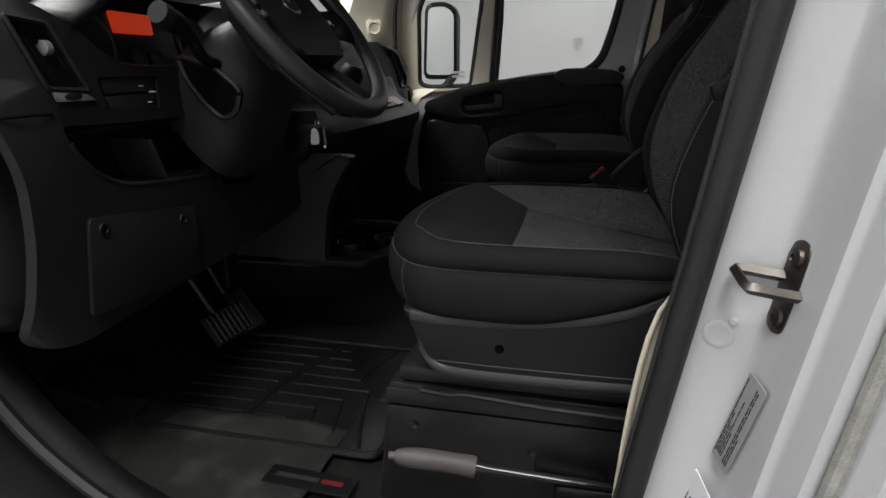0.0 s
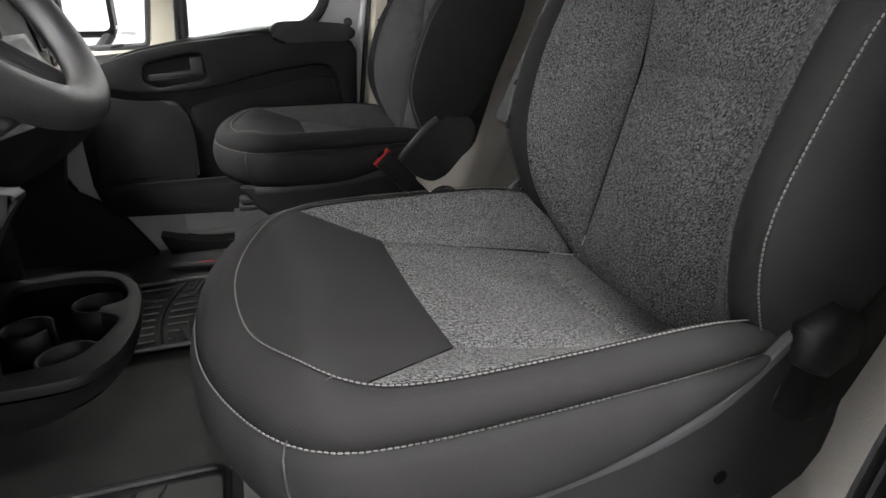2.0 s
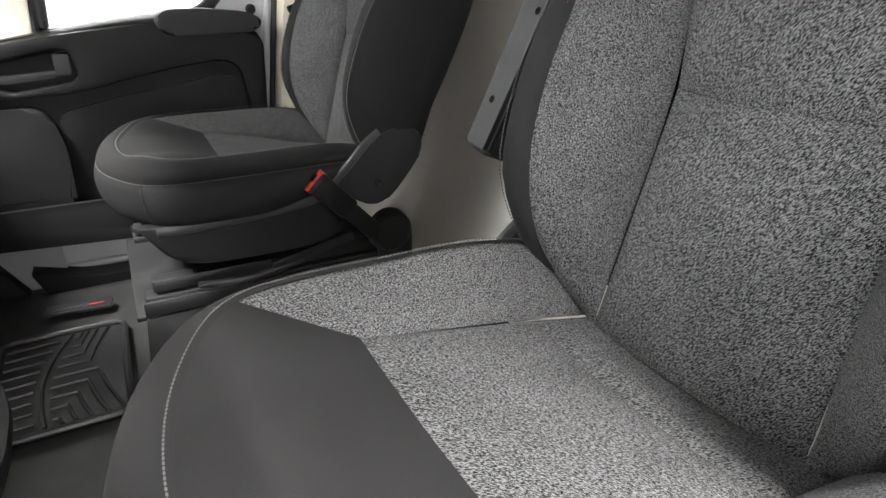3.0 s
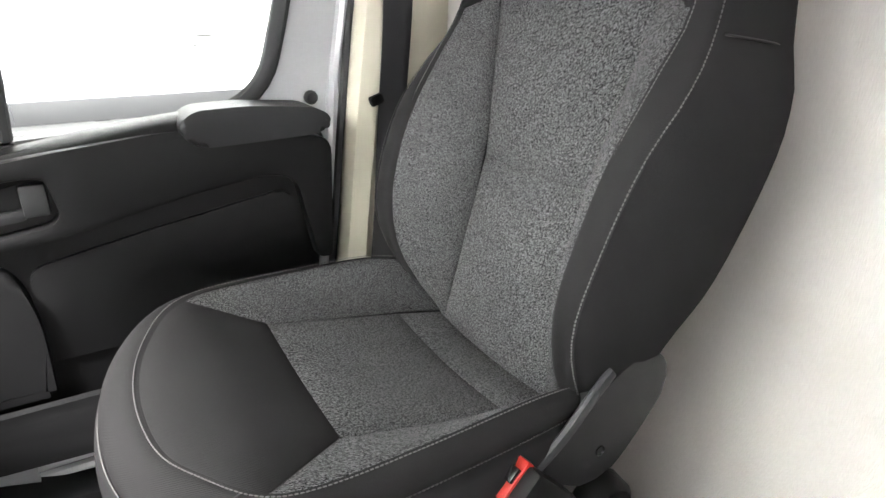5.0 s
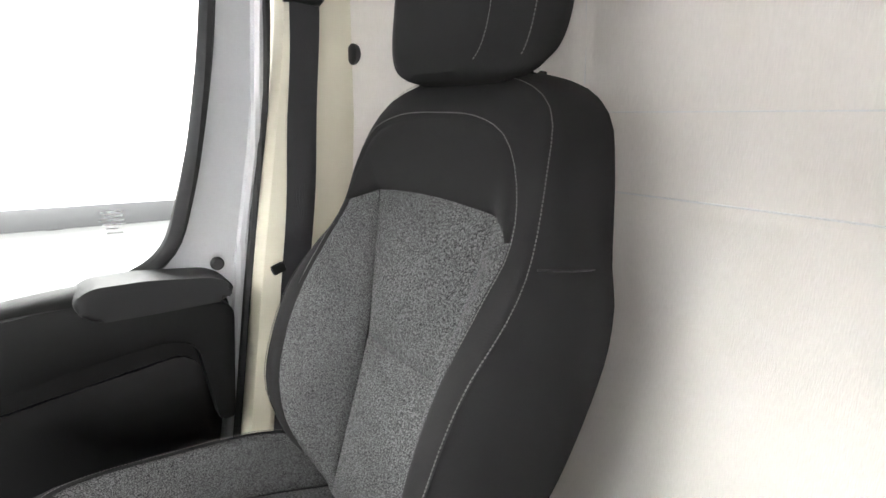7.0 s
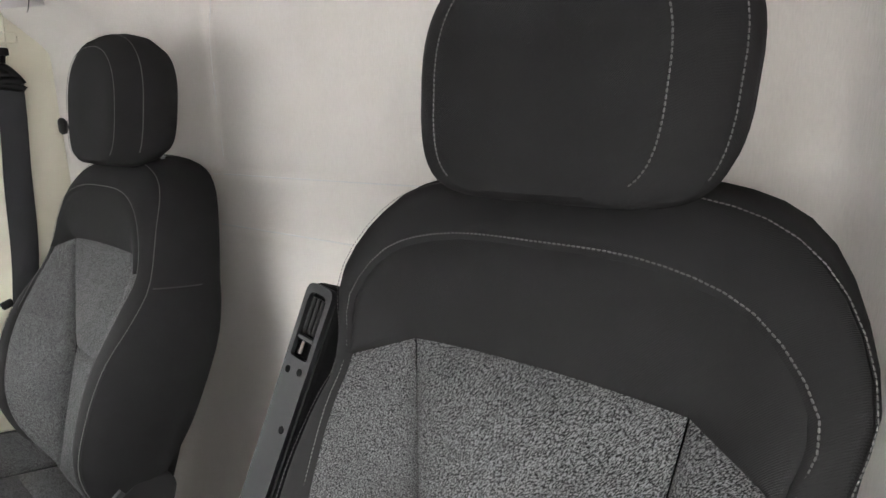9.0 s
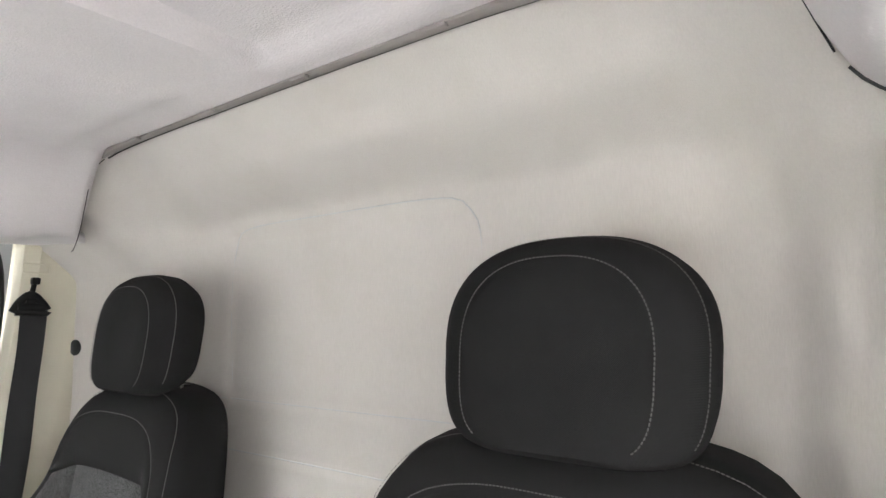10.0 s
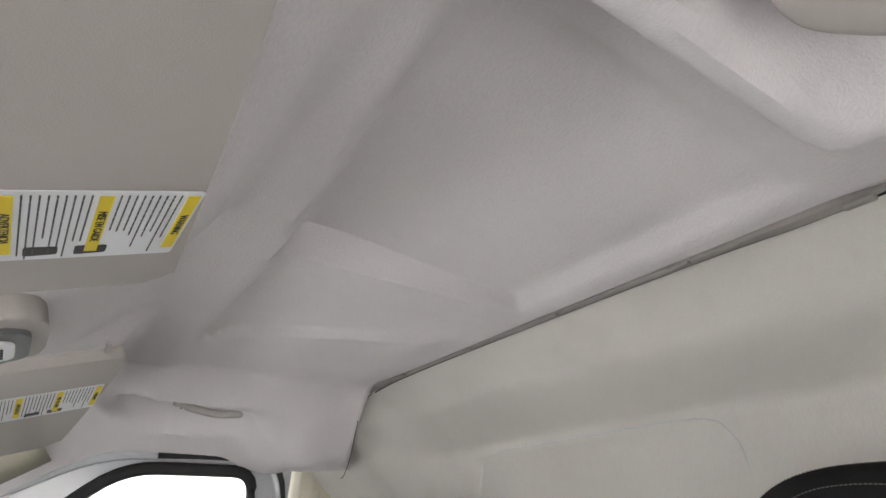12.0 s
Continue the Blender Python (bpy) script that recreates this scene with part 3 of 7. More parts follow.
def passenger_door():
    d = thing("door_1", (0, 0, 0), "closed white van door with black plastic lining", "door", kind="structure")
    bm = bmesh.new()
    sheet_with_holes(bm, DOOR_EDGE, [DOOR_GLASS, QUARTER], 0.035, Matrix.Translation((0, 1.475, 0)) @ UPRIGHT, belt_bend)
    part("door_shell", bm, WHITE, d, "white painted door shell", True, angle=30)
    # inner return of the frame, with soft pressed steps
    bm = bmesh.new()
    tube(bm, ring_on([(x * 0.985 + 0.004, z) for x, z in DOOR_EDGE], 1.472), 0.012, 8, closed=True)
    part("frame_bead", bm, WHITE, d)
    for name, line, r in (("glass_seal", DOOR_GLASS, 0.012), ("quarter_glass_seal", QUARTER, 0.010)):
        bm = bmesh.new()
        tube(bm, ring_on(line, 1.472), r, 8, closed=True, flat=1.3)
        part(name, bm, SEAL, d, "black rubber window seal")
    bm = bmesh.new()
    tube(bm, [belt_bend(Vector(p)) for p in curve([(-0.088, 1.468, 0.60), (-0.065, 1.468, 0.85), (-0.05, 1.468, 1.1)], 10)], 0.012, 6, flat=0.7)
    part("divider_seal", bm, SEAL, d, "black divider between the panes")
    for name, line in (("window_pane", DOOR_GLASS), ("quarter_pane", QUARTER)):
        bm = bmesh.new()
        bm.faces.new([bm.verts.new(belt_bend(Vector((x, 1.492, z)))) for x, z in line])
        bmesh.ops.triangulate(bm, faces=bm.faces)
        g = part(name, bm, GLASS, d, "clear window glass", False)
        g.visible_shadow = False
    bm = bmesh.new()
    lathe(bm, [(0.0, 0.004), (0.009, 0.004), (0.013, 0.0), (0.013, -0.006)], Matrix.Translation((0.405, 1.452, 0.652)) @ pose(0, 0, 0, 90, 0, 0), 14)
    part("rubber_plug", bm, SEAL, d, "black rubber plug")
    # etched marks on the pane
    bm = bmesh.new()
    for k in range(6):
        w = (0.034, 0.03, 0.04, 0.036, 0.02, 0.026)[k]
        block(bm, (w, 0.0006, 0.0030), Matrix.Translation((0.238 + 0.003 * (k % 2), 1.4795, 0.762 - 0.0075 * k)), 0)
    part("etched_mark", bm, ETCHED, d, "small grey etched marks")
    bm = bmesh.new()
    for k in range(2):
        block(bm, (0.05, 0.0006, 0.010), Matrix.Translation((-0.225, 1.488, 0.645 - 0.016 * k)), 0)
    part("etched_mark", bm, ETCHED, d, "small grey etched marks")

    # cream lining round the quarter pane
    bm = bmesh.new()
    sheet_with_holes(bm, rounded([(-0.455, 0.56), (-0.10, 0.588), (-0.075, 0.88), (-0.052, 1.11), (-0.30, 1.07), (-0.445, 0.93)], [0.03, 0.02, 0.03, 0.03, 0.08, 0.06]), [[(-0.25 + (x + 0.25) * 1.03, 0.78 + (z - 0.78) * 1.02) for x, z in QUARTER]], 0.008, Matrix.Translation((0, 1.462, 0)) @ UPRIGHT, belt_bend)
    part("quarter_lining", bm, BEIGE, d, "cream plastic lining round the quarter pane", True, angle=30)
    # black lining: lower panel, shoulder, arm pad, handle, bins
    lining = rounded([(-0.378, 0.128), (0.34, 0.085), (0.385, 0.35), (0.418, 0.60), (0.16, 0.635), (-0.06, 0.612), (-0.22, 0.585), (-0.345, 0.53), (-0.385, 0.36)],
                     [0.08, 0.06, 0.04, 0.03, 0.05, 0.08, 0.08, 0.06, 0.06])
    bm = bmesh.new()
    prism(bm, lining, 0.05, Matrix.Translation((0, 1.418, 0)) @ UPRIGHT, 0.012, 3)
    part("door_panel", bm, PLASTIC, d, "black grained plastic door lining")
    shoulder = rounded([(-0.35, 0.50), (-0.20, 0.468), (-0.02, 0.475), (0.15, 0.515), (0.30, 0.535), (0.345, 0.52), (0.375, 0.36), (0.405, 0.36), (0.417, 0.59), (0.16, 0.628), (-0.06, 0.606), (-0.22, 0.58), (-0.34, 0.535)],
                       [0.02, 0.06, 0.06, 0.1, 0.04, 0.03, 0.02, 0.02, 0.03, 0.05, 0.08, 0.08, 0.03])
    handle_hole = rounded([(-0.195, 0.505), (-0.165, 0.482), (-0.035, 0.50), (-0.02, 0.515), (-0.03, 0.572), (-0.07, 0.575), (-0.185, 0.55)], [0.015, 0.02, 0.02, 0.01, 0.012, 0.02, 0.015])
    bm = bmesh.new()
    sheet_with_holes(bm, shoulder, [handle_hole], 0.042, Matrix.Translation((0, 1.388, 0)) @ UPRIGHT)
    bmesh.ops.bevel(bm, geom=[e for e in bm.edges if e.is_manifold and e.calc_face_angle(0) > 0.9], offset=0.007, segments=2, profile=0.6, affect="EDGES")
    part("shoulder_band", bm, PLASTIC, d, "black raised door shoulder", angle=35)
    bm = bmesh.new()
    prism(bm, rounded([(-0.18, 0.520), (-0.06, 0.528), (-0.062, 0.512), (-0.178, 0.502)], 0.006), 0.012, Matrix.Translation((0, 1.398, 0)) @ UPRIGHT, 0.003)
    block(bm, (0.035, 0.02, 0.05), Matrix.Translation((-0.048, 1.404, 0.54)), 0.006)
    part("door_handle", bm, PLASTIC_GREY, d, "dark grey pull handle in a recess")
    pad = [(0.156, 0.632), (0.182, 0.596), (0.285, 0.598), (0.398, 0.602), (0.418, 0.626), (0.385, 0.648), (0.27, 0.658), (0.185, 0.656)]
    bm = bmesh.new()
    prism(bm, rounded(pad, 0.022), 0.085, Matrix.Translation((0, 1.370, 0)) @ UPRIGHT, 0.011, 4)
    part("arm_pad", bm, PLASTIC_GREY, d, "dark grey padded elbow rest")
    bm = bmesh.new()
    top = [(-0.335, 1.46, 0.520), (-0.285, 1.458, 0.554), (-0.20, 1.455, 0.582), (-0.05, 1.452, 0.610), (0.16, 1.448, 0.640), (0.36, 1.446, 0.640)]
    rows = []
    for p in curve(top, 24):
        rows.append([p + Vector((0, 0.02, 0.0)), p + Vector((0, -0.005, 0.006)), p + Vector((0, -0.030, 0.003)), p + Vector((0, -0.048, -0.004)), p + Vector((0, -0.057, -0.014)), p + Vector((0, -0.0605, -0.026)), p + Vector((0, -0.058, -0.040))])
    grid_mesh(bm, rows)
    part("window_ledge", bm, PLASTIC, d, "dark grey ledge under the window", solid=0.004)
    bm = bmesh.new()
    block(bm, (0.032, 0.02, 0.008), Matrix.Translation((-0.245, 1.418, 0.598)) @ pose(0, 0, 0, 0, -8, 0), 0.003)
    part("lock_button", bm, PLASTIC_GREY, d)
    # inset panel and bin
    inset = rounded([(-0.10, 0.265), (0.365, 0.27), (0.352, 0.475), (0.325, 0.50), (0.05, 0.455), (-0.08, 0.43)], [0.02, 0.03, 0.03, 0.03, 0.05, 0.02])
    bm = bmesh.new()
    prism(bm, inset, 0.010, Matrix.Translation((0, 1.409, 0)) @ UPRIGHT, 0.005)
    part("inset_panel", bm, PLASTIC, d)
    bm = bmesh.new()
    prism(bm, rounded([(-0.35, 0.132), (0.33, 0.095), (0.345, 0.222), (-0.10, 0.222), (-0.352, 0.222)], [0.05, 0.04, 0.03, 0.03, 0.04]), 0.016, Matrix.Translation((0, 1.345, 0)) @ UPRIGHT, 0.006)
    block(bm, (0.66, 0.07, 0.012), Matrix.Translation((0.0, 1.385, 0.125)) @ pose(0, 0, 0, 0, 3, 0), 0.004)
    part("door_bin", bm, PLASTIC, d, "black map bin along the door's foot")
    bm = bmesh.new()
    prism(bm, rounded([(-0.352, 0.215), (-0.085, 0.215), (-0.080, 0.36), (-0.105, 0.452), (-0.21, 0.445), (-0.335, 0.475)], [0.01, 0.01, 0.06, 0.06, 0.06, 0.04]), 0.040, Matrix.Translation((0, 1.388, 0)) @ UPRIGHT, 0.015, 4)
    part("speaker_bulge", bm, PLASTIC, d, "smooth black rounded bulge over the speaker")
    return d


passenger_door()


def wing_mirror():
    t = thing("wing_mirror", (-0.37, 1.79, 0.77), "black tall wing mirror on an arm outside the door glass", "mirror")
    bm = bmesh.new()
    prism(bm, rounded([(-0.085, -0.16), (0.07, -0.16), (0.075, 0.13), (0.03, 0.17), (-0.07, 0.165)], 0.03), 0.07, UPRIGHT, 0.015, 3)
    part("mirror_shell", bm, PLASTIC, t)
    bm = bmesh.new()
    tube(bm, curve([(0.05, 0.03, -0.15), (0.02, -0.08, -0.20), (-0.02, -0.24, -0.22)], 10), 0.018, 8)
    part("mirror_arm", bm, PLASTIC, t)
    bm = bmesh.new()
    prism(bm, rounded([(-0.07, -0.14), (0.058, -0.14), (0.06, 0.12), (0.02, 0.15), (-0.055, 0.145)], 0.025), 0.002, Matrix.Translation((0, -0.0035, 0)) @ UPRIGHT, 0)
    part("mirror_glass", bm, material("mirror_glass", (0.55, 0.57, 0.57), 0.4, metal=0.4, spread=0.02, bump=0.002), t, "grey mirror pane")


wing_mirror()


def strip_surface(name, rails, mat, label, category, thick=0.004, n=40, parent=None, kind="structure"):
    """A skin over a few long curves."""
    bm = bmesh.new()
    grid_mesh(bm, [curve(r, n) for r in rails])
    ob = part(name, bm, mat, parent, "", True, thick, 50)
    if parent is None:
        tagged(ob, label, category, kind=kind)
    return ob


def polyline(points, n):
    return resample([Vector(p) for p in points], n)


def driver_pillar():
    p = thing("b_pillar", (0, 0, 0), "white painted door pillar with a steel striker and stickers", "pillar", kind="structure")
    seal = [(0.318, 0.0), (0.34, 0.15), (0.362, 0.30), (0.392, 0.50), (0.421, 0.70), (0.455, 0.95), (0.47, 1.20)]
    # white jamb, from the seal out to the gasket
    rails = []
    for dx, y in ((0.010, -0.372), (0.026, -0.394), (0.042, -0.401), (0.060, -0.407), (0.070, -0.414), (0.077, -0.426), (0.082, -0.451), (0.086, -0.474), (0.0875, -0.480), (0.093, -0.4835), (0.095, -0.489), (0.104, -0.512), (0.118, -0.518)):
        rails.append([(x + dx, y, z) for x, z in seal])
    bm = bmesh.new()
    grid_mesh(bm, [curve(r, 40) for r in rails])
    part("pillar_skin", bm, WHITE, p, "white gloss pillar face", solid=0.004)
    bm = bmesh.new()
    tube(bm, curve([(x + 0.118, -0.522, z) for x, z in seal], 40), 0.007, 8)
    part("outer_gasket", bm, material("weathered_gasket", (0.30, 0.30, 0.28), 0.7, spread=0.3, scale=60, bump=0.1), p, "grey weathered outer gasket")
    bm = bmesh.new()
    rows = [curve([(x + dx, y, z) for x, z in seal], 40) for dx, y in ((0.122, -0.520), (0.135, -0.545), (0.16, -0.553), (0.5, -0.56), (0.86, -0.56))]
    grid_mesh(bm, rows)
    part("body_side", bm, WHITE, p, "white outer body panel")
    bm = bmesh.new()
    tube(bm, curve([(x + 0.011, -0.389 - 0.02 * z, z) for x, z in seal], 40), 0.0135, 12, up=(0, 1, 0))
    part("door_seal", bm, SEAL, p, "black rubber door seal")
    bm = bmesh.new()
    rows = [curve([(x + dx, y, z) for x, z in seal], 40) for dx, y in ((0.006, -0.396), (-0.004, -0.391), (-0.004, -0.384), (0.001, -0.379))]
    grid_mesh(bm, rows)
    part("seal_lip", bm, SPECKLED, p, "speckled grey seal lip", solid=0.002)
    # cream trim inside
    foot = [(0.345, 0.0), (0.357, 0.20), (0.367, 0.34), (0.382, 0.43), (0.408, 0.485), (0.427, 0.60), (0.45, 0.80), (0.472, 1.0), (0.486, 1.25)]
    rows = []
    for dx, y in ((-0.006, -0.366), (0.0, -0.352), (0.03, -0.342), (0.09, -0.345), (0.17, -0.36), (0.25, -0.40)):
        rows.append(curve([(x + dx, y, z) for x, z in foot], 40))
    bm = bmesh.new()
    grid_mesh(bm, rows)
    part("pillar_trim", bm, BEIGE, p, "cream plastic pillar trim", solid=0.004)
    # striker
    LEAN = pose(0, 0, 0, 0, 8.5, 0)
    s = part("striker_plate", prism(bmesh.new(), rounded([(-0.014, -0.042), (0.012, -0.042), (0.014, 0.0), (0.014, 0.042), (-0.012, 0.042), (-0.014, 0.0)], 0.013), 0.005,
             Matrix.Translation((0.4725, -0.430, 0.497)) @ LEAN @ pose(0, 0, 0, 90, 0, -76), 0.0015), STEEL, p, "worn steel striker plate")
    bm = bmesh.new()
    tube(bm, polyline([(0.472, -0.4225, 0.504), (0.452, -0.4165, 0.505), (0.435, -0.4110, 0.506), (0.4305, -0.4125, 0.506), (0.4300, -0.4165, 0.5055), (0.4320, -0.447, 0.502), (0.4345, -0.4505, 0.5015), (0.439, -0.4510, 0.501), (0.458, -0.4495, 0.4975), (0.481, -0.447, 0.494)], 60), 0.0052, 4)
    part("striker_loop", bm, STEEL, s, "steel wire striker loop")
    for z in (0.524, 0.470):
        bm = bmesh.new()
        lathe(bm, [(0.0, 0.0022), (0.003, 0.0022), (0.0035, 0.004), (0.0085, 0.003), (0.0095, 0.0), (0.0095, -0.002)], Matrix.Translation((0.4675 + (z - 0.497) * 0.149, -0.431, z)) @ LEAN @ pose(0, 0, 0, 90, 0, -76), 14)
        part("screw", bm, STEEL, s)
    # pressed dimples
    bm = bmesh.new()
    lathe(bm, [(0.0, 0.0000), (0.0095, 0.0001), (0.0115, 0.0003), (0.0135, -0.0004), (0.014, -0.002)], Matrix.Translation((0.426, -0.4025, 0.437)) @ LEAN @ pose(0, 0, 0, 90, 0, -20), 18)
    lathe(bm, [(0.0, 0.0015), (0.003, 0.0016), (0.004, 0.0), (0.004, -0.002)], Matrix.Translation((0.437, -0.4055, 0.452)) @ LEAN @ pose(0, 0, 0, 90, 0, -20), 12)
    part("pressed_dimple", bm, WHITE, p)

    def sticker(at, turn, lean, w, h, body, bars, name, label):
        m = Matrix.Translation(at) @ LEAN @ pose(0, 0, 0, 90, 0, turn) @ pose(0, 0, 0, 0, 0, lean)
        st = part(name, prism(bmesh.new(), rounded([(-w / 2, -h / 2), (w / 2, -h / 2), (w / 2, h / 2), (-w / 2, h / 2)], 0.003), 0.0012, m, 0), body, p, label, False)
        bmi = bmesh.new()
        for bx, by, bw, bh in bars:
            block(bmi, (bw, bh, 0.0005), m @ Matrix.Translation((bx, by, 0.0016)), 0)
        part("fine_print", bmi, INK, st, "rows of small black print", False)
        return st, m

    rnd = random.Random(4)
    bars = []
    for k, (a, z) in enumerate(((0.0, 0.082), (0.002, 0.050), (0.002, 0.036), (0.002, 0.064), (0.002, 0.028), (None, 0), (0.0, 0.080), (0.0, 0.084), (0.0, 0.034))):
        while a is not None and a < z:
            n = rnd.uniform(0.004, 0.010)
            bars.append((-0.0115 + 0.0027 * k, -0.043 + a + n / 2, 0.0010, n))
            a += n + 0.0016
    sticker((0.4455, -0.4365, 0.365), -75, -9, 0.029, 0.100, SILVER, bars, "info_sticker", "silver sticker with fine black print")
    bars = [(-0.010 + 0.006 * k, -0.01, 0.0012, 0.07) for k in range(5)]
    st, m = sticker((0.4165, -0.414, 0.238), -75, -9, 0.048, 0.105, PAPER, bars, "tyre_sticker", "white sticker with a yellow bar")
    part("yellow_bar", block(bmesh.new(), (0.008, 0.10, 0.0006), m @ Matrix.Translation((-0.019, 0, 0.0016)), 0), YELLOW, st, "yellow header bar", False)
    return p


driver_pillar()


def driver_opening():
    """Sill and front jamb of the open driver's doorway."""
    path = [(0.40, -0.40, -0.03), (0.15, -0.40, -0.035), (-0.10, -0.40, -0.025), (-0.29, -0.40, 0.04), (-0.40, -0.40, 0.10), (-0.50, -0.40, 0.195), (-0.59, -0.40, 0.35), (-0.66, -0.40, 0.58), (-0.66, -0.40, 0.82),
            (-0.50, -0.41, 1.02), (-0.22, -0.40, 1.20), (0.02, -0.39, 1.28), (0.42, -0.385, 1.30)]
    line = curve(path, 80)
    t = thing("door_opening", (0, 0, 0), "white painted sill and jamb of the open doorway", "door frame", kind="structure")
    bm = bmesh.new()
    prof = [(0.0, 0.03), (0.004, 0.0), (-0.012, -0.05), (-0.02, -0.12), (-0.06, -0.15), (-0.10, -0.15)]
    rows = []
    for i, p in enumerate(line):
        d = (line[min(i + 1, len(line) - 1)] - line[max(i - 1, 0)]).normalized()
        inward = Vector((-d.z, 0, d.x))
        if inward.dot(Vector((-0.05, -0.4, 0.7)) - p) < 0:
            inward = -inward
        rows.append([p + inward * a + Vector((0, b, 0)) for a, b in prof])
    grid_mesh(bm, rows[48:])
    part("jamb", bm, WHITE, t, "white painted jamb", solid=0.003)
    bm = bmesh.new()
    grid_mesh(bm, [r[:5] for r in rows[:49]])
    part("sill_cover", bm, PLASTIC, t, "black plastic sill cover", solid=0.003)
    bm = bmesh.new()
    grid_mesh(bm, [r[4:] for r in rows[:49]])
    part("sill_edge", bm, WHITE, t, "white painted sill edge", solid=0.003)
    bm = bmesh.new()
    tube(bm, [p + Vector((0, 0.03, 0)) for p in line], 0.013, 8, up=(0, 1, 0))
    part("jamb_seal", bm, SEAL, t, "black rubber jamb seal")
    bm = bmesh.new()
    rows = []
    for i, p in enumerate(line[:60]):
        rows.append([p + Vector((0, 0.035, 0)), p + Vector((0, 0.09, -0.005)), p + Vector((-0.02, 0.13, -0.06))])
    grid_mesh(bm, rows)
    part("sill_trim", bm, PLASTIC, t, "black plastic sill trim", solid=0.004)


driver_opening()


def passenger_opening():
    """Painted doorway corner and pillar trim on the passenger's side."""
    t = thing("door_opening", (0, 0, 0), "pale grey doorway corner beside the dashboard", "door frame", kind="structure")
    bm = bmesh.new()
    prism(bm, rounded([(-0.62, -0.06), (-0.15, -0.06), (-0.15, 0.30), (-0.30, 0.46), (-0.62, 0.46)], 0.02), 0.006, Matrix.Translation((0, 1.430, 0)) @ UPRIGHT, 0.002)
    part("jamb", bm, material("pale_grey_paint", (0.30, 0.305, 0.31), 0.35, spread=0.06, bump=0.01), t, "pale grey painted jamb")
    bm = bmesh.new()
    kick = [(-1.0, -0.05), (-0.215, -0.054), (-0.271, 0.044), (-0.323, 0.130), (-0.395, 0.182), (-0.445, 0.213), (-0.432, 0.30), (-0.395, 0.42), (-0.40, 0.60), (-1.0, 0.62)]
    prism(bm, rounded(kick, [0.01, 0.01, 0.06, 0.05, 0.04, 0.03, 0.06, 0.06, 0.03, 0.01]), 0.035, Matrix.Translation((0, 1.385, 0)) @ UPRIGHT, 0.008, 3)
    part("kick_panel", bm, PLASTIC, t, "black kick panel")
    bm = bmesh.new()
    prism(bm, rounded([(-0.225, 0.05), (-0.18, -0.06), (0.65, -0.06), (0.65, 0.03), (-0.05, 0.012), (-0.12, 0.02)], [0.006, 0.004, 0.01, 0.02, 0.03, 0.03]), 0.10, Matrix.Translation((0, 1.372, 0)) @ UPRIGHT, 0.006, 3)
    part("sill", bm, PLASTIC, t, "black sill cover")
    # cream A-pillar trim and quarter-light surround
    rails = [[(-0.43, 1.42, 0.56), (-0.44, 1.43, 0.75), (-0.41, 1.41, 0.96), (-0.28, 1.38, 1.12), (-0.05, 1.36, 1.28)],
             [(-0.52, 1.36, 0.55), (-0.52, 1.38, 0.75), (-0.47, 1.37, 0.98), (-0.33, 1.34, 1.16), (-0.08, 1.30, 1.31)],
             [(-0.66, 1.30, 0.60), (-0.64, 1.33, 0.80), (-0.55, 1.33, 1.00), (-0.38, 1.32, 1.18), (-0.12, 1.29, 1.33)],
             [(-0.80, 1.36, 0.62), (-0.72, 1.38, 0.82), (-0.60, 1.37, 1.02), (-0.40, 1.36, 1.20), (-0.14, 1.33, 1.35)]]
    ap = strip_surface("a_pillar", rails, BEIGE, "cream plastic windscreen pillar trim with a speaker grille", "pillar trim", 0.006)
    bm = bmesh.new()
    m = Matrix.Translation((-0.530, 1.362, 0.812)) @ pose(0, 0, 0, 90, 0, 22)
    prism(bm, rounded([(-0.030, -0.032), (0.030, -0.032), (0.028, 0.032), (-0.030, 0.030)], 0.012), 0.010, m, 0.004, 3)
    lathe(bm, [(0.0, 0.0105), (0.018, 0.0105), (0.020, 0.0125), (0.023, 0.0125), (0.024, 0.009)], m, 24)
    part("speaker_grille", bm, BEIGE, ap, "cream tweeter cover with a round grille")
    bm = bmesh.new()
    tube(bm, curve([(-0.458, 1.400, 0.66), (-0.460, 1.402, 0.78), (-0.452, 1.402, 0.90), (-0.41, 1.395, 1.03), (-0.30, 1.375, 1.15)], 24), 0.008, 8)
    part("pillar_gasket", bm, SEAL, ap, "black rubber gasket beside the pillar trim")
    lower = [[(-0.43, 1.43, 0.50), (-0.40, 1.43, 0.575), (-0.30, 1.43, 0.585)], [(-0.50, 1.36, 0.44), (-0.43, 1.38, 0.53), (-0.36, 1.40, 0.55)], [(-0.58, 1.33, 0.40), (-0.50, 1.345, 0.42), (-0.40, 1.36, 0.45)]]
    strip_surface("door_corner_trim", lower, BEIGE, "cream trim under the quarter window", "trim", 0.005)
    # B-pillar: dark gap, cream trim, plate with slot
    edge = [(0.385, 0.0), (0.405, 0.2), (0.432, 0.40), (0.458, 0.60), (0.487, 0.80), (0.515, 1.0), (0.53, 1.15), (0.54, 1.32)]
    bm = bmesh.new()
    tube(bm, curve([(x + 0.003, 1.452, z) for x, z in edge[:5]] + [(0.507, 1.430, 1.0), (0.508, 1.408, 1.13), (0.501, 1.397, 1.23), (0.478, 1.392, 1.297), (0.42, 1.391, 1.319), (0.30, 1.391, 1.319), (0.17, 1.392, 1.313)], 80), 0.010, 8)
    seal = tagged(part("pillar_seal", bm, SEAL), "black rubber seal along the pillar", "seal", kind="structure")
    rows = []
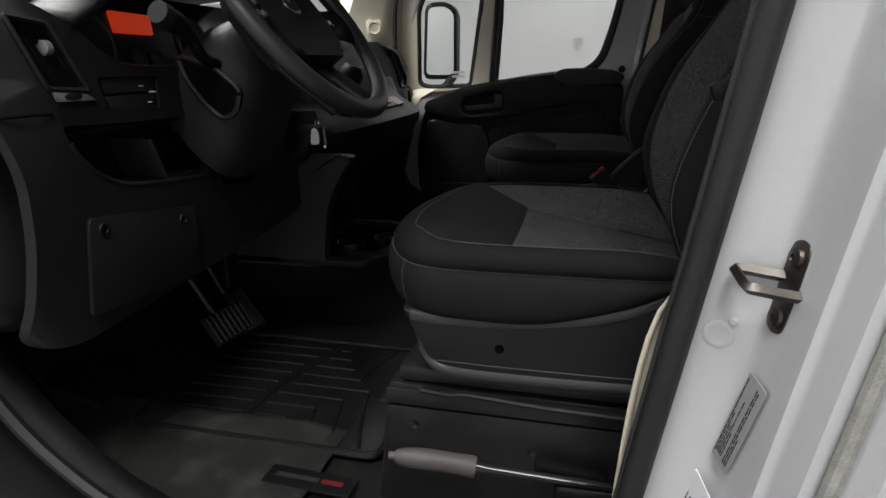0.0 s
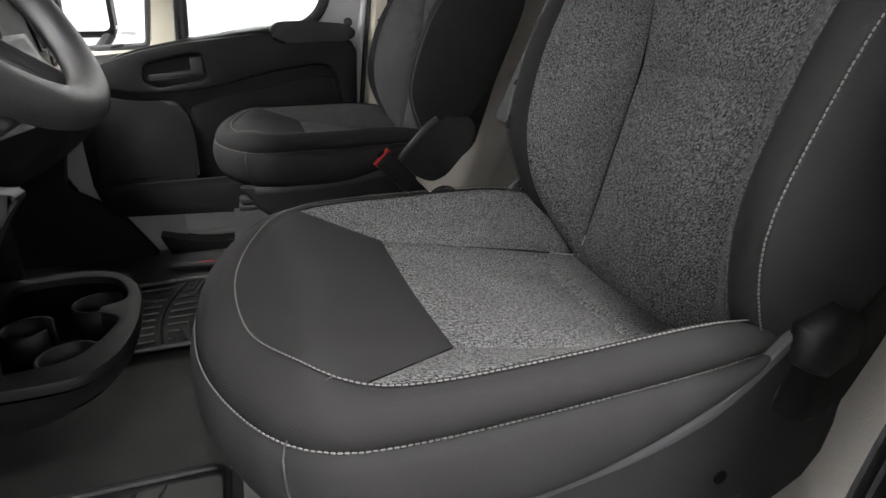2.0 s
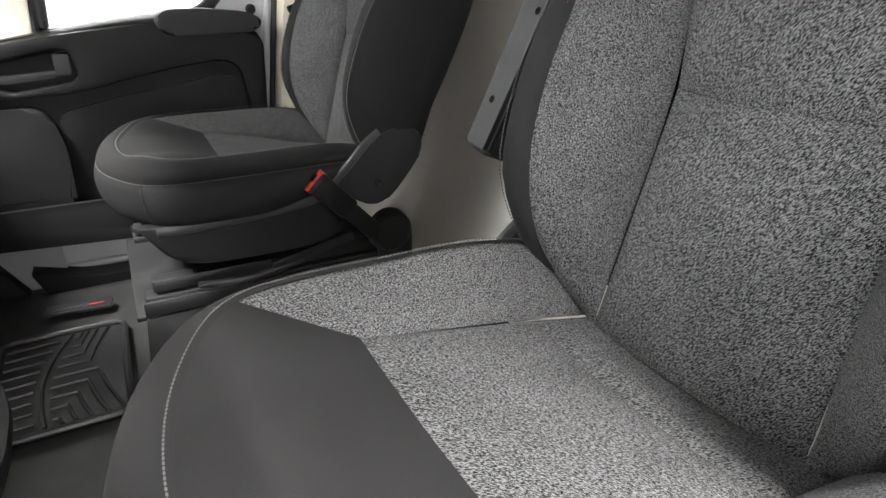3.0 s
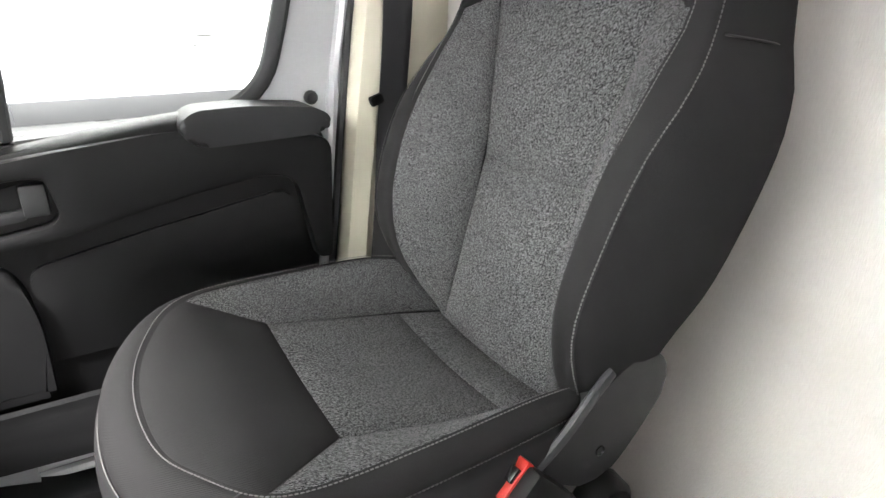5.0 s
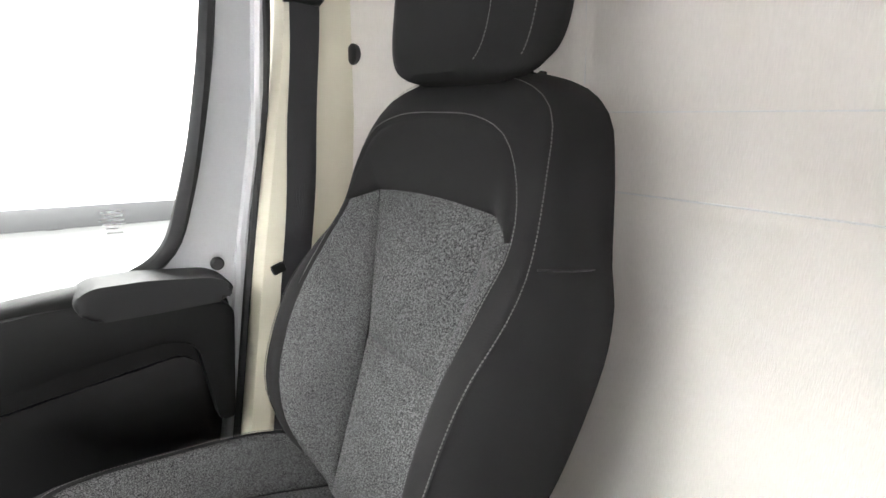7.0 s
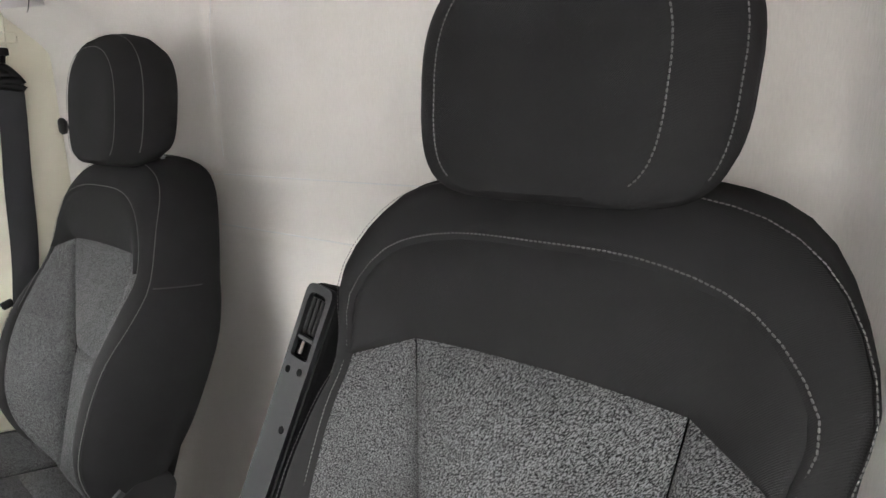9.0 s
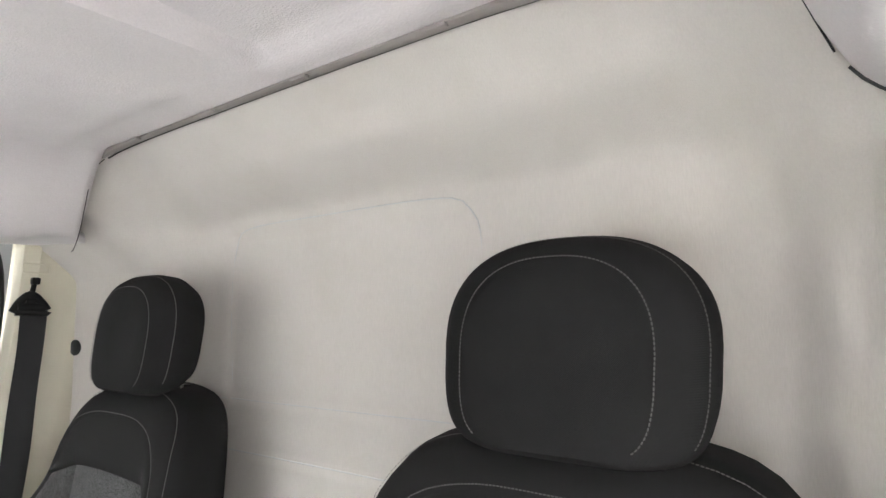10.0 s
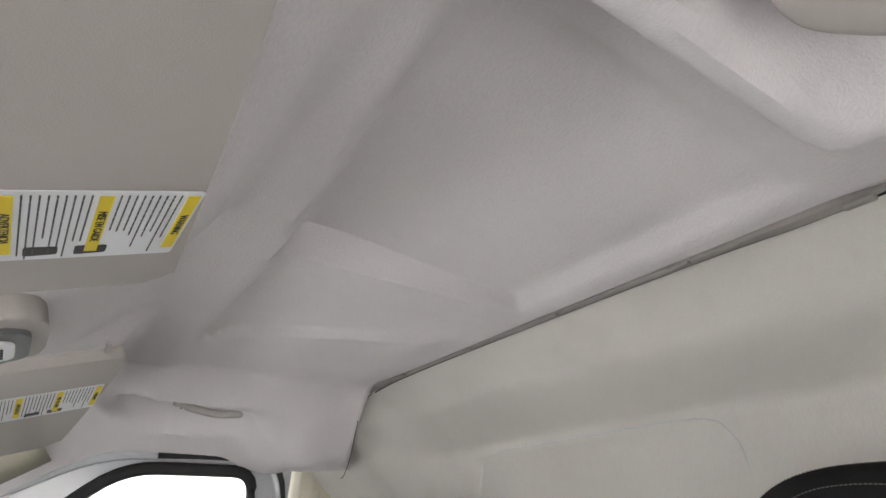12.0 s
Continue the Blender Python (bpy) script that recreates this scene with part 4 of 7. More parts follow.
    for dx, y in ((0.010, 1.46), (0.010, 1.43), (0.018, 1.41), (0.048, 1.403), (0.052, 1.415), (0.10, 1.418), (0.135, 1.405), (0.165, 1.40), (0.21, 1.425), (0.30, 1.44)):
        rows.append([(x + dx, y, z) for x, z in edge])
    strip_surface("pillar_trim", rows, BEIGE, "cream plastic pillar trim behind the seat belt", "pillar trim", 0.004)


passenger_opening()


def windscreen():
    t = thing("window_1", (0, 0, 0), "clear windscreen above the dashboard", "windscreen", kind="structure")
    low = [(-1.12, -0.42, 0.86), (-1.28, 0.10, 0.84), (-1.32, MIDDLE, 0.84), (-1.28, 0.86, 0.84), (-1.12, 1.38, 0.86)]
    high = [(-0.38, -0.32, 1.30), (-0.46, 0.10, 1.29), (-0.48, MIDDLE, 1.29), (-0.46, 0.86, 1.29), (-0.38, 1.28, 1.30)]
    bm = bmesh.new()
    grid_mesh(bm, [curve(low, 30), curve(high, 30)])
    g = part("pane", bm, GLASS, t)
    g.visible_shadow = False
    bm = bmesh.new()
    tube(bm, curve(high, 30), 0.02, 8)
    tube(bm, curve(low, 30), 0.03, 8)
    tube(bm, curve([low[-1], (-0.72, 1.38, 1.10), high[-1]], 12), 0.03, 8)
    tube(bm, curve([low[0], (-0.72, -0.42, 1.10), high[0]], 12), 0.03, 8)
    part("surround", bm, SEAL, t, "black glass surround")


windscreen()


def room():
    """The white workshop round the van, with unseen walls added to close it and bounce light."""
    # the front wall is set close so that it bounces light through the windscreen
    lo, x0, x1, y0, y1, top = -0.55, -3.3, 6.0, -5.5, 9.2, 3.7
    tagged(plate("ground", "", [(x0, y0, lo), (x1, y0, lo), (x1, y1, lo), (x0, y1, lo)], ROOM_FLOOR, 0.05, "floor"), "smooth grey workshop floor", "ground")
    plate("wall_east", "plain white wall round the van", [(x0, y1, lo), (x1, y1, lo), (x1, y1, top), (x0, y1, top)], ROOM_WALL, 0.1, "wall")
    plate("wall_west", "plain white wall round the van", [(x1, y0, lo), (x0, y0, lo), (x0, y0, top), (x1, y0, top)], ROOM_WALL, 0.1, "wall")
    plate("wall_north", "plain white wall round the van", [(x0, y0, lo), (x0, y1, lo), (x0, y1, top), (x0, y0, top)], ROOM_WALL, 0.1, "wall")
    plate("wall_south", "plain white wall round the van", [(x1, y1, lo), (x1, y0, lo), (x1, y0, top), (x1, y1, top)], ROOM_WALL, 0.1, "wall")
    plate("ceiling", "plain white unseen ceiling, added to bounce light", [(x0, y1, top), (x1, y1, top), (x1, y0, top), (x0, y0, top)], ROOM_WALL, 0.1, "ceiling")
    bm = bmesh.new()
    block(bm, (x1 - x0, 0.03, 0.28), Matrix.Translation(((x0 + x1) / 2, y1 - 0.016, lo + 0.14)), 0.005)
    tagged(part("baseboard", bm, ROOM_BASE), "grey painted base along the workshop wall", "baseboard", kind="structure")


room()

# ---- seats ----
def cushion_top(x):
    return 0.442 - 0.22 * (x - 0.1) if x > 0.1 else 0.442 - 1.2 * (0.1 - x) ** 2


def seat(name, place, label, side_out, armrest):
    """side_out: -1 or +1, the side (in y) with the outboard cover; the other carries buckle and recliner cover."""
    s = thing(name, place, label, "seat", "cab seats")
    N = 72

    # cushion -------------------------------------------------------
    inner = [(0.485, 0.188), (0.38, 0.206), (0.25, 0.2125), (0.155, 0.212), (0.108, 0.198), (0.073, 0.156), (0.043, 0.088), (0.033, 0.0)]
    outer = [(0.475, 0.208), (0.38, 0.220), (0.25, 0.226), (0.135, 0.227), (0.078, 0.216), (0.038, 0.178), (0.003, 0.098), (-0.009, 0.0)]
    I = curve(mirrored([(x, y, 0.438 + 0.010 * smooth(0.10, 0.16, y) - 0.028 * smooth(0.36, 0.48, x)) for x, y in inner]), N)
    O = curve(mirrored([(x, y, 0.412 - 0.004 * (1 - smooth(0.0, 0.1, y))) for x, y in outer]), N)
    B = curve(mirrored([(x + 0.008, y + 0.002, 0.342 + 1.3 * max(0, x - 0.2) ** 2) for x, y in outer]), N)
    bm = bmesh.new()
    cushion_patch(bm, O, I, 8, 0.013, 0.0025)
    part("cushion_bolster", bm, HIDE, s, "charcoal smooth cloth bolster")
    bm = bmesh.new()
    mid = Vector((0.25, 0, 0.3))
    cushion_patch(bm, B, O, 12, 0.011, 0.001, mid=mid)
    part("cushion_side", bm, SIDE_CLOTH, s, "black cloth cushion side")
    first = next(i for i in range(N + 1) if O[i].x < 0.066)
    for k in (first, N - first):
        out = Vector((-0.62, 0.78 if O[k].y > 0 else -0.78, 0.0))
        down = [O[k].lerp(B[k], i / 10) + out * (0.0006 + 0.0112 * math.sin(math.pi * i / 10) ** 0.6) for i in range(11)]
        bm = bmesh.new()
        tube(bm, [I[k].lerp(O[k], 0.12) + Vector((0, 0, 0.005)), I[k].lerp(O[k], 0.3) + Vector((0, 0, 0.0098)), I[k].lerp(O[k], 0.5) + Vector((0, 0, 0.0118)), I[k].lerp(O[k], 0.75) + Vector((0, 0, 0.0088))] + down, 0.0010, 5)
        part("corner_seam", bm, SEAL, s, "dark corner seam")

    def at(x, y, dip=0.0):
        return Vector((x, y, cushion_top(x) - dip))

    ns = 24
    turn = next(i for i in range(N + 1) if I[i].x < 0.118)        # where the inner seam turns across the front
    front = resample(I[turn:N - turn + 1], ns)
    back = [at(0.196, 0.13).lerp(at(0.196, -0.13), i / ns) - Vector((0, 0, 0.006 * math.sin(math.pi * i / ns))) for i in range(ns + 1)]
    if (front[0] - back[0]).length > (front[0] - back[-1]).length:
        front = front[::-1]
    bm = bmesh.new()
    cushion_patch(bm, front, back, 12, 0.005, 0.0025, ends=True)
    part("front_panel", bm, HIDE, s, "charcoal smooth front panel")
    for sg in (1, -1):
        bm = bmesh.new()
        side = I[:turn + 1][::-1] if sg > 0 else I[N - turn:]
        outer_line = resample(side, 20)
        k_line = [at(0.196, 0.13 * sg).lerp(at(0.395, 0.142 * sg), i / 14) for i in range(14)] + [at(0.395, 0.142 * sg).lerp(at(0.49, 0.142 * sg), i / 6) for i in range(7)]
        cushion_patch(bm, outer_line, k_line, 12, 0.004, 0.0034, ends=True)
        part("side_insert", bm, CLOTH, s, "grey heather side insert")
    across = lambda x, w, dip: [at(x, w - 2 * w * i / ns) - Vector((0, 0, dip * math.sin(math.pi * i / ns))) for i in range(ns + 1)]
    bm = bmesh.new()
    cushion_patch(bm, across(0.196, 0.13, 0.006), across(0.395, 0.142, 0.010), 18, 0.004, 0.0036, ends=True)
    part("centre_insert", bm, CLOTH, s, "grey heather centre insert")
    bm = bmesh.new()
    cushion_patch(bm, across(0.395, 0.142, 0.010), across(0.49, 0.142, 0.010), 10, 0.004, 0.0036, ends=True)
    part("rear_insert", bm, CLOTH, s, "grey heather rear insert")
    bm = bmesh.new()
    stitches(bm, [p + Vector((0, 0, 0.0008)) for p in O[2:-2]], lambda p: Vector((p.x - 0.25, p.y, 0.22)))
    part("outer_cushion_stitching", bm, THREAD, s, "pale grey stitching")["kind"] = "stuff"
    bm = bmesh.new()
    stitches(bm, [p.lerp(Vector((0.25, 0, p.z)), -0.018) + Vector((0, 0, 0.001)) for p in I[2:-2]], (0, 0, 1))
    part("inner_cushion_stitching", bm, THREAD, s, "pale grey stitching")["kind"] = "stuff"

    # backrest ------------------------------------------------------
    bi = [(0.462, 0.165, 0.375), (0.420, 0.178, 0.45), (0.408, 0.185, 0.53), (0.425, 0.191, 0.61), (0.455, 0.193, 0.68), (0.500, 0.194, 0.75), (0.534, 0.193, 0.80)]
    bi += ([(0.550, 0.203, 0.858), (0.562, 0.170, 0.912), (0.568, 0.095, 0.936), (0.570, 0, 0.939)] if side_out < 0 else
           [(0.550, 0.184, 0.856), (0.562, 0.152, 0.907), (0.572, 0.087, 0.930), (0.575, 0, 0.934)])
    bo = [(0.475, 0.200, 0.365), (0.425, 0.213, 0.44), (0.401, 0.223, 0.52), (0.420, 0.231, 0.605), (0.455, 0.234, 0.68), (0.505, 0.233, 0.74)]
    bo += ([(0.543, 0.227, 0.79), (0.562, 0.240, 0.88), (0.588, 0.217, 0.942), (0.606, 0.148, 0.981), (0.613, 0, 0.992)] if side_out < 0 else
           [(0.546, 0.219, 0.79), (0.572, 0.208, 0.875), (0.599, 0.182, 0.942), (0.613, 0.114, 0.976), (0.620, 0, 0.986)])
    be = [(0.500, 0.208, 0.36), (0.530, 0.228, 0.46), (0.578, 0.243, 0.54), (0.634, 0.247, 0.66), (0.655, 0.240, 0.73)]
    be += ([(0.664, 0.226, 0.772), (0.680, 0.214, 0.88), (0.695, 0.196, 0.946), (0.708, 0.134, 0.980), (0.714, 0, 0.988)] if side_out < 0 else
           [(0.668, 0.222, 0.772), (0.692, 0.196, 0.875), (0.704, 0.172, 0.938), (0.714, 0.112, 0.972), (0.718, 0, 0.982)])
    bb = [(0.585, 0.12, 0.38), (0.622, 0.13, 0.50), (0.648, 0.13, 0.60), (0.688, 0.13, 0.70), (0.704, 0.12, 0.785), (0.716, 0.11, 0.86), (0.724, 0.09, 0.90), (0.727, 0.05, 0.915), (0.728, 0, 0.92)]
    I, O, E, R = (curve(mirrored(c), N) for c in (bi, bo, be, bb))
    if side_out < 0:
        # the driver's backrest is squashed broader at its worn shoulders
        for line, push in ((I, 0.015), (O, 0.012), (E, 0.008)):
            for p in line:
                k = smooth(0.66, 0.77, p.z) * (1 - smooth(0.85, 0.94, p.z)) * smooth(0.10, 0.18, abs(p.y))
                p.y += math.copysign(push, p.y) * k
                p.x -= 0.010 * k if p.y < 0 else 0.0
    heart = Vector((0.57, 0, 0.65))
    bm = bmesh.new()
    cushion_patch(bm, O, I, 8, 0.005, 0.0025, out=(-1, 0, 0.1))
    part("backrest_bolster", bm, HIDE, s, "charcoal smooth cloth bolster")
    bm = bmesh.new()
    cushion_patch(bm, E, O, 10, 0.008, 0.002, mid=heart)
    part("backrest_side", bm, SIDE_CLOTH, s, "black cloth backrest side")
    bm = bmesh.new()
    cushion_patch(bm, R, E, 6, 0.004, 0.002, mid=heart)
    grid_mesh(bm, [[R[i], R[N - i]] for i in range(N // 2 + 1)])
    part("backrest_rear", bm, SIDE_CLOTH, s, "black cloth backrest rear")

    def centre(z):
        zs = [(0.34, 0.452), (0.40, 0.470), (0.45, 0.484), (0.61, 0.522), (0.70, 0.541), (0.826, 0.560), (0.95, 0.568)]
        for (a, xa), (b, xb) in zip(zs, zs[1:]):
            if z <= b:
                return xa + (xb - xa) * (z - a) / (b - a)
        return zs[-1][1]

    def back_row(z, w, rise, sag=0.004):
        return [Vector((centre(z + rise * (1 - (2 * i / ns - 1) ** 2)) - sag * math.sin(math.pi * i / ns), w - 2 * w * i / ns, z + rise * (1 - (2 * i / ns - 1) ** 2))) for i in range(ns + 1)]

    bm = bmesh.new()
    cushion_patch(bm, back_row(0.36, 0.120, 0), back_row(0.613, 0.110, -0.004), 26, 0.004, 0.0038, out=(-1, 0, 0), ends=True)
    part("lower_back_insert", bm, CLOTH_BACK, s, "grey heather lower back insert")
    bm = bmesh.new()
    cushion_patch(bm, back_row(0.613, 0.110, -0.004), back_row(0.826, 0.138, 0.008), 24, 0.004, 0.0038, out=(-1, 0, 0), ends=True)
    part("upper_back_insert", bm, CLOTH_BACK, s, "grey heather upper back insert")
    cut_at = next(i for i, p in enumerate(I) if p.z >= 0.796)
    for sg in (1, -1):
        bm = bmesh.new()
        side = I[:cut_at + 1] if sg > 0 else I[N - cut_at:][::-1]
        crease = curve([(centre(0.36), 0.120 * sg, 0.36), (centre(0.50), 0.113 * sg, 0.50), (centre(0.613), 0.110 * sg, 0.613), (centre(0.72), 0.122 * sg, 0.72), (centre(0.826), 0.138 * sg, 0.826)], 28)
        cushion_patch(bm, resample(side, 28), crease, 12, 0.007, 0.0036, out=(-1, 0, 0), ends=True)
        part("side_back_insert", bm, CLOTH_BACK, s, "grey heather side insert of the backrest")
    arch = resample(I[cut_at:N - cut_at + 1], ns + 12)
    top_row = back_row(0.826, 0.138, 0.008)
    low = [arch[0].lerp(top_row[0], k / 6) for k in range(6)] + top_row + [top_row[-1].lerp(arch[-1], k / 6) for k in range(1, 7)]
    bm = bmesh.new()
    cushion_patch(bm, arch, low, 10, 0.006, 0.003, out=(-1, 0, 0))
    part("shoulder_panel", bm, HIDE, s, "charcoal smooth shoulder panel")
    bm = bmesh.new()
    stitches(bm, [p + Vector((-0.0012, 0, 0)) for p in O[3:-3]], lambda p: Vector((-1, 1.6 * (1 if p.y > 0 else -1) * smooth(0, 0.1, abs(p.y)), 0.8 * smooth(0.9, 1.0, p.z))))
    part("outer_back_stitching", bm, THREAD, s, "pale grey stitching")["kind"] = "stuff"
    bm = bmesh.new()
    stitches(bm, [p + Vector((-0.0012, 0.006 * (1 if p.y > 0 else -1) * smooth(0.02, 0.15, abs(p.y)), 0.005 * smooth(0.88, 0.94, p.z))) for p in I[3:-3]], (-1, 0, 0.1))
    part("inner_back_stitching", bm, THREAD, s, "pale grey stitching")["kind"] = "stuff"
    for sg in (1, -1):
        bm = bmesh.new()
        tube(bm, [Vector((0.547 + 0.108 * k / 8, (0.2272 + 0.008 * math.sin(math.pi * k / 8) - 0.006 * k / 8) * sg, 0.785 - 0.014 * k / 8)) for k in range(9)], 0.0013, 5)
        part("side_seam", bm, SEAL, s)

    # headrest ------------------------------------------------------
    set_back, set_in = (0.010, -0.006) if side_out > 0 else (0.005, 0.0)

    def loop(x, a, b, cz, droop=0.12, n=64):
        out = []
        for k in range(n):
            t = 2 * math.pi * k / n + math.pi / 2
            c, q = math.cos(t), math.sin(t)
            e = 2.45 if q > 0 else 4.6
            y = a * math.copysign(abs(c) ** (2 / e), c)
            z = b * math.copysign(abs(q) ** (2 / e), q)
            y *= 1 - 0.04 * smooth(0.0, 1.0, -z / b)
            out.append(Vector((x + droop * z + set_back, y + set_in, cz + z)))
        return out

    loops = [loop(0.566, 0.05, 0.045, 1.085), loop(0.560, 0.098, 0.085, 1.085), loop(0.564, 0.110, 0.099, 1.085), loop(0.574, 0.132, 0.109, 1.088),
             loop(0.588, 0.147, 0.1145, 1.09), loop(0.608, 0.154, 0.118, 1.09), loop(0.634, 0.151, 0.113, 1.092), loop(0.656, 0.139, 0.099, 1.092), loop(0.668, 0.107, 0.076, 1.089), loop(0.671, 0.05, 0.04, 1.08)]
    bm = bmesh.new()
    vs = grid_mesh(bm, loops, close_u=True)
    bm.faces.new(vs[0])
    bm.faces.new(vs[-1][::-1])
    head = part("headrest", bm, HIDE, s, "charcoal smooth cloth headrest")
    cutp = lambda L: [p for p in (L[32:] + L[:33]) if p.z > 0.996]
    bm = bmesh.new()
    stitches(bm, cutp(loop(0.5620, 0.108, 0.0985, 1.085)), (-1, 0, 0.2))
    part("front_stitching", bm, THREAD, head, "pale grey stitching")["kind"] = "stuff"
    bm = bmesh.new()
    stitches(bm, cutp(loop(0.592, 0.1485, 0.1152, 1.09)), lambda p: Vector((-0.5, p.y * 6, (p.z - 1.09) * 6)))
    part("side_stitching", bm, THREAD, head, "pale grey stitching")["kind"] = "stuff"
    for y in (-0.045, 0.045):
        bm = bmesh.new()
        tube(bm, [(0.645, y, 0.95), (0.628, y, 1.03)], 0.006, 10)
        part("headrest_post", bm, CHROME, s, "chrome headrest post")
        bm = bmesh.new()
        lathe(bm, [(0.0, 0.0), (0.017, 0.0), (0.017, 0.010), (0.012, 0.016), (0.0, 0.016)], Matrix.Translation((0.642, y, 0.984)), 16)
        part("post_collar", bm, PLASTIC, s, "black post collar")
    bm = bmesh.new()
    block(bm, (0.024, 0.034, 0.014), Matrix.Translation((0.664, -0.076, 0.983)), 0.004)
    rel = part("release_tab", bm, PLASTIC, s, "black headrest release tab")
    bm = bmesh.new()
    tube(bm, [(0.650, -0.088, 0.989), (0.646, -0.104, 0.991)], 0.0055, 12)
    part("release_button", bm, CHROME, rel, "bright release button")

    # base: side covers, rails, pedestal ------------------------------
    for sg in (-1, 1):
        lip = [(0.40, 0.392), (0.36, 0.372), (0.30, 0.357), (0.22, 0.349), (0.12, 0.346), (0.06, 0.349)]
        if sg == side_out:
            top = [(0.47, 0.452), (0.44, 0.428), (0.41, 0.402), (0.37, 0.378), (0.30, 0.358), (0.20, 0.347), (0.10, 0.344), (0.055, 0.350)]
            bottom = [(0.075, 0.305), (0.092, 0.268), (0.125, 0.250), (0.20, 0.246), (0.44, 0.250), (0.52, 0.30), (0.52, 0.42)]
        else:
            top = [(0.36, 0.365), (0.28, 0.352), (0.20, 0.346), (0.10, 0.343), (0.035, 0.346)]
            bottom = [(0.06, 0.31), (0.08, 0.285), (0.125, 0.27), (0.20, 0.265), (0.34, 0.268), (0.38, 0.30)]
        ring = [(p.x, p.y) for p in curve([(x, z, 0) for x, z in top], 24)] + [(p.x, p.y) for p in curve([(x, z, 0) for x, z in bottom], 20)]
        bm = bmesh.new()
        prism(bm, ring, 0.028, Matrix.Translation((0, 0.196 if sg > 0 else -0.224, 0)) @ UPRIGHT, 0.006, 3)
        cover = part("side_cover", bm, COVER, s, "black plastic side cover")
        crest = [p for p in curve([(x, z, 0) for x, z in top], 36) if p.x > 0.06]
        bm = bmesh.new()
        grid_mesh(bm, [[Vector((p.x, sg * (0.2235 + k), p.y - h)) for p in crest] for k, h in ((-0.004, -0.001), (0.0015, 0.0), (0.0032, 0.003), (0.0026, 0.008), (0.0030, 0.0125), (0.0012, 0.0155), (-0.002, 0.0165))])
        part("rim_bead", bm, PLASTIC_BEAD, cover, "lighter grey rounded rim band")
        if sg == side_out:
            base = curve([(0.080, 0.296, 0), (0.094, 0.270, 0), (0.128, 0.257, 0), (0.25, 0.2555, 0), (0.44, 0.260, 0)], 30)
            bm = bmesh.new()
            grid_mesh(bm, [[Vector((p.x, sg * (0.2235 + k), p.y + h)) for p in base] for k, h in ((-0.003, 0.009), (0.0015, 0.0075), (0.0042, 0.003), (0.0045, -0.003), (0.002, -0.007), (-0.003, -0.008))])
            part("foot_bead", bm, PLASTIC_BEAD, cover, "lighter grey foot band")
            # the moulding has no step here; a thin black line paints the crease's shade
            bm = bmesh.new()
            tube(bm, [Vector((x, sg * 0.2238, z)) for x, z in ((0.096, 0.2725), (0.20, 0.2715), (0.32, 0.2725), (0.43, 0.275))], 0.0013, 5)
            part("crease", bm, SEAL, cover, "fine black line painted as the crease's shade")
            # no hole is cut: a flat black disc paints its shade
            for hx, hz in ((0.195, 0.300), (0.402, 0.303)):
                bm = bmesh.new()
                lathe(bm, [(0.0, 0.0006), (0.0066, 0.0006), (0.0070, -0.003)], Matrix.Translation((hx, sg * 0.2245, hz)) @ pose(0, 0, 0, 90 if sg < 0 else -90, 0, 0), 16)
                part("painted_screw_hole", bm, DEEP_SHADE, cover, "black disc painted as a screw hole's shade")
    # front fairing under the cushion's nose
    nose = [(0.40, 0.200), (0.25, 0.208), (0.14, 0.208), (0.095, 0.198), (0.062, 0.162), (0.03, 0.09), (0.02, 0.0)]
    T = curve(mirrored([(x, y, 0.348) for x, y in nose]), 60)
    L = curve(mirrored([(x + 0.035, y * 0.985, 0.262) for x, y in nose]), 60)
    bm = bmesh.new()
    grid_mesh(bm, [T, [t.lerp(l, 0.25) + Vector((-0.002, 0, 0)) for t, l in zip(T, L)], [t.lerp(l, 0.75) for t, l in zip(T, L)], L])
    part("seat_shell", bm, PLASTIC_GREY, s, "dark grey seat shell", solid=0.004)
    for sg in (-1, 1):
        bm = bmesh.new()
        block(bm, (0.44, 0.03, 0.022), Matrix.Translation((0.26, sg * 0.185, 0.232)), 0.003)
        block(bm, (0.47, 0.038, 0.016), Matrix.Translation((0.26, sg * 0.185, 0.208)), 0.003)
        part("upper_rail", bm, DARK_STEEL, s, "black steel runner")
        bm = bmesh.new()
        block(bm, (0.46, 0.046, 0.012), Matrix.Translation((0.25, sg * 0.185, 0.189)), 0.003)
        block(bm, (0.46, 0.008, 0.026), Matrix.Translation((0.25, sg * 0.205, 0.196)), 0.002)
        part("lower_rail", bm, DARK_STEEL, s, "black steel rail")
    bm = bmesh.new()
    tube(bm, curve([(0.075, side_out * 0.212, 0.214), (0.12, side_out * 0.215, 0.212), (0.15, side_out * 0.216, 0.216), (0.26, side_out * 0.216, 0.210), (0.40, side_out * 0.214, 0.206)], 20), 0.004, 6)
    part("adjuster_rod", bm, DARK_STEEL, s)
    bm = bmesh.new()
    for sg in (-1, 1):
        prism(bm, rounded([(0.0, 0.0), (0.50, 0.0), (0.48, 0.178), (0.02, 0.178)], 0.008), 0.012, Matrix.Translation((0, sg * 0.2 - 0.006, 0)) @ UPRIGHT, 0.003)
    block(bm, (0.49, 0.40, 0.010), Matrix.Translation((0.25, 0, 0.177)), 0.003)
    block(bm, (0.012, 0.38, 0.16), Matrix.Translation((0.024, 0, 0.085)), 0.004)
    part("pedestal", bm, SATIN, s, "dark grey seat pedestal")
    for hx, hz in ((0.062, 0.150), (0.245, 0.128)):
        bm = bmesh.new()
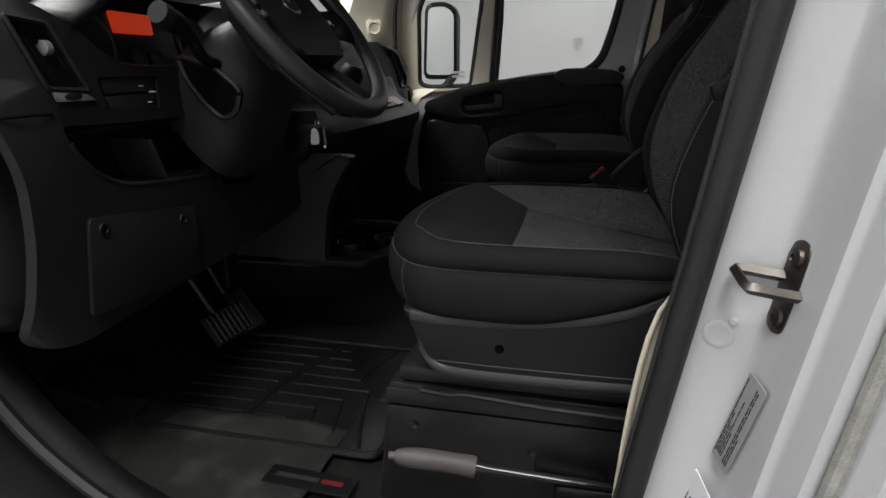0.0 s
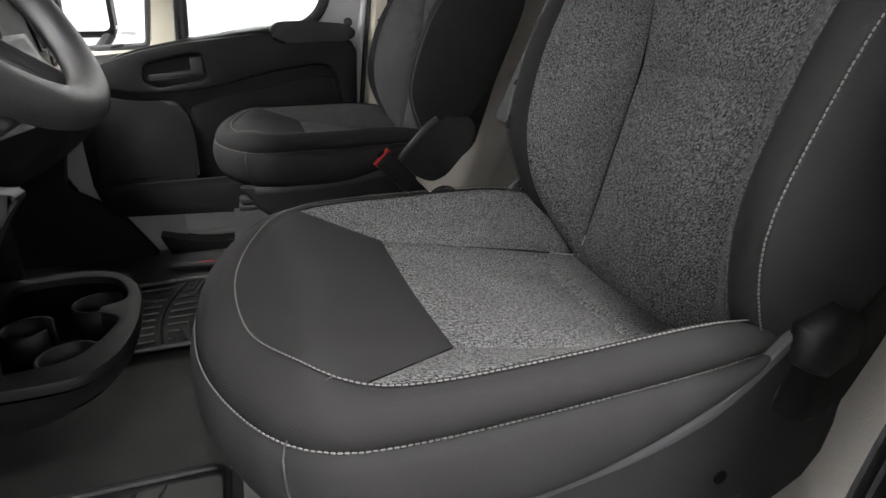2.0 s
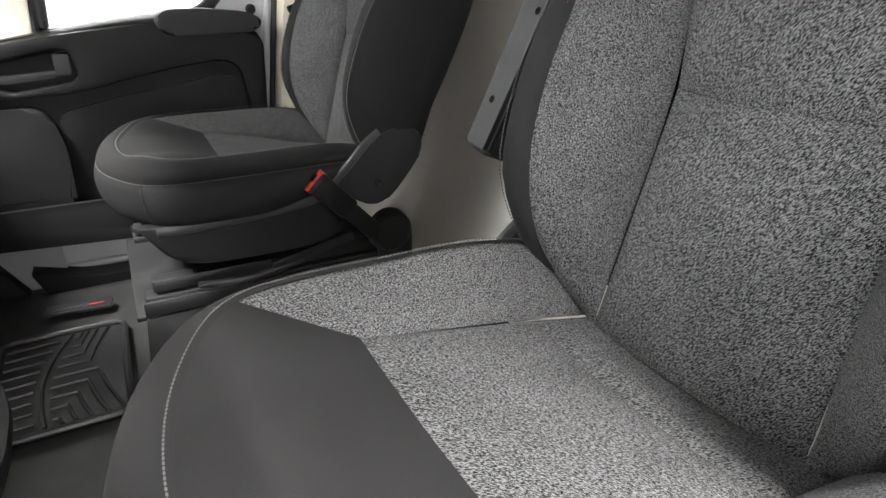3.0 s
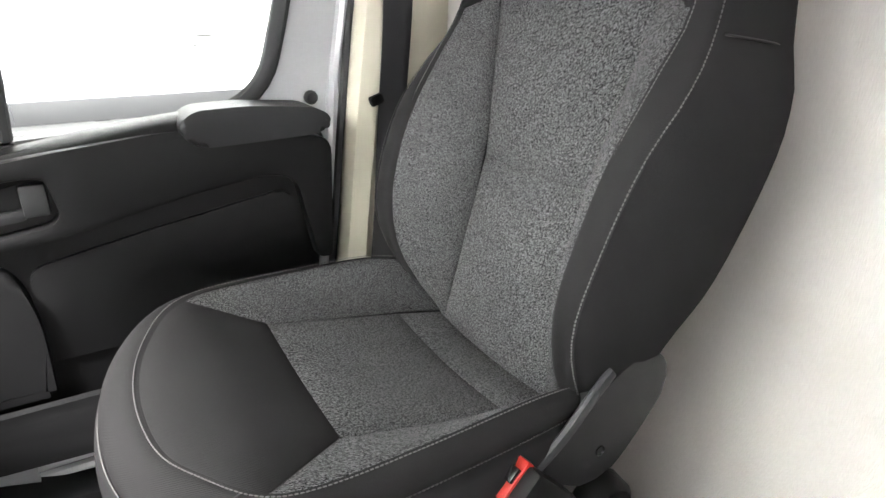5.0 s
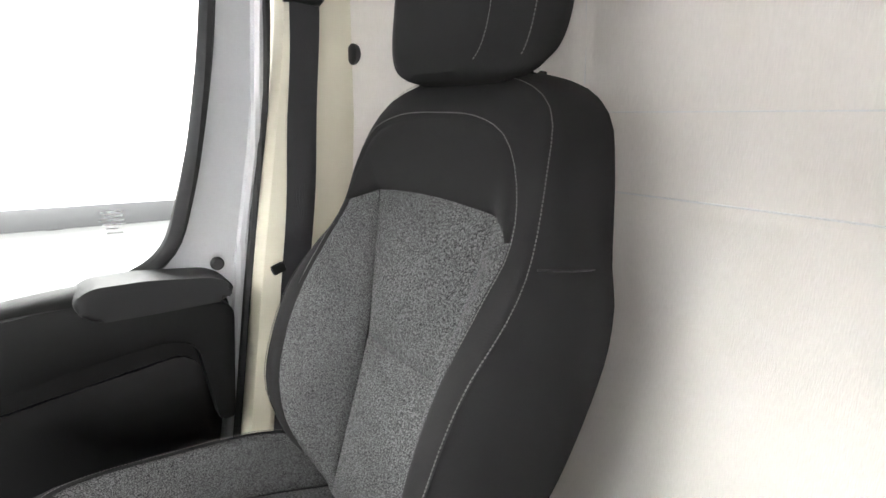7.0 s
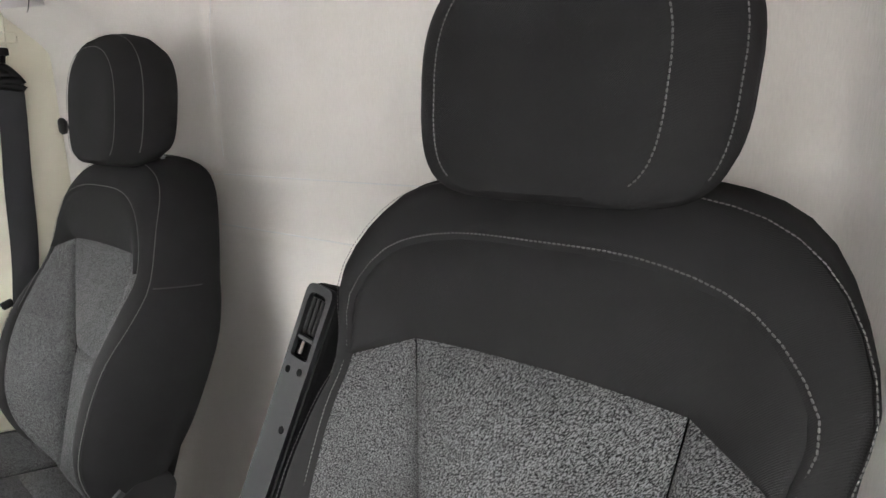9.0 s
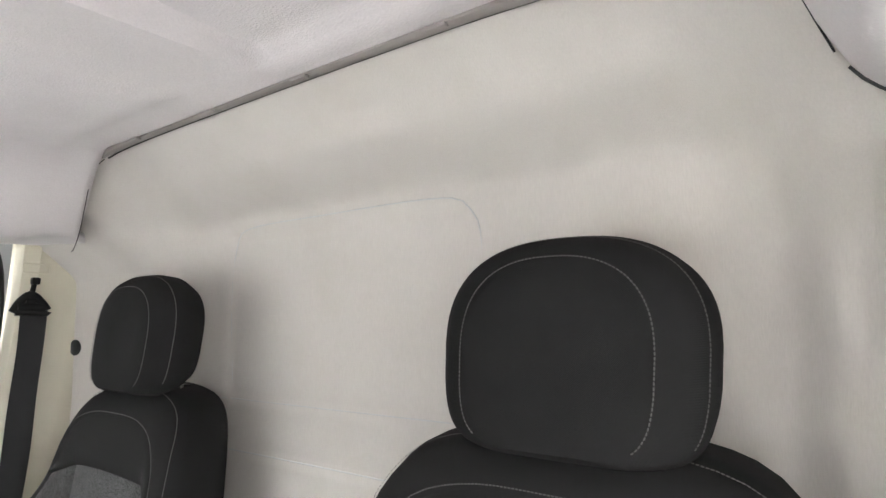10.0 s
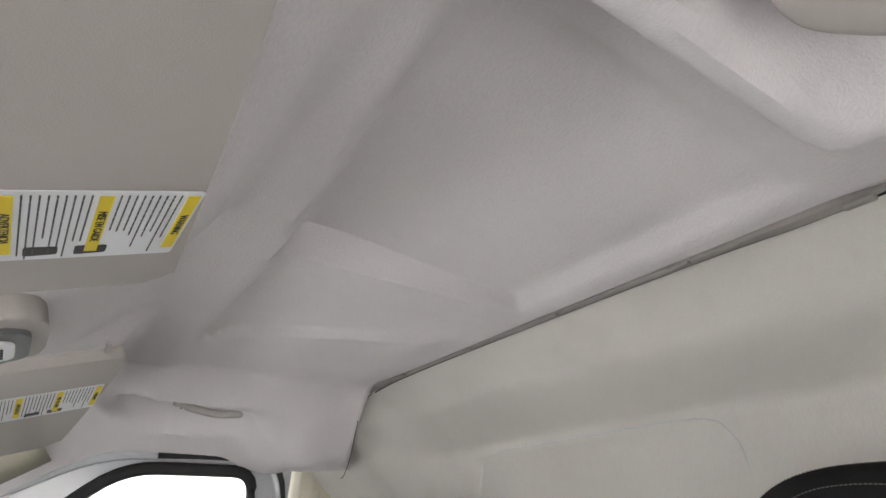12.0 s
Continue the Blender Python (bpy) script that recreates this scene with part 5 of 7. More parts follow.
        lathe(bm, [(0.0, 0.0), (0.005, 0.0), (0.0075, 0.0015), (0.008, -0.002)], Matrix.Translation((hx, side_out * 0.2065, hz)) @ pose(0, 0, 0, 90 if side_out < 0 else -90, 0, 0), 14)
        part("pedestal_bolt", bm, GLOSS_BLACK, s)

    # recliner cover and buckle on the inboard side --------------------
    q = -side_out
    rc = [(0.355, 0.362), (0.395, 0.345), (0.440, 0.325), (0.478, 0.342), (0.530, 0.402), (0.543, 0.432), (0.532, 0.458), (0.505, 0.468), (0.47, 0.462), (0.43, 0.435), (0.395, 0.40)]
    ring = [(p.x, p.y) for p in curve([(x, z, 0) for x, z in rc + rc[:1]], 40)][:-1]
    bm = bmesh.new()
    prism(bm, ring, 0.022, Matrix.Translation((0, 0.210 if q > 0 else -0.232, 0)) @ UPRIGHT, 0.007, 3)
    r = part("recliner_cover", bm, PLASTIC_GREY, s, "dark grey recliner cover")
    bm = bmesh.new()
    tube(bm, curve([(0.352, q * 0.228, 0.370), (0.392, q * 0.232, 0.408), (0.425, q * 0.232, 0.442), (0.455, q * 0.228, 0.462)], 16), 0.008, 8, flat=0.6, up=(0, 1, 0))
    part("cover_edge", bm, PLASTIC_BEAD, r, "lighter grey bevelled edge")
    bm = bmesh.new()
    lathe(bm, [(0.0, -0.001), (0.004, -0.001), (0.006, 0.0012), (0.0065, -0.002)], Matrix.Translation((0.447, q * 0.2325, 0.368)) @ pose(0, 0, 0, 90 if q < 0 else -90, 0, 0), 14)
    part("cover_screw", bm, GLOSS_BLACK, r)
    ax = frame_to((0.425, q * 0.238, 0.285), (0.325, q * 0.245, 0.392))
    bm = bmesh.new()
    block(bm, (0.085, 0.030, 0.042), ax @ Matrix.Translation((0.102, 0, 0)), 0.006)
    buckle = part("buckle", bm, PLASTIC, s, "black seat belt buckle")
    bm = bmesh.new()
    block(bm, (0.012, 0.014, 0.045), ax @ Matrix.Translation((0.142, q * 0.008, 0.0)), 0.002)
    block(bm, (0.018, 0.006, 0.040), ax @ Matrix.Translation((0.136, q * 0.0155, 0.0)), 0.002)
    part("release_button", bm, RED, buckle, "red release button")
    bm = bmesh.new()
    block(bm, (0.006, 0.010, 0.016), ax @ Matrix.Translation((0.150, q * 0.008, 0.004)), 0.001)
    part("buckle_slot", bm, GLOSS_BLACK, buckle, "black slot in the button")
    bm = bmesh.new()
    block(bm, (0.09, 0.012, 0.034), ax @ Matrix.Translation((0.03, 0, 0)), 0.005)
    part("buckle_stalk", bm, PLASTIC, buckle)
    bm = bmesh.new()
    lathe(bm, [(0.0, 0.03), (0.034, 0.03), (0.042, 0.022), (0.044, 0.0)], Matrix.Translation((0.475, q * 0.205, 0.262)) @ pose(0, 0, 0, 90 if q < 0 else -90, 0, 0), 24)
    block(bm, (0.07, 0.03, 0.09), Matrix.Translation((0.485, q * 0.215, 0.225)), 0.012, 3)
    part("belt_anchor", bm, PLASTIC, s, "black rounded anchor cover")
    bm = bmesh.new()
    tube(bm, curve([(0.30, q * 0.215, 0.235), (0.20, q * 0.222, 0.225), (0.11, q * 0.222, 0.23)], 12), 0.006, 8)
    block(bm, (0.16, 0.02, 0.02), Matrix.Translation((0.32, q * 0.21, 0.25)) @ pose(0, 0, 0, 0, -12, 0), 0.004)
    part("slide_lever", bm, DARK_STEEL, s)
    # outboard recline knob
    o = side_out
    bm = bmesh.new()
    prof = [(0.0, 0.024), (0.022, 0.024), (0.031, 0.018), (0.034, 0.008), (0.032, 0.0)]
    lathe(bm, prof, Matrix.Translation((0.475, o * 0.222, 0.427)) @ pose(0, 0, 0, 90 if o < 0 else -90, 0, 0), 12)
    for v in bm.verts:
        a_ = math.atan2(v.co.z - 0.427, v.co.x - 0.475)
        k = 1 - 0.10 * (0.5 + 0.5 * math.cos(6 * a_))
        v.co.x, v.co.z = 0.475 + (v.co.x - 0.475) * k, 0.427 + (v.co.z - 0.427) * k
    part("recline_knob", bm, PLASTIC, s, "black ribbed recline knob")
    bm = bmesh.new()
    prism(bm, rounded([(0.43, 0.36), (0.51, 0.33), (0.56, 0.42), (0.56, 0.47), (0.50, 0.475)], 0.03), 0.02, Matrix.Translation((0, 0.205 if o > 0 else -0.225, 0)) @ UPRIGHT, 0.005)
    part("outer_hinge_cover", bm, PLASTIC, s)

    if armrest:
        m = frame_to((0.472, q * 0.360, 0.497), (0.620, q * 0.314, 0.860), up=(0, 1, 0)) @ pose(0, 0, 0, 90, 0, 0)
        # local x up the arm, local z out of its underside towards the dash
        L_ = 0.372
        bm = bmesh.new()
        prism(bm, rounded([(0.0, -0.026), (L_, -0.029), (L_, 0.029), (0.0, 0.026)], [0.006, 0.02, 0.02, 0.006]), 0.045, m @ pose(0, 0, -0.025, 0, 0, 0), 0.010, 3)
        arm = part("armrest", bm, SIDE_CLOTH, s, "raised black armrest beside the backrest")
        bm = bmesh.new()
        hole = rounded([(L_ - 0.098, -0.017), (L_ - 0.014, -0.017), (L_ - 0.014, 0.017), (L_ - 0.098, 0.017)], [0.004, 0.010, 0.010, 0.004])
        sheet_with_holes(bm, rounded([(0.006, -0.022), (L_ - 0.003, -0.026), (L_ - 0.003, 0.026), (0.006, 0.022)], [0.004, 0.014, 0.014, 0.004]), [hole], 0.009, m @ Matrix.Translation((0, 0, 0.018)))
        part("underside", bm, UNDERSIDE, arm, "grey plastic underside")
        # a black plate below the opening paints the shade of a deep slot
        bm = bmesh.new()
        block(bm, (0.082, 0.032, 0.003), m @ Matrix.Translation((L_ - 0.056, 0, 0.0200)), 0.001)
        part("catch_slot", bm, DEEP_SHADE, arm, "black plate painting the catch slot's shade")
        for k in (-1, 0, 1):
            bm = bmesh.new()
            tube(bm, [m @ Vector((L_ - 0.020, 0.009 * k, 0.0225)), m @ Vector((L_ - 0.066, 0.009 * k, 0.0225))], 0.0030, 8)
            part("strap_rib", bm, PLASTIC, arm, "black rounded strap rib")
        bm = bmesh.new()
        block(bm, (0.006, 0.030, 0.006), m @ Matrix.Translation((L_ - 0.072, 0, 0.0235)), 0.002)
        part("catch_bar", bm, UNDERSIDE, arm, "grey catch bar")
        bm = bmesh.new()
        tube(bm, [m @ Vector((L_ - 0.093, 0.004, 0.0230)), m @ Vector((L_ - 0.077, 0.004, 0.0230))], 0.0022, 8)
        part("catch_pin", bm, STEEL, arm, "bright steel pin")
        # these holes too are only black discs for the shade in them
        for hx, hy in ((0.068, 0.004), (0.185, -0.012), (L_ - 0.116, 0.012), (L_ - 0.113, -0.011)):
            bm = bmesh.new()
            lathe(bm, [(0.0, 0.0), (0.0048, 0.0), (0.0052, -0.002)], m @ Matrix.Translation((hx, hy, 0.0276)), 12)
            part("painted_screw_hole", bm, DEEP_SHADE, arm)
    return s


seat("driver_seat", (0, 0.017, 0), "black and grey cloth driver's seat with a raised armrest", -1, True)
seat("passenger_seat", (0.0, 0.949, 0), "black and grey cloth passenger seat with a red buckle", 1, False)


# ---- dashboard and controls ----
def lettering(text, size, m, mat, parent, name="lettering"):
    """Raised print in the built-in font, its middle at the pose m."""
    cu = bpy.data.curves.new(name, "FONT")
    cu.body, cu.size, cu.align_x, cu.align_y = text, size, "CENTER", "CENTER"
    cu.extrude = 0.0002
    tmp = bpy.data.objects.new(name, cu)
    scene.collection.objects.link(tmp)
    me = bpy.data.meshes.new_from_object(tmp.evaluated_get(bpy.context.evaluated_depsgraph_get()))
    bpy.data.objects.remove(tmp)
    bpy.data.curves.remove(cu)
    me.transform(m)
    me.materials.clear()
    me.materials.append(mat)
    ob = new(name, me)
    ob.parent = parent
    return ob


FACE = Matrix(((0, 0, 1, 0), (1, 0, 0, 0), (0, 1, 0, 0), (0, 0, 0, 1)))     # x, y of an outline to y, z; its depth to x


def fascia_bend(co):
    """The driver's dash face rolls forward at its top and towards the door."""
    up, out = min(0.049, max(0.0, co.z - 0.722)), min(0.058, max(0.0, -0.372 - co.y))
    low = max(0.0, 0.40 - co.z)
    fall = 0.05 - math.sqrt(0.05 ** 2 - up ** 2) + 0.06 - math.sqrt(0.06 ** 2 - out ** 2) + 2.2 * low ** 2
    return Vector((co.x - fall + 0.04 * smooth(0.12, 0.26, co.y), co.y, co.z))


def far_fascia_bend(co):
    up, out = min(0.039, max(0.0, co.z - 0.715)), min(0.09, max(0.0, co.y - 1.22))
    return Vector((co.x - (0.04 - math.sqrt(0.04 ** 2 - up ** 2)) - 3.0 * out ** 2, co.y, co.z))


def loop_points(outline, n):
    """n points evenly spaced round a closed outline."""
    pts = [Vector((x, y, 0)) for x, y in outline]
    return [(p.x, p.y) for p in resample(pts + pts[:1], n)[:-1]]


def dashboard():
    d = thing("dashboard", (0, 0, 0), "black grained plastic dashboard with a red display", "dashboard")
    left = [(-0.98, 0.735), (-0.62, 0.758), (-0.50, 0.764), (-0.43, 0.764), (-0.405, 0.757), (-0.435, 0.70), (-0.435, 0.62), (-0.435, 0.555), (-0.435, 0.51), (-0.42, 0.48), (-0.40, 0.40), (-0.41, 0.355), (-0.50, 0.345), (-0.75, 0.40), (-0.98, 0.45)]
    mid = [(-0.98, 0.80), (-0.66, 0.81), (-0.50, 0.80), (-0.40, 0.775), (-0.335, 0.725), (-0.315, 0.66), (-0.312, 0.60), (-0.315, 0.555), (-0.335, 0.525), (-0.37, 0.505), (-0.41, 0.495), (-0.45, 0.485), (-0.54, 0.47), (-0.75, 0.45), (-0.98, 0.45)]
    right = [(-0.98, 0.75), (-0.66, 0.75), (-0.52, 0.745), (-0.45, 0.735), (-0.41, 0.70), (-0.40, 0.65), (-0.40, 0.60), (-0.405, 0.56), (-0.42, 0.53), (-0.44, 0.50), (-0.46, 0.48), (-0.48, 0.46), (-0.56, 0.44), (-0.75, 0.42), (-0.98, 0.42)]
    rows = []
    n = 60
    for i in range(n + 1):
        y = -0.415 + 1.755 * i / n
        a, b = smooth(0.12, 0.28, y), smooth(0.70, 1.05, y)
        end = 1 - 0.06 * (1 - smooth(-0.415, -0.38, y)) - 0.06 * smooth(1.30, 1.34, y)
        row = []
        for l, m, r in zip(left, mid, right):
            x = (l[0] * (1 - a) + m[0] * a) * (1 - b) + r[0] * b
            z = (l[1] * (1 - a) + m[1] * a) * (1 - b) + r[1] * b
            row.append(Vector((-0.65 + (x + 0.65) * end, y, 0.6 + (z - 0.6) * end)))
        rows.append(row)
    bm = bmesh.new()
    vs = grid_mesh(bm, [curve(row, 48) for row in rows])
    bm.faces.new(vs[0])
    bm.faces.new(vs[-1][::-1])
    part("dash_body", bm, DASH, d, "black dashboard moulding", angle=60)

    # the face before the driver: openings for vent, switches and two pockets
    face = rounded([(-0.432, 0.766), (-0.350, 0.762), (-0.300, 0.735), (-0.272, 0.717), (-0.245, 0.695), (-0.212, 0.682), (-0.150, 0.678), (0.03, 0.678), (0.16, 0.70), (0.20, 0.66), (0.21, 0.52),
                    (0.252, 0.50), (0.262, 0.455), (0.235, 0.40), (0.15, 0.352), (-0.10, 0.338), (-0.36, 0.325), (-0.425, 0.345), (-0.412, 0.40), (-0.400, 0.475), (-0.396, 0.555), (-0.410, 0.62), (-0.428, 0.66)],
                   [0.02, 0.02, 0.03, 0.03, 0.03, 0.03, 0.05, 0.05, 0.02, 0.02, 0.02, 0.02, 0.03, 0.04, 0.05, 0.05, 0.05, 0.03, 0.03, 0.03, 0.03, 0.03, 0.03])
    vent_hole = rounded([(-0.379, 0.734), (-0.335, 0.729), (-0.292, 0.656), (-0.346, 0.661)], 0.005)
    switch_hole = rounded([(-0.268, 0.668), (-0.152, 0.668), (-0.154, 0.622), (-0.258, 0.624)], 0.004)
    pocket = rounded([(-0.338, 0.612), (-0.319, 0.567), (-0.282, 0.535), (-0.24, 0.519), (-0.135, 0.507), (-0.055, 0.502), (-0.055, 0.602), (-0.25, 0.607)], [0.01, 0.03, 0.03, 0.03, 0.02, 0.01, 0.01, 0.02])
    bin_hole = rounded([(-0.025, 0.474), (0.075, 0.460), (0.098, 0.474), (0.106, 0.545), (-0.025, 0.55)], [0.01, 0.012, 0.012, 0.01, 0.01])
    bm = bmesh.new()
    sheet_with_holes(bm, face, [vent_hole, switch_hole, pocket, bin_hole], 0.016, Matrix.Translation((-0.351, 0, 0)) @ FACE, fascia_bend)
    bmesh.ops.subdivide_edges(bm, edges=[e for e in bm.edges if e.calc_length() > 0.05], cuts=2)
    part("driver_fascia", bm, DASH, d, "black grained dash face with pockets", angle=50)
    bm = bmesh.new()
    for edge in (pocket[6:36], bin_hole[:24]):
        tube(bm, [fascia_bend(Vector((-0.337, y, z))) for y, z in edge], 0.0042, 8)
    part("pocket_lip", bm, DASH, d, "rounded pocket lip")
    bm = bmesh.new()
    block(bm, (0.08, 0.004, 0.068), Matrix.Translation((-0.383, -0.163, 0.545)) @ pose(0, 0, 0, 21, 0, 0), 0.0015)
    part("pocket_divider", bm, PLASTIC_GREY, d, "dark grey pocket divider")
    bm = bmesh.new()
    block(bm, (0.085, 0.26, 0.006), Matrix.Translation((-0.394, -0.19, 0.600)), 0.002)
    block(bm, (0.085, 0.28, 0.006), Matrix.Translation((-0.394, -0.19, 0.507)), 0.002)
    part("pocket_shelf", bm, PLASTIC, d)
    bm = bmesh.new()
    tube(bm, [fascia_bend(Vector((-0.3345, y, z))) for y, z in ((-0.428, 0.617), (-0.404, 0.627), (-0.375, 0.628), (-0.347, 0.627))], 0.0016, 5)
    part("moulding_joint", bm, DEEP_SHADE, d, "fine dark joint")

    # door-side air vent
    bm = bmesh.new()
    tube(bm, [fascia_bend(Vector((-0.3345, y, z))) for y, z in rounded([(-0.384, 0.738), (-0.331, 0.732), (-0.286, 0.652), (-0.348, 0.657)], 0.006)], 0.0035, 6, closed=True)
    vent = part("air_vent", bm, PLASTIC_GREY, d, "dark grey vent frame")
    for k in range(6):
        f = (k + 0.5) / 6
        top, low = Vector((-0.352, -0.379 + 0.044 * f, 0.733 - 0.004 * f)), Vector((-0.346, -0.346 + 0.054 * f, 0.661 - 0.005 * f))
        bm = bmesh.new()
        block(bm, ((top - low).length, 0.0022, 0.016), frame_to(low, top, (1, 0, 0)) @ Matrix.Translation(((top - low).length / 2, 0, 0)) @ pose(0, 0, 0, 20, 0, 0), 0.0008)
        part("vent_slat", bm, PLASTIC, vent)
    # a flat black sheet behind the slats gives the throat its shade
    bm = bmesh.new()
    block(bm, (0.004, 0.12, 0.11), Matrix.Translation((-0.378, -0.335, 0.695)), 0)
    part("vent_throat", bm, DEEP_SHADE, vent, "black sheet painting the vent throat's shade")
    bm = bmesh.new()
    lathe(bm, [(0.0, 0.006), (0.006, 0.006), (0.009, 0.004), (0.009, -0.004), (0.006, -0.006), (0.0, -0.006)], Matrix.Translation((-0.340, -0.334, 0.704)) @ pose(0, 0, 0, 0, 90, 0) @ pose(0, 0, 0, 90, 0, 0), 16)
    part("vent_thumbwheel", bm, PLASTIC_MID, vent, "pale grey thumb wheel")
    bm = bmesh.new()
    prism(bm, rounded([(-0.343, 0.653), (-0.292, 0.648), (-0.277, 0.640), (-0.338, 0.641)], 0.003), 0.004, Matrix.Translation((-0.3355, 0, 0)) @ FACE, 0.001)
    trim = part("vent_trim", bm, PLASTIC_MID, vent, "grey metallic trim with a shutter wheel")
    bm = bmesh.new()
    lathe(bm, [(0.0, 0.002), (0.012, 0.0015), (0.014, 0.0)], Matrix.Translation((-0.3315, -0.314, 0.6465)) @ pose(0, 0, 0, 0, 90, 0) @ Matrix.Diagonal((0.32, 1, 1, 1)), 18)
    part("shutter_wheel", bm, GLOSS_BLACK, trim)
    # switch panel: two rows of blank switches
    bm = bmesh.new()
    prism(bm, rounded([(-0.272, 0.671), (-0.149, 0.671), (-0.151, 0.619), (-0.262, 0.621)], 0.004), 0.010, Matrix.Translation((-0.352, 0, 0)) @ FACE, 0.002)
    sw = part("switch_panel", bm, PLASTIC, d, "black switch panel")
    for z, off in ((0.657, 0.0), (0.633, 0.006)):
        bm = bmesh.new()
        prism(bm, rounded([(-0.261 + off, z + 0.010), (-0.160, z + 0.010), (-0.161, z - 0.010), (-0.256 + off, z - 0.010)], 0.003), 0.007, Matrix.Translation((-0.345, 0, 0)) @ FACE, 0.0015)
        part("switch", bm, PLASTIC_GREY, sw, "blank dark switch")
    bm = bmesh.new()
    for yy, zz, ww in ((-0.186, 0.6545, 0.008), (-0.163, 0.6455, 0.014), (-0.172, 0.631, 0.008)):
        block(bm, (0.001, ww, 0.002), Matrix.Translation((-0.3376, yy, zz)), 0)
    part("switch_marks", bm, ETCHED, sw, "small pale switch marks")
    # knee panel with two screws
    bm = bmesh.new()
    prism(bm, rounded([(-0.352, 0.362), (-0.12, 0.345), (-0.112, 0.460), (-0.328, 0.492)], 0.008), 0.006, Matrix.Translation((-0.3355, 0, 0)) @ FACE, 0.002)
    kp = part("knee_panel", bm, DASH, d, "black removable knee panel")
    for yy, zz in ((-0.308, 0.472), (-0.146, 0.446)):
        bm = bmesh.new()
        lathe(bm, [(0.0, -0.001), (0.004, -0.001), (0.005, 0.0026), (0.0085, 0.0026), (0.0095, 0.0)], Matrix.Translation((-0.3295, yy, zz)) @ pose(0, 0, 0, 0, 90, 0), 16)
        part("panel_screw", bm, PLASTIC, kp, "black panel screw")

    # instrument cluster, deep under its hood
    tilt = Matrix.Translation((-0.402, -0.045, 0.728)) @ pose(0, 0, 0, 0, -14, 0)
    bm = bmesh.new()
    block(bm, (0.012, 0.46, 0.13), tilt @ Matrix.Translation((-0.008, 0, 0)), 0.004)
    cl = part("instrument_dial", bm, GLOSS_BLACK, d, "dark instrument panel")
    bm = bmesh.new()
    prism(bm, rounded([(-0.104, 0.002), (-0.020, 0.001), (-0.014, 0.032), (-0.102, 0.034)], 0.002), 0.004, tilt @ FACE, 0.0008)
    part("display", bm, DISPLAY, cl, "lit red display")
    for yy, zz, r in ((-0.155, -0.012, 0.046), (0.085, -0.008, 0.046), (-0.066, -0.036, 0.016), (-0.025, -0.036, 0.016)):
        bm = bmesh.new()
        mm = tilt @ Matrix.Translation((0.0, yy, zz)) @ pose(0, 0, 0, 0, 90, 0)
        lathe(bm, [(r * 0.93, 0.0), (r * 0.97, 0.003), (r, 0.0)], mm, 28)
        for k in range(15):
            block(bm, (0.0012, r * 0.16, 0.001), mm @ pose(0, 0, 0, 0, 0, -130 + 18.5 * k) @ Matrix.Translation((0, r * 0.78, 0.001)), 0)
        block(bm, (0.0018, r * 0.7, 0.001), mm @ pose(0, 0, 0, 0, 0, 128) @ Matrix.Translation((0, r * 0.3, 0.003)), 0)
        part("gauge", bm, PLASTIC_BEAD, cl, "round gauge with pale ticks")
    bm = bmesh.new()
    block(bm, (0.001, 0.014, 0.003), tilt @ Matrix.Translation((0.001, -0.052, -0.052)), 0)
    part("warning_light", bm, DISPLAY, cl, "small lit red light")
    bm = bmesh.new()
    rows = []
    for i in range(25):
        y = -0.300 + 0.49 * i / 24
        h = 0.03 * (1 - abs(2 * i / 24 - 1) ** 3)
        h += 0.062 * (smooth(-0.28, -0.15, y) - 1)
        rows.append([Vector((-0.330, y, 0.803 + h)), Vector((-0.42, y, 0.815 + h)), Vector((-0.60, y, 0.80 + h))])
    grid_mesh(bm, rows)
    part("cluster_hood", bm, DASH, d, "black cluster hood", solid=0.012)
    bm = bmesh.new()
    rim = [(-0.350, 0.758), (-0.318, 0.742), (-0.285, 0.724), (-0.262, 0.707), (-0.237, 0.691), (-0.208, 0.682), (-0.155, 0.679), (-0.05, 0.679), (0.06, 0.680)]
    rows = []
    for p in curve([(-0.337, y, z) for y, z in rim], 40):
        q = fascia_bend(p)
        rows.append([q + Vector((0.001, 0, -0.004)), q + Vector((0.0015, 0, 0.002)), q + Vector((-0.006, 0, 0.005)), q + Vector((-0.03, 0.006, 0.003)), q + Vector((-0.075, 0.012, 0.004))])
    grid_mesh(bm, rows)
    part("cluster_rim", bm, DASH, d, "black rounded rim below the gauges", solid=0.003)

    # centre stack: shelf with buttons and shifter
    bm = bmesh.new()
    rows = []
    for y, fw in ((0.19, -0.02), (0.24, 0.035), (0.34, 0.085), (0.50, 0.10), (0.66, 0.095), (0.80, 0.065), (0.90, 0.03), (0.97, -0.03)):
        rows.append(curve([(-0.42, y, 0.470), (-0.345 + fw, y, 0.472), (-0.300 + fw, y, 0.488), (-0.275 + fw, y, 0.520), (-0.268 + fw, y, 0.538), (-0.285 + fw, y, 0.556), (-0.33, y, 0.605), (-0.345, y, 0.64)], 24))
    grid_mesh(bm, [curve(list(c), 30) for c in zip(*rows)])
    st = part("centre_shelf", bm, PLASTIC, d, "black rounded shelf below the radio", solid=0.006)
    bm = bmesh.new()
    tube(bm, curve([(-0.288, 0.235, 0.500), (-0.215, 0.34, 0.502), (-0.190, 0.50, 0.503), (-0.20, 0.68, 0.503), (-0.255, 0.86, 0.505), (-0.31, 0.95, 0.51)], 30), 0.0022, 6)
    part("shelf_joint", bm, DEEP_SHADE, st, "dark joint under the shelf's edge")
    for k in range(4):
        bm = bmesh.new()
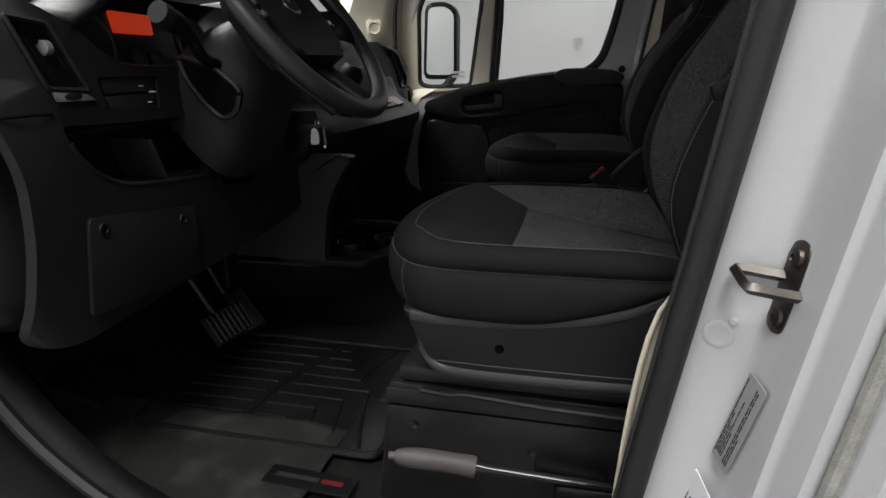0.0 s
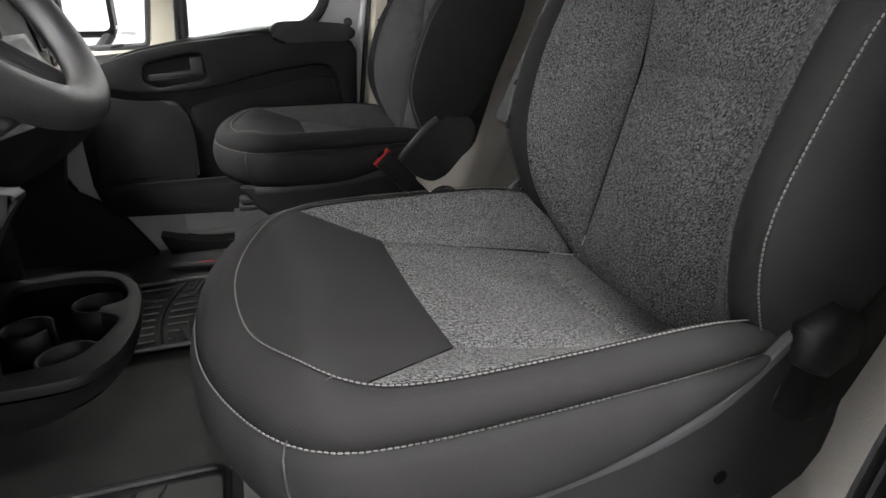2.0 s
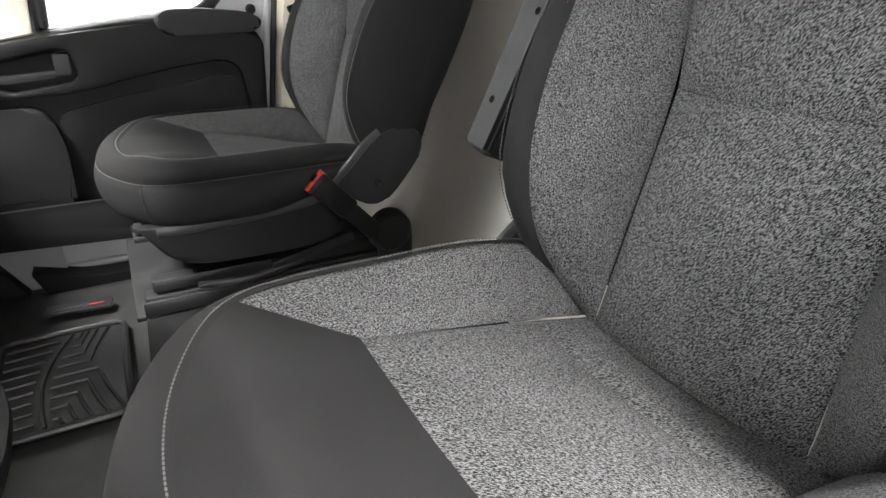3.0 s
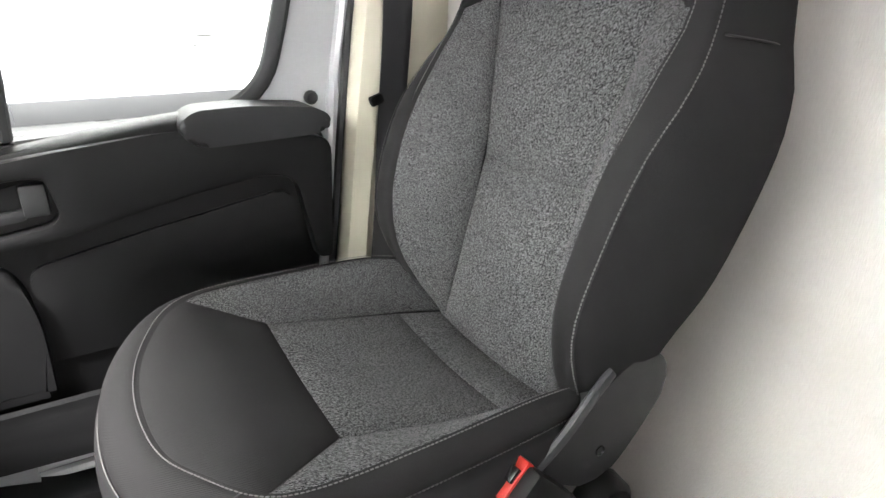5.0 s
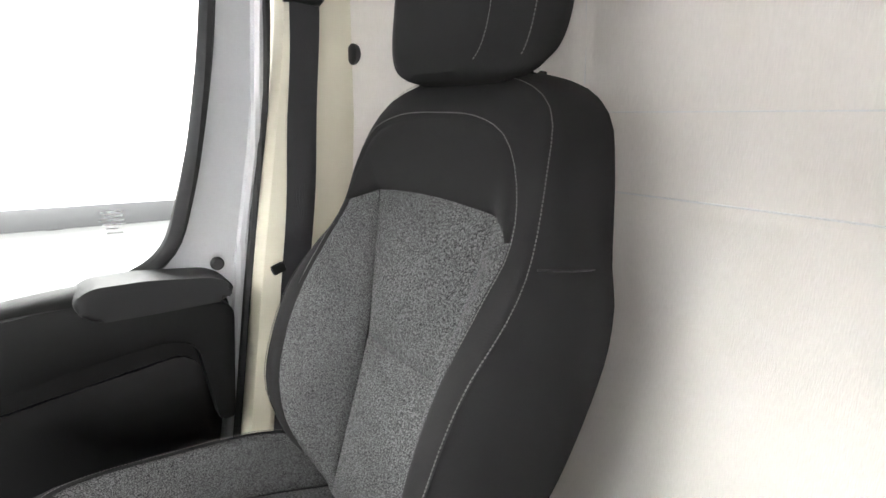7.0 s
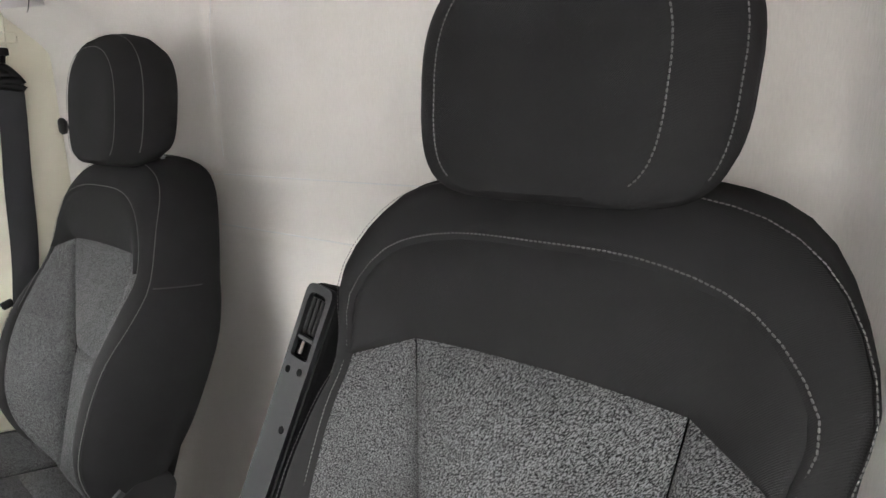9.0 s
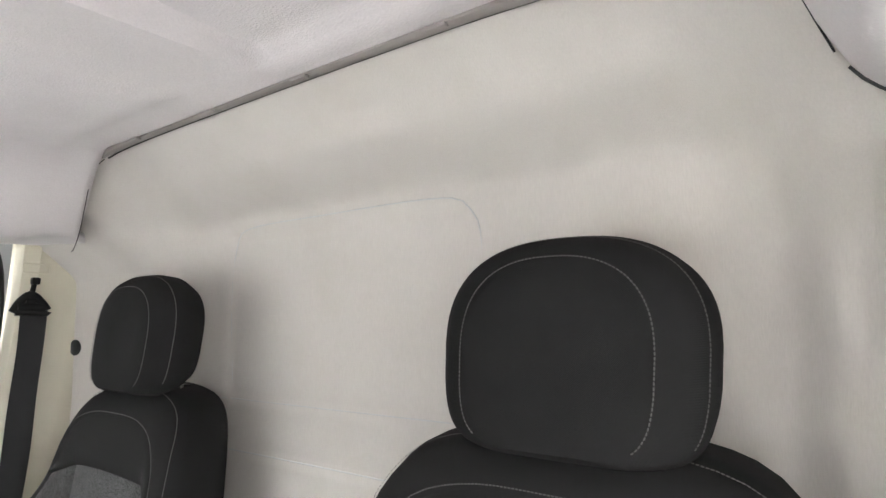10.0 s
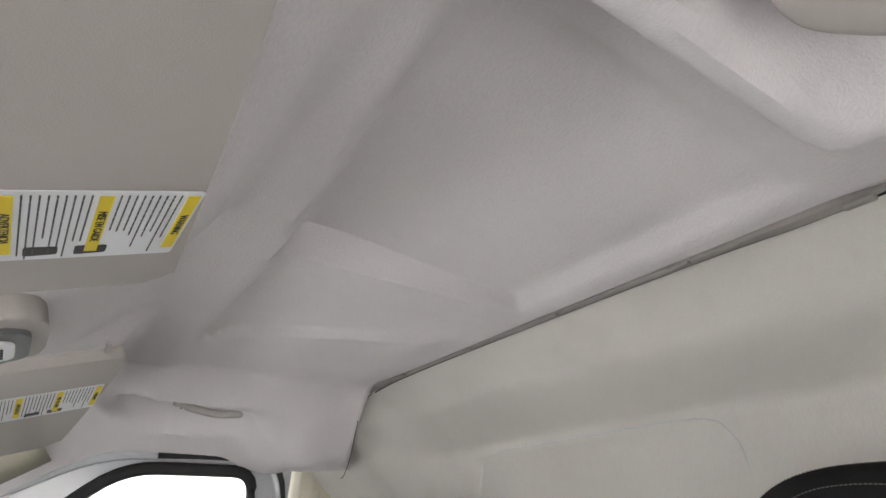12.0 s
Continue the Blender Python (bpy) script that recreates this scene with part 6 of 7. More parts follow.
        block(bm, (0.036, 0.062, 0.008), Matrix.Translation((-0.222, 0.43 + 0.072 * k, 0.583)) @ pose(0, 0, 0, 0, 32, 0), 0.003)
        part("button", bm, PLASTIC_MID if k > 1 else PLASTIC_GREY, st, "grey switch button")
    bm = bmesh.new()
    block(bm, (0.016, 0.030, 0.003), Matrix.Translation((-0.219, 0.574, 0.5885)) @ pose(0, 0, 0, 0, 32, 0), 0.001)
    part("hazard_button", bm, RED, st, "red hazard button")
    bm = bmesh.new()
    lathe(bm, [(0.052, 0.0), (0.048, 0.010), (0.034, 0.03), (0.020, 0.055), (0.018, 0.08), (0.026, 0.092), (0.028, 0.115), (0.018, 0.13), (0.0, 0.133)], Matrix.Translation((-0.262, 0.335, 0.558)) @ pose(0, 0, 0, 0, 22, 0), 20)
    part("gear_shifter", bm, PLASTIC, d, "black gear shifter with gaiter")

    # console: flank, foot and cup tray
    flank = [(-0.50, 0.245), (-0.262, 0.245), (-0.256, 0.303), (-0.249, 0.359), (-0.233, 0.413), (-0.204, 0.464), (-0.178, 0.495), (-0.50, 0.53)]
    bm = bmesh.new()
    prism(bm, rounded(flank, [0.01, 0.012, 0.03, 0.03, 0.03, 0.03, 0.01, 0.01]), 0.034, Matrix.Translation((0, 0.212, 0)) @ UPRIGHT, 0.010, 4)
    fl = part("console_flank", bm, PLASTIC_GREY, d, "dark grey console flank beside the alcove")
    bm = bmesh.new()
    tube(bm, [(-0.268, 0.2115, 0.462), (-0.236, 0.2115, 0.483), (-0.205, 0.2125, 0.500)], 0.0014, 5)
    part("flank_joint", bm, DEEP_SHADE, fl, "fine dark joint")
    tray_rim = rounded([(-0.50, 0.212), (-0.33, 0.212), (-0.215, 0.210), (-0.165, 0.216), (-0.134, 0.262), (-0.122, 0.34), (-0.127, 0.44), (-0.145, 0.505), (-0.178, 0.555), (-0.23, 0.582), (-0.33, 0.575), (-0.50, 0.56)],
                       [0.01, 0.04, 0.05, 0.04, 0.04, 0.05, 0.05, 0.04, 0.04, 0.05, 0.05, 0.01])
    foot = rounded([(-0.50, 0.265), (-0.36, 0.285), (-0.255, 0.335), (-0.215, 0.372), (-0.20, 0.40), (-0.192, 0.43), (-0.190, 0.47), (-0.196, 0.505), (-0.215, 0.535), (-0.25, 0.552), (-0.33, 0.555), (-0.50, 0.54)], 0.03)
    ring_a, ring_b = loop_points(tray_rim, 80), loop_points(foot, 80)
    bm = bmesh.new()
    rows = []
    for z, f, grow in ((0.135, 1.0, 0.0), (0.150, 0.80, 0.004), (0.19, 0.42, 0.006), (0.225, 0.14, 0.002), (0.246, 0.0, -0.004)):
        rows.append([Vector((a[0] * (1 - f) + b[0] * f + grow * (1 if a[0] > -0.3 else 0), a[1] * (1 - f) + b[1] * f, z)) for a, b in zip(ring_a, ring_b)])
    vs = grid_mesh(bm, rows, close_u=True)
    bm.faces.new(vs[0][::-1])
    part("console_foot", bm, PLASTIC, d, "black rounded console foot")
    well = rounded([(-0.262, 0.252), (-0.188, 0.262), (-0.160, 0.318), (-0.148, 0.378), (-0.182, 0.398), (-0.184, 0.420), (-0.150, 0.432), (-0.152, 0.475), (-0.176, 0.532), (-0.235, 0.555), (-0.33, 0.545), (-0.34, 0.26)], [0.02, 0.03, 0.03, 0.02, 0.01, 0.01, 0.02, 0.03, 0.03, 0.03, 0.02, 0.02])
    bm = bmesh.new()
    sheet_with_holes(bm, tray_rim, [well], 0.016, Matrix.Translation((0, 0, 0.248)))
    bmesh.ops.bevel(bm, geom=[e for e in bm.edges if e.is_manifold and e.calc_face_angle(0) > 1.2], offset=0.003, segments=2, profile=0.6, affect="EDGES")
    tray = part("cup_tray", bm, PLASTIC, d, "black cup holder tray", angle=35)
    # the hollow is coloured near black to carry its deep shade
    bm = bmesh.new()
    deep = [(-0.245 + (x + 0.245) * 0.96, 0.40 + (y - 0.40) * 0.96) for x, y in well]
    vs = grid_mesh(bm, [[Vector((x, y, 0.252)) for x, y in well], [Vector((x, y, 0.188)) for x, y in deep]], close_u=True)
    bm.faces.new(vs[-1])
    part("tray_well", bm, DEEP_SHADE, tray, "tray hollow with its shade painted black", angle=30)
    for hx, hy, r in ((-0.208, 0.312, 0.040), (-0.200, 0.478, 0.038), (-0.285, 0.42, 0.036)):
        bm = bmesh.new()
        pts = [(hx + r * math.cos(radians(a)), hy + r * math.sin(radians(a)), 0.246) for a in range(30, 331, 12)]
        grid_mesh(bm, [[Vector(q) + Vector((0, 0, -0.05)) for q in pts], [Vector(q) for q in pts]])
        part("cup_ring", bm, PLASTIC, tray, "black cup ring", solid=0.004)
    bm = bmesh.new()
    block(bm, (0.02, 0.62, 0.32), Matrix.Translation((-0.49, 0.48, 0.35)), 0.01)
    block(bm, (0.18, 0.02, 0.30), Matrix.Translation((-0.42, 0.60, 0.36)), 0.01)
    part("console_back", bm, PLASTIC, d)
    bm = bmesh.new()
    block(bm, (0.12, 0.46, 0.17), Matrix.Translation((-0.455, 1.03, 0.41)) @ pose(0, 0, 0, 0, 12, 0), 0.02, 3)
    part("glove_box", bm, PLASTIC, d, "black glove box lid")

    # the far end of the face, with its own vent
    far = rounded([(0.78, 0.742), (1.03, 0.752), (1.17, 0.718), (1.27, 0.655), (1.325, 0.57), (1.325, 0.44), (1.25, 0.41), (0.78, 0.44)], [0.02, 0.06, 0.06, 0.06, 0.04, 0.04, 0.03, 0.02])
    far_hole = rounded([(1.045, 0.732), (1.125, 0.712), (1.225, 0.635), (1.215, 0.60), (1.155, 0.60), (1.085, 0.69)], 0.012)
    bm = bmesh.new()
    sheet_with_holes(bm, far, [far_hole], 0.018, Matrix.Translation((-0.384, 0, 0)) @ FACE, far_fascia_bend)
    part("passenger_fascia", bm, DASH, d, "black grained dash face by the far door", angle=50)
    bm = bmesh.new()
    tube(bm, [far_fascia_bend(Vector((-0.366, y, z))) for y, z in far_hole], 0.004, 6, closed=True)
    v2 = part("air_vent", bm, PLASTIC_GREY, d, "dark grey vent frame")
    for k in range(5):
        a, b = Vector((-0.378, 1.062 + 0.016 * k, 0.722 - 0.004 * k)), Vector((-0.378, 1.150 + 0.016 * k, 0.612 + 0.004 * k))
        bm = bmesh.new()
        block(bm, ((b - a).length, 0.003, 0.014), frame_to(a, b, (1, 0, 0)) @ Matrix.Translation(((b - a).length / 2, 0, 0)), 0.001)
        part("vent_slat", bm, GLOSS_BLACK, v2)
    bm = bmesh.new()
    block(bm, (0.004, 0.03, 0.010), Matrix.Translation((-0.362, 1.225, 0.590)), 0.002)
    part("vent_trim", bm, PLASTIC_MID, v2, "pale grey trim piece")
    return d


dashboard()

WHEEL = Vector((-0.171, 0.004, 0.761))
TILT = 0.648
WN, WU, WW = Vector((math.cos(TILT), 0, math.sin(TILT))), Vector((0, 1, 0)), Vector((-math.sin(TILT), 0, math.cos(TILT)))
WHEEL_M = Matrix.Translation(WHEEL) @ Matrix((WU, WW, WN)).transposed().to_4x4()      # local x across, y up the wheel, z to the driver


def steering_wheel():
    w = thing("steering_wheel", (0, 0, 0), "black leather-look steering wheel with a silver emblem", "steering wheel")
    bm = bmesh.new()
    R = 0.189
    rows = []
    for k in range(96):
        t = 2 * math.pi * k / 96
        grip = 1.0 + 0.10 * (math.exp(-((math.degrees(t) - 35) / 14) ** 2) + math.exp(-((math.degrees(t) - 145) / 14) ** 2))
        rows.append([WHEEL_M @ Vector(((R + 0.0165 * grip * math.cos(q)) * math.cos(t), (R + 0.0165 * grip * math.cos(q)) * math.sin(t), 0.0145 * grip * math.sin(q))) for q in (2 * math.pi * j / 14 for j in range(14))])
    grid_mesh(bm, rows, close_u=True, close_v=True)
    part("rim", bm, WHEEL_SKIN, w, "black leather-look rim")
    hub = rounded([(-0.112, 0.030), (-0.085, 0.082), (0.085, 0.082), (0.112, 0.030), (0.104, -0.040), (0.085, -0.078), (-0.085, -0.078), (-0.104, -0.040)], [0.03, 0.03, 0.03, 0.03, 0.03, 0.012, 0.012, 0.03])
    bm = bmesh.new()
    prism(bm, hub, 0.055, WHEEL_M @ Matrix.Translation((0, 0, -0.06)), 0.014, 4)
    part("airbag_cover", bm, PLASTIC, w, "black airbag cover")
    for sg in (-1, 1):
        bm = bmesh.new()
        rows = []
        for f in range(9):
            t = f / 8
            c = Vector((sg * (0.07 + 0.115 * t), 0.012 - 0.03 * t, -0.028 + 0.026 * t))
            hw = 0.046 - 0.014 * math.sin(math.pi * t)
            rows.append([WHEEL_M @ (c + Vector((0, hw * math.cos(q), 0.009 * math.sin(q)))) for q in (2 * math.pi * j / 10 for j in range(10))])
        grid_mesh(bm, rows, close_u=True)
        sp = part("spoke", bm, PLASTIC, w, "black spoke with buttons")
        for k in range(3):
            bm = bmesh.new()
            block(bm, (0.016, 0.012, 0.006), WHEEL_M @ Matrix.Translation((sg * (0.105 + 0.021 * (k % 2)), 0.018 - 0.022 * (k // 2 + k % 2), -0.008)), 0.003)
            part("spoke_button", bm, CHROME if k == 1 else PLASTIC_MID, sp, "silver spoke button")
        bm = bmesh.new()
        grid_mesh(bm, [[WHEEL_M @ Vector((sg * (0.062 + w) + sg * 0.012 * f, -0.06 - 0.115 * f, -0.040 + 0.036 * f - 0.008 * (abs(w) / 0.034) ** 2)) for w in (-0.034, -0.022, 0.0, 0.022, 0.034)] for f in (0.0, 0.25, 0.5, 0.75, 1.0)])
        part("lower_spoke", bm, PLASTIC_GREY, w, "dark grey lower spoke", solid=0.010)
    bm = bmesh.new()
    prism(bm, rounded([(-0.026, -0.002), (-0.012, -0.016), (0.012, -0.016), (0.026, -0.002), (0.022, 0.016), (-0.022, 0.016)], 0.006), 0.003, WHEEL_M @ Matrix.Translation((0, 0.018, -0.006)), 0.001)
    em = part("emblem", bm, CHROME, w, "plain silver emblem")
    bm = bmesh.new()
    for sx in (-1, 1):
        prism(bm, rounded([(sx * 0.003, -0.010), (sx * 0.013, -0.008), (sx * 0.018, 0.008), (sx * 0.004, 0.010)], 0.003), 0.001, WHEEL_M @ Matrix.Translation((0, 0.018, -0.003)), 0)
    part("emblem_inlay", bm, GLOSS_BLACK, em)


steering_wheel()


def steering_column():
    c = thing("steering_column", (0, 0, 0), "black plastic steering column with stalk and ignition key", "steering column")
    axis = -WN
    bm = bmesh.new()
    rows = []
    for s_, hw, up, dn in ((0.070, 0.050, 0.040, 0.045), (0.085, 0.072, 0.055, 0.062), (0.12, 0.092, 0.066, 0.082), (0.16, 0.105, 0.066, 0.105), (0.20, 0.108, 0.060, 0.128), (0.26, 0.10, 0.05, 0.14)):
        o = WHEEL + axis * s_
        ring = []
        for k in range(28):
            t = 2 * math.pi * k / 28
            a, b = math.cos(t), math.sin(t)
            y = hw * math.copysign(abs(a) ** 0.6, a)
            v = (up if b > 0 else dn) * math.copysign(abs(b) ** 0.6, b)
            ring.append(o + WU * y + WW * v)
        rows.append(ring)
    vs = grid_mesh(bm, rows, close_u=True)
    bm.faces.new(vs[0])
    part("shroud", bm, PLASTIC_GREY, c, "dark grey column shroud")
    root = WHEEL + axis * 0.13 + WU * -0.088
    slot = rounded([(-0.330, 0.697), (-0.270, 0.680), (-0.226, 0.645), (-0.238, 0.610), (-0.262, 0.600), (-0.288, 0.622), (-0.318, 0.660)], 0.014)
    # the shroud is not cut: a black plate on it paints the opening's shade
    part("stalk_slot", prism(bmesh.new(), slot, 0.012, Matrix.Translation((0, -0.107, 0)) @ UPRIGHT, 0.001), DEEP_SHADE, c, "black plate painting the stalk opening's shade")
    bm = bmesh.new()
    tube(bm, [Vector((x, -0.106, z)) for x, z in slot], 0.0045, 6, closed=True)
    part("slot_lip", bm, PLASTIC_GREY, c, "rounded lip round the stalk opening")
    bm = bmesh.new()
    line = curve([root, root + Vector((0.01, -0.05, 0.01)), root + Vector((0.012, -0.085, 0.045)), root + Vector((0.012, -0.125, 0.062))], 16)
    tube(bm, line, [0.009] * 9 + [0.010, 0.011, 0.012, 0.0135, 0.015, 0.0155, 0.0155, 0.0155], 12)
    stalk = part("stalk", bm, PLASTIC, c, "black column stalk")
    d = (line[-1] - line[-2]).normalized()
    bm = bmesh.new()
    tube(bm, [line[-1], line[-1] + d * 0.016], [0.0165, 0.0155], 14)
    part("stalk_cap", bm, PLASTIC_GREY, stalk, "grey stalk end cap")
    bm = bmesh.new()
    tube(bm, [(-0.315, 0.060, 0.586), (-0.268, 0.105, 0.585)], 0.015, 14)
    part("ignition_barrel", bm, PLASTIC, c, "black ignition lock")
    key_m = Matrix.Translation((-0.241, 0.130, 0.584))
    bm = bmesh.new()
    block(bm, (0.052, 0.010, 0.027), key_m, 0.006, 3)
    key = part("key", bm, PLASTIC, c, "black ignition key head")
    bm = bmesh.new()
    tube(bm, [key_m @ Vector((-0.022, -0.004, 0.0138)), key_m @ Vector((0.024, -0.004, 0.0138))], 0.0014, 6)
    block(bm, (0.009, 0.010, 0.009), key_m @ Matrix.Translation((-0.026, -0.004, 0.008)), 0.003)
    part("key_edge", bm, CHROME, key, "bright metal edge")
    bm = bmesh.new()
    ring = [Vector((-0.214, 0.128 + 0.008 * math.cos(t), 0.574 + 0.010 * math.sin(t))) for t in (2 * math.pi * k / 20 for k in range(20))]
    tube(bm, ring, 0.0012, 6, closed=True, up=(1, 0, 0))
    part("key_ring", bm, CHROME, c)
    bm = bmesh.new()
    prism(bm, rounded([(-0.009, -0.015), (0.009, -0.015), (0.008, 0.008), (0.003, 0.017), (-0.005, 0.015)], 0.006), 0.004, Matrix.Translation((-0.221, 0.128, 0.547)) @ pose(0, 0, 0, 90, 0, 25), 0.001)
    part("key_tag", bm, PAPER, c, "white key tag")
    bm = bmesh.new()
    block(bm, (0.012, 0.012, 0.036), Matrix.Translation((-0.203, 0.133, 0.548)) @ pose(0, 0, 0, 0, -6, 0), 0.004)
    part("key_fob", bm, GLOSS_BLACK, c, "black key fob")
    bm = bmesh.new()
    block(bm, (0.008, 0.012, 0.006), Matrix.Translation((-0.2015, 0.131, 0.528)), 0.002)
    part("fob_tip", bm, CHROME, c)


steering_column()


def pedal(name, at, w, h, tilt, label, arm_to):
    p = thing(name, at, label, "pedal", "foot pedals")
    m = pose(0, 0, 0, 0, tilt, -8)
    bm = bmesh.new()
    block(bm, (0.012, w, h), m, 0.004)
    part("pad", bm, RUBBER, p, "ribbed black rubber pad")
    for k in range(8):
        bm = bmesh.new()
        block(bm, (0.005, 0.004, h * 0.9), m @ Matrix.Translation((0.008, -w / 2 + w * (k + 0.5) / 8, 0)), 0.001)
        part("rib", bm, GRIP, p, "grey-brown rubber rib")
    bm = bmesh.new()
    tube(bm, curve([(-0.01, 0, 0.0), (-0.06, 0.0, 0.06), arm_to], 12), 0.008, 8)
    part("arm", bm, DARK_STEEL, p)


pedal("brake_pedal", (-0.47, 0.135, 0.125), 0.12, 0.07, -35, "black ribbed brake pedal on a steel arm", (-0.18, 0.0, 0.28))
pedal("throttle_pedal", (-0.53, 0.29, 0.085), 0.06, 0.12, -40, "black ribbed throttle pedal", (-0.15, 0.0, 0.25))


def footrest():
    bm = bmesh.new()
    block(bm, (0.20, 0.12, 0.016), Matrix.Translation((-0.73, -0.05, 0.06)) @ pose(0, 0, 0, 0, 18, 8), 0.006)
    tagged(part("footrest", bm, PLASTIC_GREY), "flat dark grey footrest by the pedals", "footrest")
    bm = bmesh.new()
    rows = []
    for i in range(30):
        x = -0.86 + 0.74 * i / 29
        rows.append([Vector((x, -0.37 + 0.34 * j / 20 , 0.004 + 0.012 * noise.noise(Vector((x * 6, j * 0.3, 3.0))) + 0.10 * smooth(-0.60, -0.86, x))) for j in range(21)])
    grid_mesh(bm, rows)
    tagged(part("carpet", bm, CARPET, None, "", True, 0.006), "worn dusty dark carpet beside the sill", "carpet", kind="structure")


footrest()


def floor_mat(name, x0, x1, y0, y1, label):
    t = thing(name, (0, 0, 0), label, "floor mat", "rubber floor mats")
    bm = bmesh.new()
    prism(bm, rounded([(x0, y0), (x1, y0), (x1, y1), (x0, y1)], 0.03), 0.006, Matrix.Translation((0, 0, -0.006 + 0.004)), 0.002)
    part("mat_base", bm, RUBBER, t)
    bm = bmesh.new()
    tube(bm, [(x, y, 0.007) for x, y in rounded([(x0, y0), (x1, y0), (x1, y1), (x0, y1)], 0.03)], 0.007, 8, closed=True)
    part("mat_rim", bm, RUBBER, t)
    bm = bmesh.new()
    w, h = x1 - x0, y1 - y0
    ridge = lambda v: x0 + w * (0.42 + 0.16 * v)          # the bowed ridge between the two fields of ribs
    tube(bm, [(ridge(v) - 0.03 * math.sin(math.pi * v), y0 + h * v, 0.006) for v in (0.04 + 0.92 * i / 20 for i in range(21))], 0.0042, 6)
    for k in range(9):
        v = 0.10 + 0.10 * k
        y, r = y0 + h * v, ridge(v) - 0.03 * math.sin(math.pi * v)
        tube(bm, [(x0 + w * 0.05, y - 0.004, 0.006), (r - 0.014, y, 0.006)], 0.0036, 6)
        # nested angles: along the mat, then out to its nearer edge
        side = -1 if k <= 4 else 1
        run = min(k, 8 - k) if k != 4 else 4
        cx = r + 0.014 + (x1 - 0.035 - r) * (0.10 + 0.155 * run)
        end = y0 + h * 0.045 if side < 0 else y1 - h * 0.045
        leg = abs(end - y)
        tube(bm, [(r + 0.014, y, 0.006), (cx, y, 0.006)] + ([(cx + leg * (0.14 * q + 0.12 * q * q), y + (end - y) * q, 0.006) for q in (0.2, 0.4, 0.6, 0.8, 1.0)] if leg > 0.012 else []), 0.0036, 6)
    ob = part("mat_ribs", bm, RUBBER, t, "raised rubber ribs")
    ob["kind"] = "stuff"
    return t


mat_a = floor_mat("floor_mat", -0.56, -0.035, -0.10, 0.318, "black ribbed rubber mat before the driver's seat")
mat_b = floor_mat("floor_mat", -0.265, -0.035, 0.745, 1.105, "black ribbed rubber mat before the passenger seat")
for mat_thing, mx, my, turn, wide in ((mat_a, -0.125, -0.188, -2, 0.16), (mat_b, -0.125, 1.215, -6, 0.14)):
    mm = Matrix.Translation((mx, my, 0.010)) @ pose(0, 0, 0, 0, 0, turn)
    tab = part("maker_plate", block(bmesh.new(), (wide, 0.045, 0.006), mm, 0.002), RUBBER, mat_thing, "black rubber maker's plate")
    part("grey_bar", block(bmesh.new(), (wide * 0.50, 0.010, 0.001), mm @ Matrix.Translation((-wide * 0.14, 0, 0.0036)), 0), PLASTIC_BEAD, tab, "", False)
    part("red_bar", block(bmesh.new(), (wide * 0.24, 0.010, 0.001), mm @ Matrix.Translation((wide * 0.26, 0, 0.0036)), 0), DULL_RED, tab, "", False)


def hand_brake():
    t = thing("hand_brake", (0, 0, 0), "hand brake lever with a grey-brown rubber grip", "hand brake")
    a, b, c = Vector((0.055, -0.262, 0.142)), Vector((0.168, -0.243, 0.128)), Vector((0.40, -0.225, 0.112))
    bm = bmesh.new()
    line = curve([a, a.lerp(b, 0.5) + Vector((0, 0, 0.002)), b], 12)
    tube(bm, line, [0.009, 0.0125, 0.0135, 0.0145, 0.015, 0.015, 0.015, 0.0145, 0.0145, 0.0145, 0.015, 0.0155, 0.0155], 14)
    part("grip", bm, GRIP, t, "grey-brown rubber grip")
    bm = bmesh.new()
    tube(bm, [a - (b - a).normalized() * 0.010, a + (b - a).normalized() * 0.004], 0.006, 10)
    part("release_button", bm, GRIP, t)
    bm = bmesh.new()
    tube(bm, [b, b.lerp(c, 0.06), c], [0.010, 0.0065, 0.0065], 8)
    part("lever_rod", bm, DARK_STEEL, t)
    bm = bmesh.new()
    tube(bm, [b + Vector((0.002, -0.006, 0.008)), b.lerp(c, 0.08) + Vector((0, -0.006, 0.006)), c + Vector((0, -0.007, 0.004))], 0.0016, 6)
    part("bright_edge", bm, CHROME, t, "bright metal lever edge")
    bm = bmesh.new()
    block(bm, (0.16, 0.03, 0.07), Matrix.Translation((0.36, -0.222, 0.075)), 0.012, 3)
    block(bm, (0.10, 0.02, 0.02), Matrix.Translation((0.30, -0.215, 0.12)) @ pose(0, 0, 0, 0, 8, 0), 0.006)
    part("lever_bracket", bm, PLASTIC, t)


hand_brake()


# ---- belts, visors, roof fittings ----
def ribbon(bm, line, width, across, thick=0.0016):
    rows = []
    for i, p in enumerate(line):
        d = (line[min(i + 1, len(line) - 1)] - line[max(i - 1, 0)]).normalized()
        s_ = (Vector(across) - d * Vector(across).dot(d)).normalized() * width / 2
        o = d.cross(s_).normalized() * thick
        rows.append([p - s_ - o, p + s_ - o, p + s_ + o, p - s_ + o])
    vs = grid_mesh(bm, rows, close_u=True)
    bm.faces.new(vs[0])
    bm.faces.new(vs[-1])
    return bm


